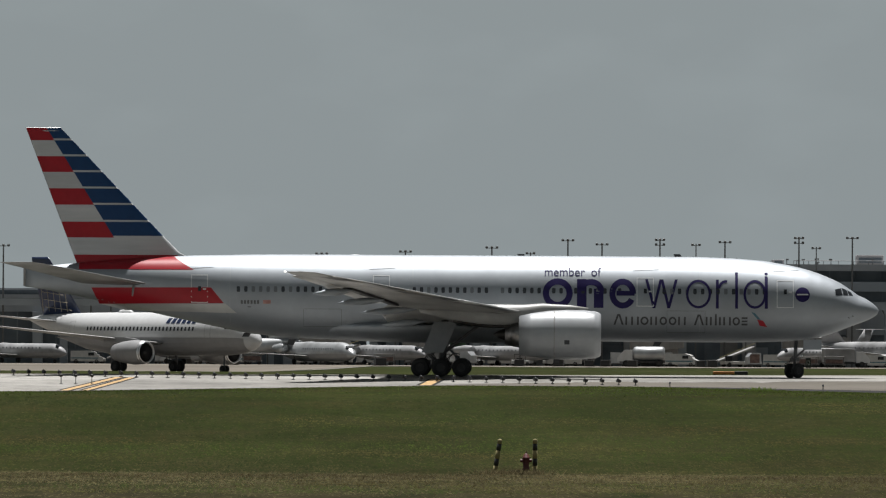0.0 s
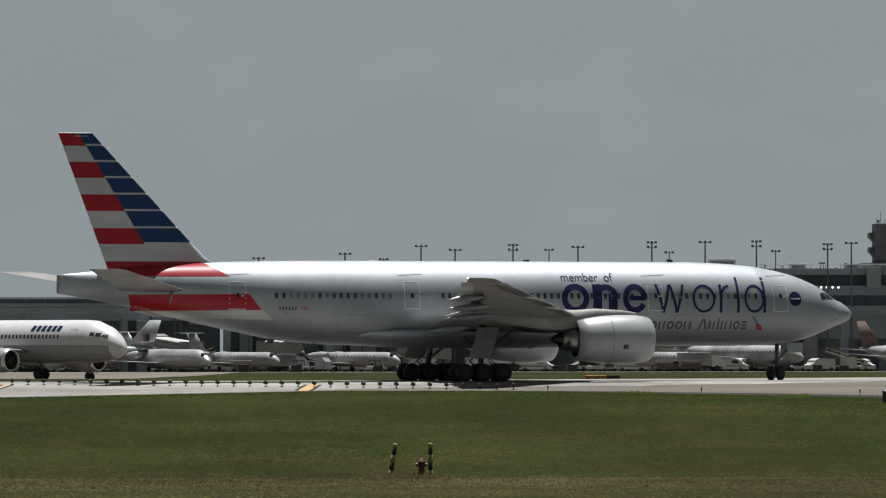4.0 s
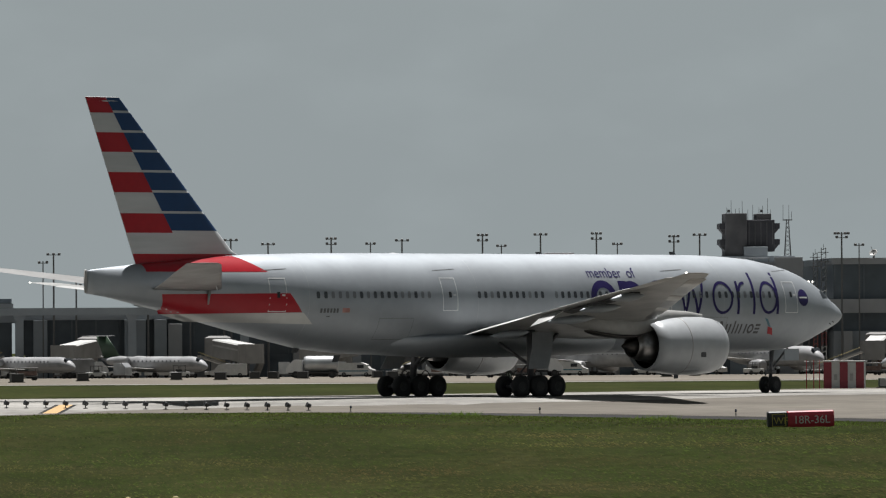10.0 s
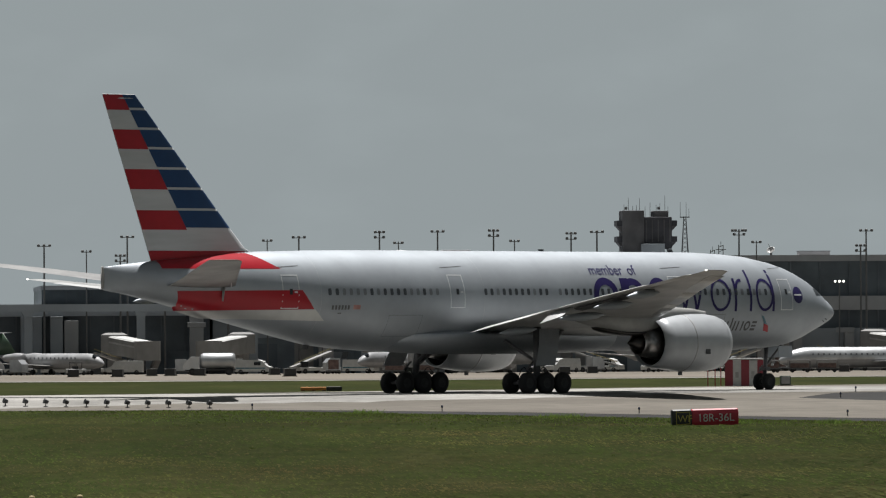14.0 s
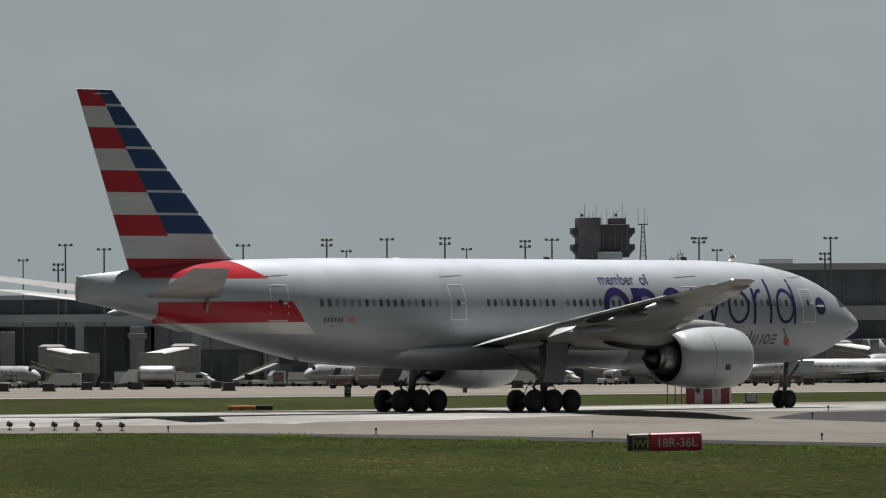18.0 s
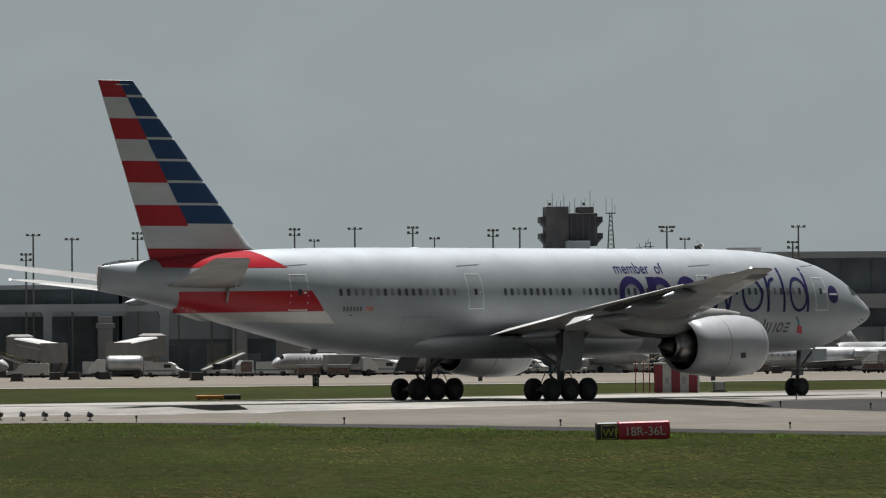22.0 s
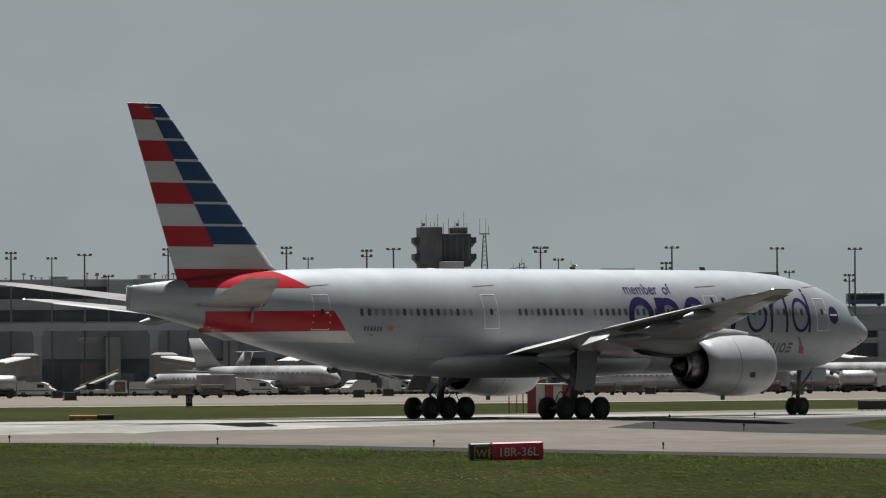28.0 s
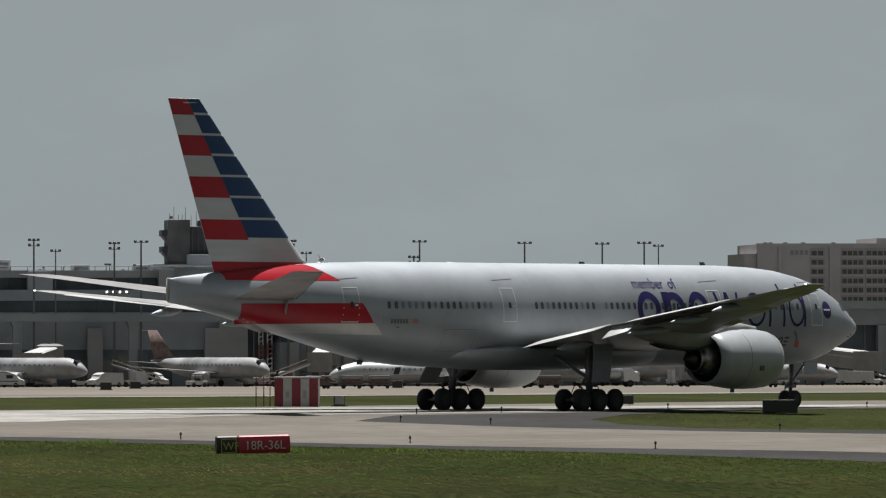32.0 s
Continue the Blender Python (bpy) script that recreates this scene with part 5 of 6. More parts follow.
    def side_patch(name, x0, x1, z0, z1, material, side=-1, lean=0.0, parent=body, nx=1, off=0.02):
        bm = bmesh.new()
        rows = []
        for i in range(nx + 1):
            row = []
            for k in range(4):
                x, z = x0 + (x1 - x0) * i / nx, z0 + (z1 - z0) * k / 3
                s_ = x / L
                kk, dd = interp(s_, (0, 0.012, 0.035, 0.07, 0.12, 0.16, 0.62, 0.74, 0.86, 0.95, 1), (0.02, 0.3, 0.56, 0.8, 0.97, 1, 1, 0.86, 0.55, 0.28, 0.08)), interp(s_, (0, 0.012, 0.035, 0.07, 0.12, 0.62, 0.74, 0.86, 0.95, 1), (-0.36, -0.31, -0.21, -0.1, 0, 0, 0.12, 0.4, 0.6, 0.68))
                t = max(-0.97, min(0.97, (z - Z - R * dd) / (R * kk * 1.03)))
                row.append(bm.verts.new((-(x - lean * k / 3) + off * 0.5, side * (R * kk * math.sqrt(1 - t * t) + off), z + off * t)))
            rows.append(row)
        for r0, r1 in zip(rows, rows[1:]):
            for k in range(3):
                bm.faces.new((r0[k], r0[k + 1], r1[k + 1], r1[k]))
        bmesh.ops.recalc_face_normals(bm, faces=bm.faces)
        o = part(name, bm, material, parent)
        kids.append(o)
    for k in range(30):
        side_patch("window", 7.6 + 0.533 * k, 7.36 + 0.533 * k, 4.05, 4.42, GLASS_DARK)
    x = 11.6
    for k in range(6):
        side_patch("word_bar", x, x - 0.5, 4.75, 5.27, TAIL_BLUE, lean=0.12)
        x -= 0.74
    for x0, x1, z0, z1 in ((3.3, 2.78, 4.25, 4.6), (2.65, 2.08, 4.2, 4.56), (1.95, 1.45, 4.1, 4.38)):
        side_patch("cockpit_window", x0, x1, z0, z1, BLACK, nx=4, off=0.06)
        side_patch("cockpit_window", x0, x1, z0, z1, BLACK, 1, nx=4, off=0.06)
    for x0 in (5.4, 25.5):
        for q0, q1, z0, z1 in ((x0 + 0.42, x0 + 0.38, 3.1, 4.95), (x0 - 0.38, x0 - 0.42, 3.1, 4.95), (x0 + 0.42, x0 - 0.42, 4.92, 4.96)):
            side_patch("door_line", q0, q1, z0, z1, BELLY_GREY)
    dome = revolve([(-0.9, 0.02), (-0.6, 0.3), (0.2, 0.4), (1, 0.25), (1.3, 0.02)], 16)
    dome.transform(Matrix.Translation((-19.5, 0, Z + R)))
    kids.append(part("satellite_dome", dome, WHITE_PAINT, body, smooth=True))
    for o in kids:
        o.data.transform(move)
    return a


narrow_body()


def regional_jet(m, body_mat, tail_mat, L=21.0, R=1.05):
    a = thing("regional_jet", "parked white regional jet with rear engines and a T-tail", "airplane", m, "jets parked at the gates")
    Z = 1.85
    body = part("fuselage", loft(plane_fus(L, R, Z)), body_mat, a, smooth=True)
    part("belly", loft([[p if p[2] < Z - 0.3 else (p[0], p[1], Z - 0.3) for p in [(x, y * 1.006, (z - Z) * 1.006 + Z) for x, y, z in r]] for r in plane_fus(L, R, Z)[2:10]]), BELLY_GREY, body, "grey painted belly")
    for s in (-1, 1):
        part("wing", loft(wing_rings(s, ((0.9, L * 0.43, L * 0.63, 1.2, 0.45), (8.6, L * 0.62, L * 0.68, 1.7, 0.12)))), WING_GREY, a, smooth=True)
        part("engine", loft([[(-L * 0.66 - x, s * (R + 0.7) + r * math.cos(t), Z + 0.45 + r * math.sin(t)) for t in [k * math.tau / 20 for k in range(20)]] for x, r in ((0, 0.5), (0.2, 0.65), (1.6, 0.72), (3.2, 0.55), (3.9, 0.42))]), body_mat, a, smooth=True)
        part("tailplane", loft(wing_rings(s, ((0.05, L * 0.95, L * 1.03, 5.75, 0.22), (3.0, L * 1.02, L * 1.06, 5.8, 0.08)))), body_mat, a, smooth=True)
        g = part("main_gear", tube((-L * 0.58, s * 1.7, 0.35), (-L * 0.58, s * 1.6, 1.6), 0.09, 0.09, 8), STEEL, a)
        w = part("wheel", wheel_mesh(0.4, 0.2), [RUBBER, HUB], g, smooth=True)
        w.location = (-L * 0.58, s * 1.7, 0.4)
    part("fin", loft([[(-px, py, z) for px, py in airfoil(le, te, 0, th, 9)] for z, le, te, th in ((2.6, L * 0.8, L * 0.98, 0.4), (5.8, L * 0.95, L * 1.05, 0.25))]), tail_mat, a, smooth=True)
    g = part("nose_gear", tube((-2.4, 0, 0.3), (-2.4, 0, 1.4), 0.07, 0.07, 8), STEEL, a)
    w = part("wheel", wheel_mesh(0.3, 0.15), [RUBBER, HUB], g, smooth=True)
    w.location = (-2.4, 0, 0.3)
    for s in (-1, 1):
        for k in range(14):
            x = 4.6 + 0.8 * k
            part("window", box(-x - 0.11, -x + 0.11, s * R * 0.97 - 0.02, s * R * 0.97 + 0.02, Z + 0.3, Z + 0.55), PORT_SHADE, body)
    part("windscreen", loft([[(-x, y, z) for y, z in ((-w, z0), (w, z0), (w * 0.8, z1), (-w * 0.8, z1))] for x, w, z0, z1 in ((1.2, 0.62, Z + 0.35, Z + 0.62), (1.62, 0.7, Z + 0.42, Z + 0.92))]), GLASS_DARK, body)
    return a


def parked_twin(m, label, tail_mat, body_mat):
    """A narrow-body at the gate: underwing engines and a swept fin."""
    a = thing("parked_jet", label, "airplane", m, "jets parked at the gates")
    L, R, Z = 24.0, 1.35, 2.5
    body = part("fuselage", loft(plane_fus(L, R, Z)), body_mat, a, smooth=True)
    for s in (-1, 1):
        part("wing", loft(wing_rings(s, ((0.9, L * 0.36, L * 0.56, 1.8, 0.5), (11.0, L * 0.6, L * 0.66, 2.7, 0.12)))), WING_GREY, a, smooth=True)
        part("tailplane", loft(wing_rings(s, ((0.3, L * 0.86, L * 0.97, 3.1, 0.3), (4.2, L * 0.96, L * 1.01, 3.4, 0.08)))), body_mat, a, smooth=True)
        e = part("engine", revolve([(0, 0.62), (0.08, 0.72), (0.9, 0.8), (2.2, 0.68), (2.9, 0.5)], 20), BELLY_GREY, a, smooth=True)
        e.data.transform(Matrix.Translation((-L * 0.34, s * 3.9, 1.25)) @ Matrix.Rotation(math.pi, 4, "Z"))
        g = part("main_gear", tube((-L * 0.5, s * 2.0, 0.4), (-L * 0.5, s * 1.9, 2.0), 0.1, 0.1, 8), STEEL, a)
        w = part("wheel", wheel_mesh(0.45, 0.22), [RUBBER, HUB], g, smooth=True)
        w.location = (-L * 0.5, s * 2.0, 0.45)
        for k in range(16):
            x = 4.4 + 0.8 * k
            part("window", box(-x - 0.11, -x + 0.11, s * R * 0.98 - 0.02, s * R * 0.98 + 0.02, Z + 0.3, Z + 0.56), PORT_SHADE, body)
    fin = part("fin", loft([[(-px, py, z) for px, py in airfoil(le, te, 0, th, 9)] for z, le, te, th in ((3.4, L * 0.78, L * 0.97, 0.4), (7.6, L * 0.95, L * 1.03, 0.2))]), tail_mat, a, smooth=True)
    for k in range(2 if body_mat is BARE_SILVER else 0):
        for s in (-1, 1):
            part("tail_mark", box(-L * 0.93 - 0.55 * k, -L * 0.93 - 0.55 * k + 0.4, s * 0.34 - 0.03, s * 0.34 + 0.03, 4.5, 5.6), (WORN_MAST_RED, TAIL_BLUE)[k], fin, "faded emblem bar")
    g = part("nose_gear", tube((-2.6, 0, 0.3), (-2.6, 0, 1.7), 0.08, 0.08, 8), STEEL, a)
    w = part("wheel", wheel_mesh(0.33, 0.16), [RUBBER, HUB], g, smooth=True)
    w.location = (-2.6, 0, 0.33)
    part("windscreen", loft([[(-x, y, z) for y, z in ((-w, z0), (w, z0), (w * 0.8, z1), (-w * 0.8, z1))] for x, w, z0, z1 in ((1.25, 0.75, Z + 0.4, Z + 0.72), (1.75, 0.85, Z + 0.5, Z + 1.1))]), GLASS_DARK, body)
    return a


def at(x, y, heading=0.0, dz=0.03):
    return pose(x, y, ground_z(y) + dz, 0, 0, heading)


silver = regional_jet(at(2.2, 955, -66), BARE_SILVER, BARE_SILVER, 30.0, 1.35)
silver["label"] = "parked bare-metal jet with rear engines and a plain tail"
white = regional_jet(at(13, 992, -52), JET_WHITE, JET_WHITE)
green = regional_jet(at(31, 995, -48), JET_WHITE, BOTTLE_GREEN)
green["label"] = "parked white regional jet with a dark green tail"
for x, y, h in ((66, 1004, 225), (157, 992, -45), (190, 990, -38), (-16, 995, -48), (-40, 990, -45)):
    copy_thing(white, at(x, y, h))
copy_thing(silver, at(121.5, 985, 196))
twin = parked_twin(at(-27, 985, 155), "parked silver jet with a faded red and blue tail emblem", BARE_SILVER, BARE_SILVER)
pale_twin = parked_twin(at(91.5, 1000, -40), "parked white jet with a plain pale tail", BELLY_GREY, JET_WHITE)
parked_twin(at(116, 1004, -55), "parked white jet with a grey-brown tail", LUGGAGE, JET_WHITE)
for x, y, h in ((139, 1000, 215), (174, 1000, -30)):
    copy_thing(pale_twin, at(x, y, h))


def jet_bridge(m, n=14.0):
    b = thing("jet_bridge", "pale grey boarding bridge on a wheeled support", "jet bridge", m, "boarding bridges")
    part("tunnel", loft([[(x, y, z + dz) for y, dz in ((-1.2, 0), (1.2, 0), (1.2, 2.3), (-1.2, 2.3))] for x, z in ((0, 3.0), (n, 2.2))]), BRIDGE, b)
    part("cab", loft([[(x, y * w, 2.0 + dz) for y, dz in ((-1, 0), (1, 0), (1, 2.7), (-1, 2.7))] for x, w in ((n, 1.4), (n + 2.4, 1.7), (n + 3.2, 1.2))]), BRIDGE, b)
    part("rotunda", revolve([(0, 1.0), (2.8, 1.0), (2.9, 1.9), (5.6, 1.9), (5.9, 1.2)], 20, "z"), BRIDGE, b)
    for s in (-1, 1):
        part("leg", tube((n - 2.5, s * 0.9, 0.3), (n - 2.5, s * 0.9, 2.5), 0.2, 0.2, 8), STEEL, b)
    part("wheel_beam", box(n - 3.1, n - 1.9, -1.2, 1.2, 0.1, 0.6, 0.05), RUBBER, b)
    # roof paler than the walls: sun on the top is put into the colour
    part("roof", loft([[(x, y, z + dz) for y, dz in ((-1.3, 2.31), (1.3, 2.31), (1.1, 2.5), (-1.1, 2.5))] for x, z in ((0.2, 3.0), (n, 2.2))]), HUT_WHITE, b, "roof strip with sunlight put into its pale colour")
    part("stair", loft([[(n + 0.6 + x, y, z + dz) for y, dz in ((1.5, 0), (2.3, 0), (2.3, 0.9), (1.5, 0.9))] for x, z in ((0, 2.0), (-2.6, 0.1))]), POLE, b, "service stair")
    part("stripe", loft([[(x, -1.22, z + dz) for dz in (1.5, 1.75)] + [(x, -1.206, z + dz) for dz in (1.75, 1.5)] for x, z in ((0.5, 3.0), (n, 2.2))]), WING_GREY, b)
    return b


br = jet_bridge(at(16, 1040, -105))
for x, h in ((-22, -100), (-5, -70), (34, -75), (52, -110), (71, -70), (90, -105), (128, -100), (142, -75), (160, -68), (180, -108), (196, -72)):
    copy_thing(br, at(x, 1040, h))


def truck(m, kind, material, label):
    t = thing("truck", label, "truck", m, "service vehicles")
    part("chassis", box(-3.2, 3.0, -0.9, 0.9, 0.55, 0.8, 0.05), BLACK, t)
    part("cab", loft([[(x, y, z) for y, z in ((-w, 0.7), (w, 0.7), (w, h), (-w, h))] for x, w, h in ((1.3, 1.05, 2.3), (2.3, 1.05, 2.3), (3.0, 1.0, 1.6), (3.3, 0.95, 1.2))]), WHITE_PAINT, t)
    part("windscreen", loft([[(x, y, z) for y, z in ((-0.85, z0), (0.85, z0), (0.85, z1), (-0.85, z1))] for x, z0, z1 in ((2.35, 1.65, 2.2), (2.9, 1.55, 1.72))]), GLASS_DARK, t)
    if kind == "tank":
        part("tank", revolve([(-3.2, 0.1), (-3.1, 0.85), (-2.8, 1.0), (0.8, 1.0), (1.1, 0.85), (1.2, 0.1)], 24, center=(0, 0, 1.75)), material, t, smooth=True)
    else:
        part("box_body", box(-3.2, 1.15, -1.1, 1.1, 0.85, 2.7, 0.06), material, t)
    for x in (-2.4, 2.1):
        for s in (-0.95, 0.95):
            w = part("wheel", wheel_mesh(0.45, 0.16), [RUBBER, HUB], t, smooth=True)
            w.location = (x, s, 0.45)
    return t


tank = truck(at(41.0, 905, 175), "tank", BARE_SILVER, "silver fuel tank truck on the apron")
box_ = truck(at(71.5, 940, 10), "box", JET_WHITE, "white box-bodied catering truck")
for x, y, h in ((138, 935, 160), (14.5, 1012, 20), (163, 940, 15)):
    copy_thing(box_, at(x, y, h))
for x, y, h in ((150, 930, 5),):
    copy_thing(tank, at(x, y, h))


def cart(m):
    c = thing("baggage_cart", "small dark covered baggage cart", "baggage cart", m, "baggage carts")
    part("deck", box(-1.3, 1.3, -0.7, 0.7, 0.4, 0.55, 0.03), POLE, c)
    part("cover", box(-1.25, 1.25, -0.68, 0.68, 1.35, 1.5, 0.04), BRIDGE, c)
    part("load", box(-1.1, 1.1, -0.6, 0.6, 0.56, 1.1, 0.08), LUGGAGE, c, "mixed dull luggage")
    for x in (-1.2, 1.2):
        for y in (-0.6, 0.6):
            part("upright", tube((x, y, 0.5), (x, y, 1.4), 0.04, 0.04, 6), POLE, c)
    for x in (-0.9, 0.9):
        for y in (-0.6, 0.6):
            w = part("wheel", wheel_mesh(0.22, 0.08), [RUBBER, HUB], c, smooth=True)
            w.location = (x, y, 0.22)
    return c


def tug(m):
    t = thing("tug", "low white baggage tractor with a dark canopy", "tractor", m, "baggage tractors")
    part("body", box(-1.3, 1.3, -0.65, 0.65, 0.3, 0.85, 0.08), HUT_WHITE, t)
    part("canopy", box(-0.7, 0.6, -0.62, 0.62, 1.65, 1.75, 0.03), BLACK, t)
    for x in (-0.65, 0.55):
        for y in (-0.55, 0.55):
            part("post", tube((x, y, 0.85), (x, y, 1.65), 0.04, 0.04, 6), BLACK, t)
    part("seat", box(-0.4, 0.1, -0.4, 0.4, 0.85, 1.2, 0.05), BLACK, t)
    for x in (-0.85, 0.85):
        for y in (-0.6, 0.6):
            w = part("wheel", wheel_mesh(0.3, 0.12), [RUBBER, HUB], t, smooth=True)
            w.location = (x, y, 0.3)
    return t


def belt_loader(m):
    t = thing("belt_loader", "belt loader with a raised sloping conveyor", "belt loader", m, "belt loaders")
    part("body", box(-2.2, 2.2, -0.8, 0.8, 0.4, 0.9, 0.08), HUT_WHITE, t)
    part("conveyor", loft([[(x, y, z + d) for y, d in ((-0.5, 0), (0.5, 0), (0.5, 0.25), (-0.5, 0.25))] for x, z in ((-3.4, 0.7), (3.4, 2.9))]), WING_GREY, t)
    part("rail", tube((-3.2, -0.55, 1.4), (3.3, -0.55, 3.6), 0.04, 0.04, 6), DULL_YELLOW, t)
    part("cab", box(-2.0, -0.9, -0.78, -0.2, 0.9, 1.7, 0.06), GLASS_DARK, t)
    for x in (-1.5, 1.5):
        for y in (-0.75, 0.75):
            w = part("wheel", wheel_mesh(0.36, 0.14), [RUBBER, HUB], t, smooth=True)
            w.location = (x, y, 0.36)
    return t


def container(m):
    t = thing("cargo_container", "dull metal cargo container on a dolly", "container", m, "cargo containers")
    part("shell", loft([[(x, y, z) for x, z in ((-1.0, 0.5), (1.0, 0.5), (1.0, 2.1), (-0.4, 2.1), (-1.0, 1.5))] for y in (-0.75, 0.75)]), BARE_SILVER, t)
    part("curtain", box(-0.75, 0.75, -0.79, -0.752, 0.6, 1.9), LUGGAGE, t, "dull fabric curtain")
    part("dolly", box(-1.2, 1.2, -0.8, 0.8, 0.3, 0.46, 0.03), POLE, t)
    for x in (-0.9, 0.9):
        for y in (-0.65, 0.65):
            w = part("wheel", wheel_mesh(0.18, 0.07), [RUBBER, HUB], t, smooth=True)
            w.location = (x, y, 0.18)
    return t


def van(m):
    t = thing("service_van", "small pale service van on the apron", "van", m, "service vans")
    part("body", loft([[(x, y, z) for y, z in ((-w, 0.35), (w, 0.35), (w, h * 0.6), (w * 0.88, h), (-w * 0.88, h), (-w, h * 0.6))] for x, w, h in ((-2.3, 0.9, 1.9), (0.8, 0.92, 1.95), (1.5, 0.92, 1.75), (2.0, 0.9, 1.15), (2.6, 0.82, 0.95))]), HUT_WHITE, t)
    part("window", box(0.35, 1.25, -0.93, -0.9, 1.2, 1.65), GLASS_DARK, t)
    part("windscreen", box(1.62, 1.74, -0.7, 0.7, 1.22, 1.6), GLASS_DARK, t)
    part("stripe", box(-2.2, 1.9, -0.945, -0.925, 0.75, 0.9), TEAL, t, "thin painted stripe")
    for x in (-1.5, 1.6):
        for y in (-0.8, 0.8):
            w = part("wheel", wheel_mesh(0.34, 0.13), [RUBBER, HUB], t, smooth=True)
            w.location = (x, y, 0.34)
    return t


def stand_marker(m):
    t = thing("apron_box", "small dark utility box on the apron", "utility box", m, "apron utility boxes")
    part("body", box(-0.6, 0.6, -0.4, 0.4, 0.1, 0.8, 0.05), BLACK, t)
    part("lid", box(-0.65, 0.65, -0.45, 0.45, 0.8, 0.86, 0.02), POLE, t)
    part("plinth", box(-0.7, 0.7, -0.5, 0.5, -0.03, 0.1), CONCRETE, t)
    return t


lay = random.Random(21)
for make, count in ((tug, 16), (belt_loader, 14), (container, 26), (van, 18)):
    made = None
    for k in range(count):
        m = at(-40 + 250 * (k + lay.uniform(0.1, 0.9)) / count, lay.uniform(985, 1044), lay.uniform(-40, 40) + (180 if lay.random() < 0.5 else 0))
        made = copy_thing(made, m) or made if made else make(m)
made = stand_marker(at(10, 760, 5))
for x, y in ((-14, 770), (2.5, 690), (21, 800), (25.5, 790), (43, 770), (49, 905), (32, 860), (34.3, 862), (37.7, 860), (77, 820), (88, 900), (120, 905)):
    copy_thing(made, at(x, y, lay.uniform(-20, 20)))
c0 = cart(at(-16.0, 850, 10))
for x, y in ((60, 850), (63.5, 852), (105, 860), (109, 862), (112.5, 864), (128, 880), (131, 882), (134.5, 880), (158, 880), (161, 884), (5, 845), (-12, 850)):
    copy_thing(c0, at(x, y, random.uniform(-20, 20)))
# ---------------------------------------------------------------- terminals
FLOOR = -2.6   # level of the terminals' service floor
def terminal(name, label, x0, x1, y0, depth, layers, columns=(), mullion=0.0, roof=None):
    """Storeys stacked as bands; z is above the apron. Each band: bottom, top, kind, how far it stands proud."""
    base = FLOOR + 0.03
    t = thing(name, label, "terminal", pose((x0 + x1) / 2, y0, base))
    h = (x1 - x0) / 2
    for z0, z1, kind, proud in layers:
        if kind == "glass":
            g = part("glazing", box(-h, h, 0.35 - proud, depth, z0, z1), TERMINAL_DARK, t, "dark tinted glazing band")
            if mullion:
                n = int(2 * h / mullion)
                for k in range(n + 1):
                    x = -h + 0.15 + (2 * h - 0.3) * k / n
                    part("mullion", box(x - 0.1, x + 0.1, 0.18 - proud, 0.348 - proud, z0, z1), TERMINAL_SHADE, g)
        else:
            # "dark" bands carry the set-back floor's shade in their colour
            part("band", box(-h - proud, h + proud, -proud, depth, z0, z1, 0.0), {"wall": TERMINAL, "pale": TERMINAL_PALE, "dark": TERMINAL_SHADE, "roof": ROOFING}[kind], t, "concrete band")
    bays = random.Random(int(x0 * 7) & 1023)
    x, top = -h + 0.6, layers[0][1]
    while x < h - 3.5:
        w = bays.uniform(1.8, 5.5)
        if x + w < h - 0.4 and bays.random() < 0.75:
            paint = bays.choice((TERMINAL, TERMINAL_DARK, TERMINAL_DARK, BRIDGE, ROOFING))
            part("bay_door", box(x, x + w, 0.18 - layers[0][3] - 0.2, -layers[0][3] - 0.004, 0, top * bays.uniform(0.6, 0.97)), paint, t, "service bay door")
        x += w + bays.uniform(0.3, 2.5)
    for c0_, c1_, z0, z1, kind in columns:
        part("pier", box(c0_ - (x0 + x1) / 2, c1_ - (x0 + x1) / 2, -1.6, 0.1, z0, z1, 0.05), TERMINAL_PALE if kind == "pale" else TERMINAL, t, "pale concrete pier")
    return t


def piers(a, b, step, w, z1, kind="pale"):
    return [(x, x + w, 0, z1, kind) for x in np.arange(a, b, step)]


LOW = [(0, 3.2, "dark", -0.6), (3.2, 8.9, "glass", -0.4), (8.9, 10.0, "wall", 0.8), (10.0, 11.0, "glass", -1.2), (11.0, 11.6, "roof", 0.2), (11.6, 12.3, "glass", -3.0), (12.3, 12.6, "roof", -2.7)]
terminal("terminal_a", "long low concourse with concrete bands and dark glazing", -140, 5, 1052, 40, LOW, piers(-138, 4, 13, 1.6, 8.9, "wall"), 3.0)
terminal("terminal_b", "low concourse with deep dark bays under a flat roof", 6.5, 24.0, 1050, 45, [(0, 4.2, "dark", -0.8), (4.2, 9.2, "glass", -0.6), (9.2, 10.9, "wall", 0.9)],
         [(21, 24, 0, 9.2, "wall"), (8, 10, 0, 9.2, "wall")], 3.2)
terminal("terminal_f", "concourse with a glazed upper storey and pale piers", 24.06, 48.0, 1050.06, 45, [(0, 4.15, "dark", -0.8), (4.15, 9.25, "glass", -0.6), (9.25, 10.86, "wall", 0.9), (10.86, 13.0, "glass", -0.9), (13.0, 13.6, "roof", 0.1)],
         [(25.2, 27, 0, 9.2, "wall"), (27.2, 29.2, 0, 8.6, "pale"), (45, 47, 0, 9.2, "pale")], 3.2)
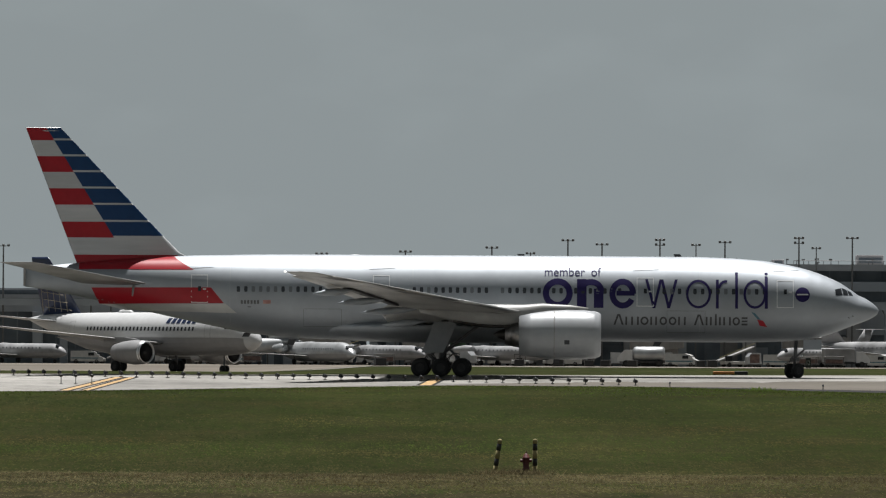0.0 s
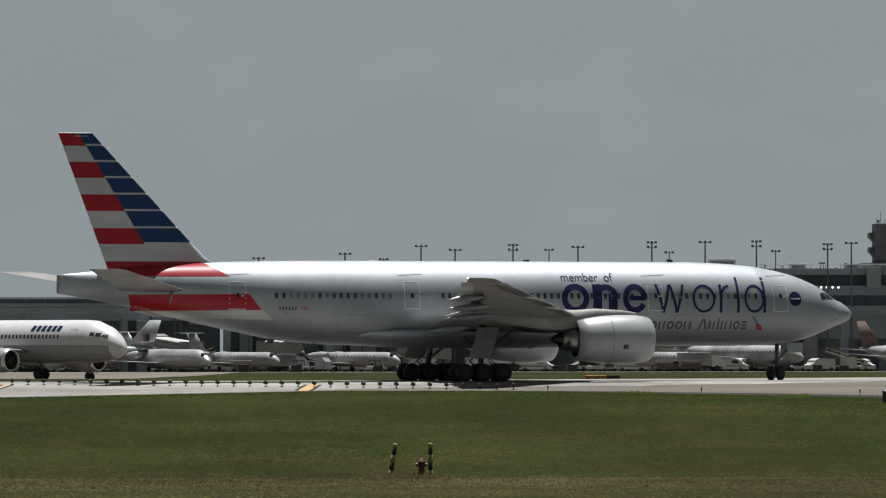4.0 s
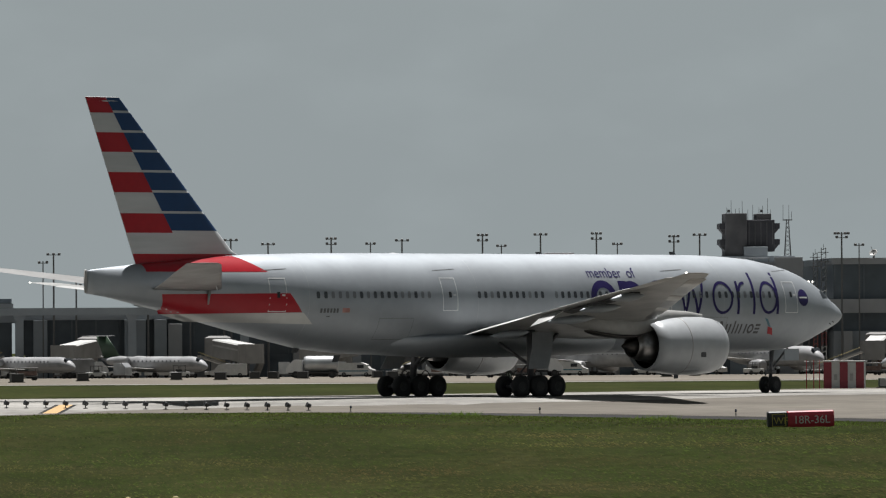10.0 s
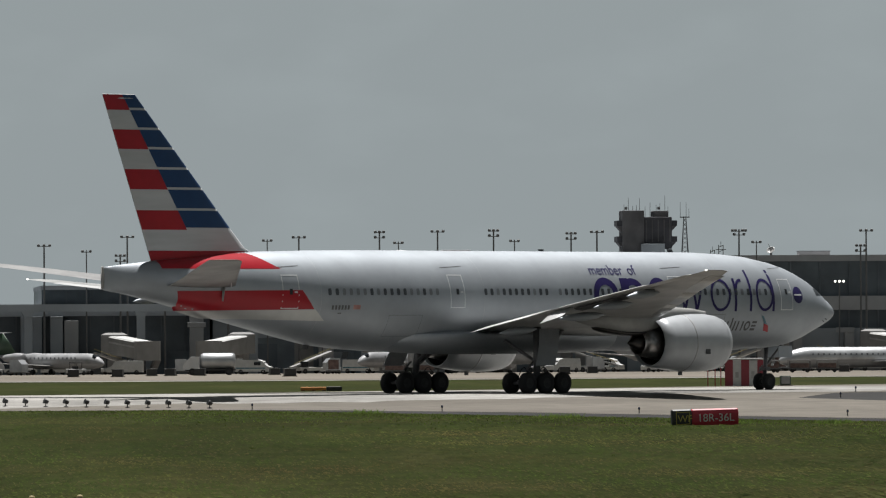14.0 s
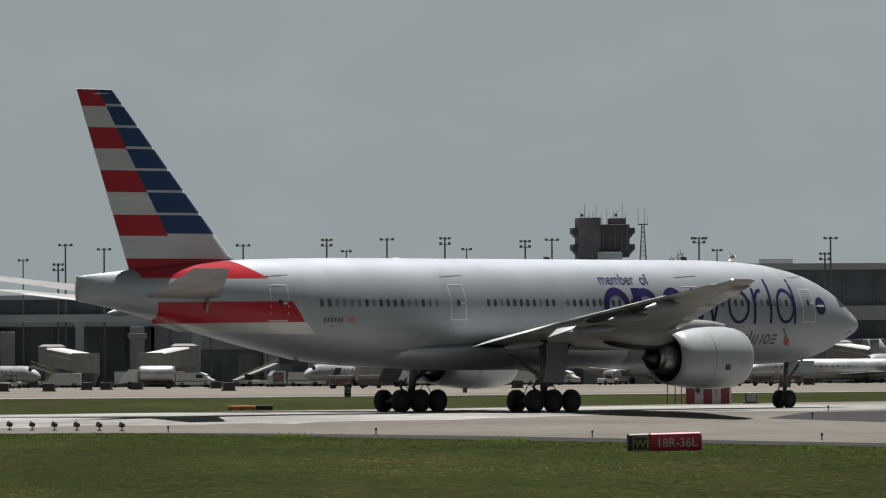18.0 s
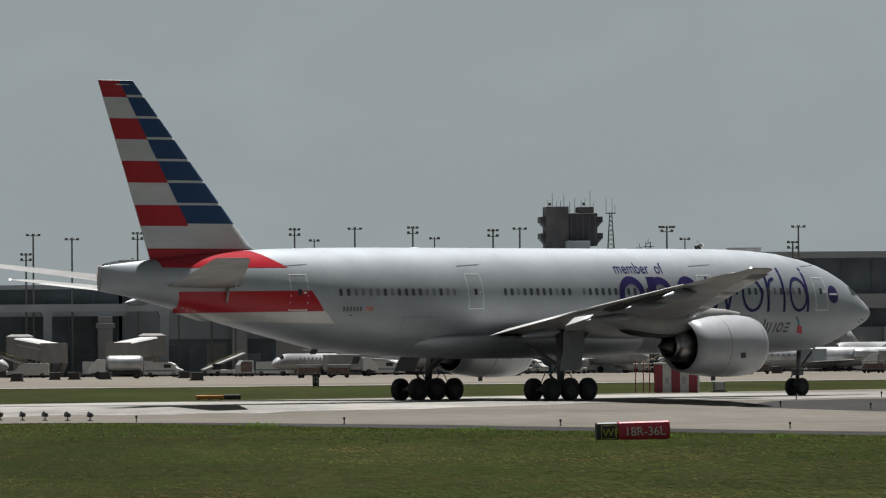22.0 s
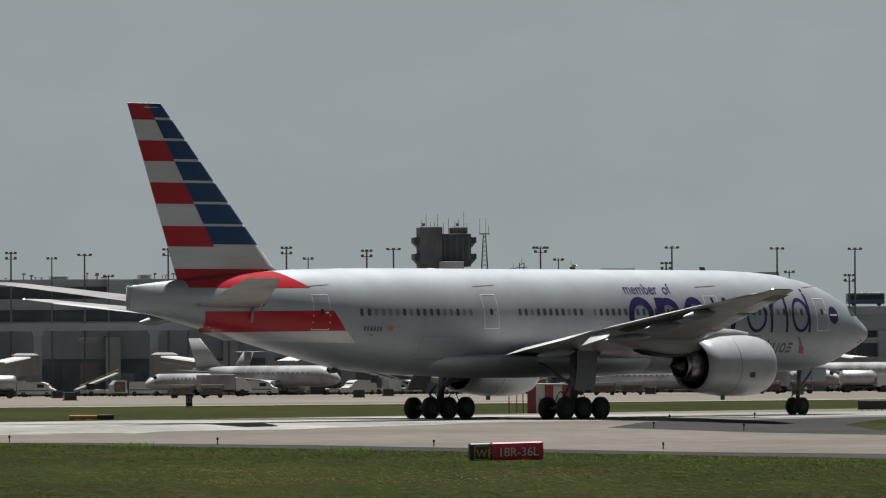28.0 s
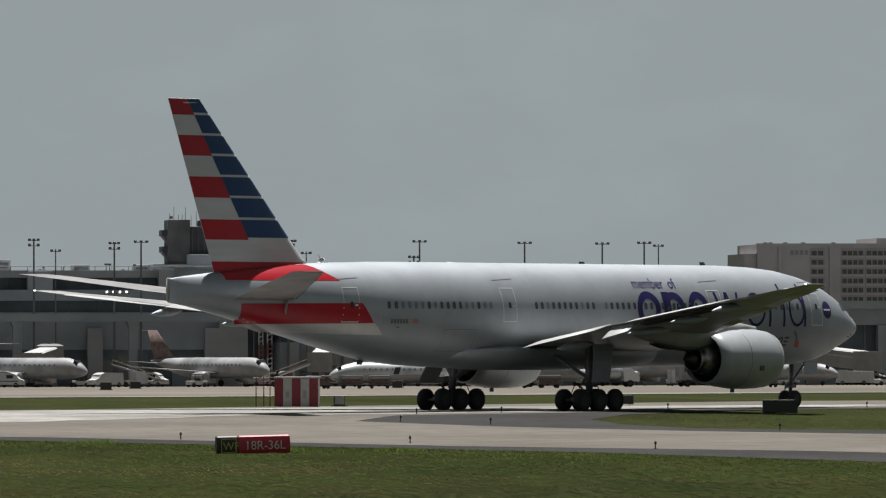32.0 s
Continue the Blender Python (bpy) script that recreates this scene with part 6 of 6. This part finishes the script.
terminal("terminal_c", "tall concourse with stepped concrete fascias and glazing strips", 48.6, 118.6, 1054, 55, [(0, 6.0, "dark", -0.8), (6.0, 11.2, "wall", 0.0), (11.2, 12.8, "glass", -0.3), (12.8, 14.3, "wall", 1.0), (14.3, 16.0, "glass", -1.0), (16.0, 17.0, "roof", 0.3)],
         piers(63.7, 115, 16.3, 2.1, 9.0) + [(64, 67.5, 14.2, 16.9, "wall"), (88, 91.5, 14.2, 16.9, "wall"), (106.2, 108.4, 13.9, 17.2, "pale"), (114.6, 118.6, 0, 17.7, "pale")], 4.1)
terminal("terminal_link", "low link building between two terminals", 119.0, 122.3, 1058, 30, [(0, 4.0, "dark", -0.5), (4.0, 9.0, "glass", -0.3), (9.0, 11.6, "wall", 0.1)], [], 2.4)
terminal("terminal_d", "flat-roofed terminal with a tall dark curtain wall", 122.8, 157.0, 1050, 50, [(0, 3.0, "dark", -0.8), (3.0, 7.0, "wall", 0.0), (7.0, 9.6, "glass", -0.6), (9.6, 11.6, "pale", 1.0), (11.6, 16.6, "glass", 0.0), (16.6, 17.5, "roof", 0.3)],
         piers(124, 156, 7.5, 1.3, 7.0, "pale"), 4.2)
terminal("terminal_e", "terminal frontage under a broad elevated roadway", 157.7, 300, 1056, 40, [(0, 4.0, "dark", -0.6), (4.0, 9.3, "glass", -0.3), (9.3, 11.6, "wall", 1.2), (11.6, 12.7, "wall", 2.6)],
         piers(160, 298, 12, 1.5, 9.3, "wall"), 4.0)
# the guideway before the terminals and the two-car train that runs along it
g = thing("guideway", "raised concrete guideway on square piers before the terminals", "guideway", pose(0, 1046.5, FLOOR))
part("deck", box(-140, 118, -1.6, 1.6, 9.9, 10.35, 0.0), TERMINAL, g)
for y in (-1.6, 1.4):
    part("parapet", box(-140, 118, y, y + 0.2, 10.352, 10.95, 0.0), TERMINAL, g)
for x in range(-138, 118, 16):
    part("pier", box(x - 0.6, x + 0.6, -0.6, 0.6, 0, 9.896, 0.04), TERMINAL, g)
    part("pier_head", loft([[(x + sx * w, sy * 1.3, z) for sx, sy in ((-1, -1), (1, -1), (1, 1), (-1, 1))] for z, w in ((9.2, 0.62), (9.896, 0.95))]), TERMINAL, g)
train = thing("shuttle_train", "dark blue two-car shuttle train on the guideway", "train", pose(105.9, 1046.5, FLOOR + 10.36))
for x in (-3.7, 3.7):
    car = part("car", loft([[(x + dx, sy * w, z) for sy, z in ((-1, z0), (1, z0), (1, z1), (0.85, z1 + 0.14), (-0.85, z1 + 0.14), (-1, z1))] for dx, w, z0, z1 in ((-3.45, 0.95, 0.35, 1.65), (-3.2, 1.1, 0.3, 1.9), (3.2, 1.1, 0.3, 1.9), (3.45, 0.95, 0.35, 1.65))]), BUS_BLUE, train)
    for k in range(4):
        part("window", box(x - 2.9 + 1.5 * k, x - 1.65 + 1.5 * k, -1.125, -1.102, 1.0, 1.65, 0.01), GLASS_DARK, car)
    part("roof_unit", box(x - 1.4, x + 1.4, -0.6, 0.6, 2.03, 2.15, 0.03), POLE, car)
    for dx in (-2.3, 2.3):
        part("bogie", box(x + dx - 0.7, x + dx + 0.7, -0.8, 0.8, 0.0, 0.32, 0.04), RUBBER, car)
part("coupler", box(-0.26, 0.26, -0.2, 0.2, 0.5, 0.8), BLACK, train)
# small details on the frontage: lamps over the doors and pale signs
for x, z in ((1.5, 8.3), (46, 7.6), (61, 8.2), (104, 8.0), (139, 6.4), (170, 7.6)):
    s = thing("wall_panel", "pale sign panel on the terminal front", "sign", pose(x, 1048.2, FLOOR + z), "frontage sign panels")
    part("face", box(-1.3, 1.3, -0.1, 0.1, 0, 0.7, 0.03), TERMINAL_PALE, s)
    part("bracket", box(-0.1, 0.1, 0.1, 2.2, 0.2, 0.5), POLE, s)
for x0, z in ((118.7, 14.1), (137.9, 13.7)):
    y0, g0 = 1046.0, ground_z(1046.0)
    s = thing("floodlight_pole", "slim pole with a row of lit floodlights", "floodlight", pose(x0, y0, g0), "lit floodlight poles")
    h = FLOOR + z - g0
    part("pole", tube((0, 0, 0), (0, 0, h), 0.11, 0.08, 8), POLE, s)
    part("rail", box(-0.75, 0.75, -0.06, 0.06, h - 0.15, h - 0.03), POLE, s)
    for k in range(3):
        part("lamp", revolve([(-0.02, 0.05), (0.0, 0.17), (0.15, 0.15), (0.25, 0.08)], 12, "y", (-0.6 + 0.6 * k, -0.1, h)), LAMP_WHITE, s, "lit round lamp", True)
for x0, z in ((99.8, 14.0),):
    s = thing("floodlight_row", "row of four lit floodlights on a bracket", "floodlight", pose(x0, 1047.0, FLOOR + z), "lit floodlight rows")
    part("rail", box(-1.8, 1.8, 0, 0.15, -0.3, -0.15), POLE, s)
    part("arm", box(-0.1, 0.1, 0.15, 6.0, -0.3, -0.1), POLE, s)
    for k in range(4):
        part("lamp", revolve([(-0.02, 0.05), (0.0, 0.16), (0.15, 0.14), (0.25, 0.08)], 12, "y", (-1.35 + 0.9 * k, -0.3, 0)), LAMP_WHITE, s, "lit round lamp", True)

# roof plant and aerials
RT = FLOOR + 0.03 + 17.0
for x, w, h in ((84.5, 4.2, 1.6), (96.5, 2.5, 0.9), (70, 1.8, 0.8), (58, 2.6, 0.6), (105, 2.2, 0.9)):
    s = thing("roof_plant", "tan roof plant housing on the terminal", "roof plant", pose(x, 1066, RT), "roof plant housings")
    part("housing", box(-w / 2, w / 2, -1.5, 1.5, 0, h, 0.05), HOTEL, s)
    part("louvre", box(-w / 2 + 0.3, w / 2 - 0.3, -1.56, -1.502, h * 0.25, h * 0.75), TERMINAL_SHADE, s)
rng = random.Random(5)
for k in range(46):
    x = rng.uniform(70, 114) if k < 34 else rng.uniform(50, 70)
    s = thing("roof_aerial", "small aerial or vent pipe on the roof", "aerial", pose(x, 1060 + rng.uniform(0, 12), RT), "roof aerials and vents")
    h = rng.uniform(0.3, 1.1)
    part("mast", tube((0, 0, 0), (0, 0, h), 0.07, 0.05, 6), POLE, s)
    part("head", box(-rng.uniform(0.1, 0.35), rng.uniform(0.1, 0.35), -0.1, 0.1, h * 0.75, h), POLE, s)
for a, b, zz in ((72, 114.3, 0.62),):
    s = thing("roof_rail", "thin roof-edge guard rail", "railing", pose(0, 1058, RT))
    part("rail", tube((a, 0, zz), (b, 0, zz), 0.05, 0.05, 6), POLE, s)
    for k in range(19):
        part("post", tube((a + (b - a) * k / 18, 0, 0), (a + (b - a) * k / 18, 0, zz), 0.04, 0.04, 6), POLE, s)


def tower():
    t = thing("control_tower", "old concrete control tower with a dark glazed cab and balconies", "control tower", pose(111.9, 1062, RT) @ Matrix.Diagonal((0.9, 1, 1, 1)))
    part("podium", box(-6.5, 7.0, -3, 8, 0, 0.95, 0.05), TERMINAL, t, "pale podium block")
    part("shaft", box(-4.1, -0.6, -2.2, 3, 0.95, 7.15, 0.08), TOWER, t, "blank concrete stair shaft")
    part("cab", box(-0.6, 3.9, -2.0, 3.2, 1.6, 6.2, 0.1), CAB, t, "dark glazed cab")
    part("cab_roof", box(1.0, 3.4, -1.6, 2.6, 6.2, 7.1, 0.1), TOWER, t)
    part("penthouse", box(-1.2, 2.6, -3.2, -2.3, 0.95, 2.3, 0.05), TERMINAL, t, "pale lift housing")
    for z in (2.4, 4.7):
        for s in (-1, 1):
            x = -4.1 if s < 0 else 3.9
            part("balcony", loft([[(x + s * d, y, z + k) for y, k in ((-1.8, 0.2), (2.5, 0.2), (2.5, 1.0), (-1.8, 1.0))] for d in (-0.1, 0.85)]), CAB, t, "jutting balcony")
            part("bracket", loft([[(x + s * d, y, z + 0.2 - k) for y in (-1.2, 1.8) for k in ((0, q) if y < 0 else (q, 0))] for d, q in ((0, 0.8), (0.7, 0.1))]), TOWER, t)
    for k in range(5):
        part("mullion", box(-0.3 + k * 0.95, -0.15 + k * 0.95, -2.06, -2.002, 2.6, 5.8), TOWER, t)
    for x, h in ((-3.6, 0.9), (-2.9, 1.9), (-2.2, 0.7), (-1.1, 1.8), (0.6, 1.2), (1.6, 0.9), (2.2, 1.1), (3.0, 2.2), (3.5, 0.6), (-1.6, 0.8), (-0.2, 0.6)):
        part("aerial", tube((x, 0, 6.2 if x > -0.6 else 7.1), (x, 0, 7.15 + h), 0.045, 0.03, 6), POLE, t)
    for x in (-3.3, 2.0):
        part("aerial_head", box(x - 0.2, x + 0.2, -0.2, 0.2, 7.3, 7.7), POLE, t)
    # lattice mast
    m = thing("lattice_mast", "slim lattice radio mast beside the tower", "radio mast", pose(117.5, 1062, RT))
    for a in range(4):
        dx, dy = (0.5 if a in (0, 1) else -0.5), (0.5 if a in (0, 2) else -0.5)
        part("leg", tube((dx, dy, 0), (dx * 0.3, dy * 0.3, 6.3), 0.055, 0.04, 6), POLE, m)
    for k in range(9):
        z, w = 0.65 * k + 0.3, 0.5 - 0.35 * (0.65 * k + 0.3) / 6.3
        part("brace", tube((-w, -w, z), (w, -w, z + 0.55), 0.04, 0.04, 5), POLE, m)
        part("brace", tube((w, w, z), (-w, w, z + 0.55), 0.04, 0.04, 5), POLE, m)
    part("crossarm", box(-0.7, 0.7, -0.08, 0.08, 6.1, 6.25), POLE, m)
    for x in (-0.65, 0.2, 0.6):
        part("whip", tube((x, 0, 6.2), (x, 0, 8.4 if x <= 0.3 else 7.4), 0.035, 0.025, 5), POLE, m)


tower()
# dishes and stacks right of the tower
RD = FLOOR + 0.03 + 17.5
d = thing("satellite_dish", "large pale satellite dish on the terminal roof", "satellite dish", pose(130.3, 1064, RD))
part("stand", tube((0, 0, 0), (0, 0, 0.8), 0.18, 0.12, 8), POLE, d)
dish = revolve([(0, 0.05), (0.08, 0.4), (0.3, 0.85), (0.42, 1.0), (0.36, 0.98), (0.2, 0.75), (0.04, 0.3)], 24, "z")
dish.transform(Matrix.Translation((0, 0, 0.75)) @ Matrix.Scale(0.62, 4) @ Euler((radians(40), radians(-30), 0)).to_matrix().to_4x4())
part("bowl", dish, WING_GREY, d, smooth=True)
part("feed", tube((0, 0, 0.9), (-0.5, -0.7, 1.8), 0.04, 0.04, 6), POLE, d)
s = thing("roof_plant", "tan roof plant housing on the terminal", "roof plant", pose(136.5, 1064, RD), "roof plant housings")
part("housing", box(-2.2, 2.2, -1.5, 1.5, 0, 0.65, 0.05), HOTEL, s)
part("cap", box(-2.3, 2.3, -1.6, 1.6, 0.65, 0.75), TERMINAL_PALE, s)
# red and white lattice masts on the apron edge
def striped_mast(x, top, w):
    y = 1040.0
    base = ground_z(y)
    h = top - base
    m = thing("striped_mast", "slender red and white lattice mast", "radio mast", pose(x, y, base), "striped lattice masts")
    n = 9
    for k in range(n):
        paint = WORN_MAST_RED if k % 2 == 0 else HUT_WHITE
        z0, z1 = h * k / n, h * (k + 1) / n
        if k > n - 4:
            paint = POLE
        for q in (-w, w):
            part("leg", tube((q, 0, z0), (q, 0, z1), 0.06, 0.06, 6), paint, m)
        for i in range(3):
            z = z0 + (z1 - z0) * (i + 0.5) / 3
            part("rung", tube((-w, 0, z), (w, 0, z + 0.3), 0.045, 0.045, 5), paint, m)
    for z in (h - 0.7, h - 2.0):
        part("crossbar", box(-0.75, 0.75, -0.05, 0.05, z, z + 0.1), POLE, m)
    part("spike", tube((0, 0, h - 0.3), (0, 0, h + 0.5), 0.04, 0.03, 6), POLE, m)


striped_mast(119.0, 15.6, 0.28)
striped_mast(120.2, 16.3, 0.32)


# ---------------------------------------------------------------- lamp masts
def light_mast(x, top, style, y=1046.0):
    base = ground_z(y)
    p = thing("light_mast", {"t": "tall dark lamp mast with a crossbar of floodlights", "two": "tall dark lamp mast with two tiers of floodlights", "small": "slim lamp mast with a small ring of lamps", "big": "stout lamp mast with a crowded lamp crown"}[style], "light mast", pose(x, y, base), "apron light masts")
    h = top - base
    part("pole", tube((0, 0, 0), (0, 0, h), 0.17 if style != "small" else 0.12, 0.11 if style != "small" else 0.08, 8), POLE, p)
    tiers = {"t": [(h - 0.25, (-0.8, 0.0, 0.8))], "two": [(h - 0.2, (-0.6, 0.6, 0.0)), (h - 0.95, (-0.6, 0.6))], "small": [(h - 0.2, (-0.55, 0.55))], "big": [(h - 0.2, (-0.95, -0.5, 0.5, 0.95)), (h - 0.75, (-0.7, 0.7))]}[style]
    for z, xs in tiers:
        part("crossbar", box(min(xs), max(xs), -0.06, 0.06, z - 0.12, z - 0.02), POLE, p)
        for q in xs:
            bm = bmesh.new()
            bm_box(bm, q - 0.2, q + 0.2, -0.28, 0.2, z - 0.16, z + 0.24, 0.12)
            part("floodlight", bm, POLE, p)


for x, top, st in ((-51.4, 16.8, "t"), (-37.8, 14.8, "two"), (-34.7, 14.6, "small"), (-10.4, 15.0, "two"), (-5.8, 12.3, "two"), (-1.1, 11.8, "t"), (-2.1, 15.8, "t"), (9.4, 15.0, "small"), (10.9, 16.2, "t"), (14.1, 12.5, "two"),
                   (24.3, 16.9, "t"), (30.3, 16.0, "small"), (36.1, 18.1, "t"), (35.1, 15.4, "two"), (41.4, 17.5, "t"), (50.4, 18.2, "two"), (56.0, 17.45, "small"), (60.5, 17.95, "t"), (63.8, 15.0, "small"), (72.0, 18.6, "two"), (74.7, 17.05, "small"),
                   (80.3, 18.7, "t"), (88.3, 18.75, "two"), (91.3, 17.25, "small"), (99.4, 18.3, "two"), (103.1, 18.55, "t"), (123.5, 18.6, "big"), (126.0, 16.95, "small"), (141.8, 18.6, "t"), (141.0, 16.4, "two"), (156.5, 18.4, "t"), (158.2, 15.1, "small"),
                   (167.4, 18.3, "t"), (166.6, 14.6, "two"), (173.3, 18.4, "t"), (175.3, 17.95, "small"), (177.5, 14.3, "two"), (179.0, 14.6, "small"), (180.2, 14.4, "small"), (182.8, 14.2, "two"), (184.0, 14.4, "small")):
    light_mast(x, top, st)


# ---------------------------------------------------------------- hotel and the bus on the elevated road
def hotel():
    base = ground_z(1150)
    h = thing("hotel", "broad tan concrete hotel with rows of recessed dark windows", "hotel", pose(206.3, 1150, base))
    zt = 19.35 - base
    body = part("wall", box(1.9, 60, 0.5, 18, 0, zt), HOTEL, h)
    part("wing_wall", box(0, 1.85, 1.2, 16, 0, 17.9 - base), HOTEL, h)
    part("penthouse", box(20.5, 60, 0.7, 17, zt, zt + 0.95), HOTEL, h)
    part("parapet", box(1.7, 60.2, 0.3, 0.48, zt - 0.25, zt + 0.15), HOTEL, h)
    groups = [(10.2, 12.2), (15.0, 18.4), (18.8, 22.4), (25.0, 28.0), (28.4, 32.0), (34.6, 38.0), (38.4, 42), (45, 48.4), (48.8, 52)]
    for a, b in groups:
        # flat panel on the wall; the bay's shade is put into its darker concrete
        part("bay_shade", box(a - 0.15, b + 0.15, 0.44, 0.497, 9.5, zt - 0.55), HOTEL_SHADE, h, "window bay panel with shade in its colour")
        for f in range(7):
            z = zt - 1.0 - 1.42 * f
            if z < 10:
                continue
            n = 4 if b - a > 2.5 else 2
            part("spandrel", box(a - 0.1, b + 0.1, 0.34, 0.436, z - 1.1, z - 0.75), HOTEL, h)
            for k in range(n):
                w = (b - a) / n
                part("window", box(a + k * w + 0.1, a + (k + 1) * w - 0.1, 0.38, 0.432, z - 0.68, z), HOTEL_GLASS, h)
    for x in (5.4, 13.3, 24.2, 33.6):
        part("buttress", box(x - 0.25, x + 0.25, 0.1, 0.49, 0, zt - 0.3), HOTEL, h)
    for k in range(4):
        part("word_bar", box(7.0 + 0.75 * k, 7.5 + 0.75 * k, 0.42, 0.49, zt - 1.6, zt - 0.9), TERMINAL_PALE, h)
    for x in (3.4, 4.2, 6.5, 9.3, 14, 25):
        part("roof_vent", box(x, x + 0.5, 3, 4, zt, zt + 0.35), POLE, h)


hotel()
b = thing("bus", "blue and white shuttle bus on the elevated roadway", "bus", pose(170.2, 1054.6, FLOOR + 0.03 + 12.72))
part("body", box(-2.6, 2.6, -1.1, 1.1, 0.3, 1.75, 0.12), BUS_BLUE, b)
part("roof", box(-2.5, 2.5, -1.0, 1.0, 1.75, 1.9, 0.05), WHITE_PAINT, b)
part("window_band", box(-2.3, 2.3, -1.13, -1.104, 0.95, 1.6, 0.01), GLASS_DARK, b)
for x in (-1.8, 1.8):
    w = part("wheel", wheel_mesh(0.32, 0.12), [RUBBER, HUB], b, smooth=True)
    w.location = (x, -0.95, 0.32)


TAXI = [  # seconds, place of the main gear on the ground, heading
    (0, 2.50, 424.15, -1.93),
    (0.5, 3.78, 424.45, 0.62),
    (1, 5.06, 424.75, 3.18),
    (1.5, 6.34, 425.05, 5.73),
    (2, 7.63, 425.37, 8.27),
    (2.5, 8.92, 425.71, 10.81),
    (3, 10.21, 426.08, 13.34),
    (3.5, 11.49, 426.47, 15.84),
    (4, 12.77, 426.88, 18.30),
    (4.5, 14.06, 427.32, 20.72),
    (5, 15.39, 427.79, 23.07),
    (5.5, 16.74, 428.28, 25.34),
    (6, 18.09, 428.78, 27.51),
    (6.5, 19.42, 429.30, 29.55),
    (7, 20.71, 429.83, 31.43),
    (7.5, 21.98, 430.37, 33.14),
    (8, 23.21, 430.91, 34.65),
    (8.5, 24.40, 431.43, 35.93),
    (9, 25.51, 431.94, 36.92),
    (9.5, 26.57, 432.41, 37.61),
    (10, 27.56, 432.87, 38.10),
    (10.5, 28.53, 433.30, 38.41),
    (11, 29.48, 433.72, 38.61),
    (11.5, 30.39, 434.13, 38.75),
    (12, 31.26, 434.53, 38.87),
    (12.5, 32.09, 434.92, 38.96),
    (13, 32.87, 435.29, 39.04),
    (13.5, 33.59, 435.65, 39.09),
    (14, 34.25, 436.00, 39.13),
    (14.5, 34.87, 436.33, 39.14),
    (15, 35.46, 436.65, 39.18),
    (15.5, 36.02, 436.98, 39.25),
    (16, 36.51, 437.30, 39.30),
    (16.5, 36.94, 437.61, 39.35),
    (17, 37.33, 437.93, 39.38),
    (17.5, 37.68, 438.24, 39.39),
    (18, 38.02, 438.54, 39.39),
    (18.5, 38.35, 438.85, 39.38),
    (19, 38.70, 439.15, 39.39),
    (19.5, 39.06, 439.45, 39.41),
    (20, 39.44, 439.76, 39.42),
    (20.5, 39.84, 440.07, 39.42),
    (21, 40.24, 440.38, 39.41),
    (21.5, 40.65, 440.70, 39.42),
    (22, 41.08, 441.04, 39.42),
    (22.5, 41.53, 441.39, 39.44),
    (23, 41.98, 441.76, 39.46),
    (23.5, 42.46, 442.15, 39.47),
    (24, 42.98, 442.57, 39.49),
    (24.5, 43.55, 443.02, 39.51),
    (25, 44.17, 443.51, 39.54),
    (25.5, 44.86, 444.03, 39.56),
    (26, 45.64, 444.60, 39.60),
    (26.5, 46.53, 445.20, 39.64),
    (27, 47.54, 445.84, 39.69),
    (27.5, 48.68, 446.52, 39.76),
    (28, 49.95, 447.24, 39.83),
    (28.5, 51.35, 447.99, 39.92),
    (29, 52.92, 448.78, 40.05),
    (29.5, 54.67, 449.59, 40.19),
    (30, 56.60, 450.40, 40.33),
    (30.5, 58.78, 451.20, 40.45),
    (31, 61.22, 451.98, 40.55),
    (31.5, 63.93, 452.73, 40.63),
    (32, 66.80, 453.46, 40.68),
]

def motions():
    walk(train, [(t, pose(105.9 - 6.9 * t, 1046.5, FLOOR + 10.36)) for t in (0, 8, 16, 24, 32)])
    walk(airliner, [(t, pose(x, y, 0.0, 0, 0, rz)) for t, x, y, rz in TAXI])
    # the wheels roll by the way that the aircraft has gone
    ts, way = [TAXI[0][0]], [0.0]
    for a, b in zip(TAXI, TAXI[1:]):
        ts.append(b[0])
        way.append(way[-1] + math.hypot(b[1] - a[1], b[2] - a[2]))
    # the nose gear steers by the bend of the way
    rows = []
    for k in range(len(TAXI)):
        a, b = TAXI[max(0, k - 1)], TAXI[min(len(TAXI) - 1, k + 1)]
        step = max(0.2, math.hypot(b[1] - a[1], b[2] - a[2]))
        turn = math.atan(25.9 * math.radians(b[3] - a[3]) / step)
        turn = max(-0.9, min(0.9, turn))
        px = 33 - 5.98
        rows.append((TAXI[k][0], pose(px - px * math.cos(turn), -px * math.sin(turn), 0, 0, 0, math.degrees(turn))))
    for leg in STEERED:
        walk(leg, rows)
    for wheel, r, at in ROLLING:
        walk(wheel, [(k / 10, pose(*at, 0, math.degrees(interp(k / 10, ts, way) / r), 0)) for k in range(0, 321, 1)])


motions()
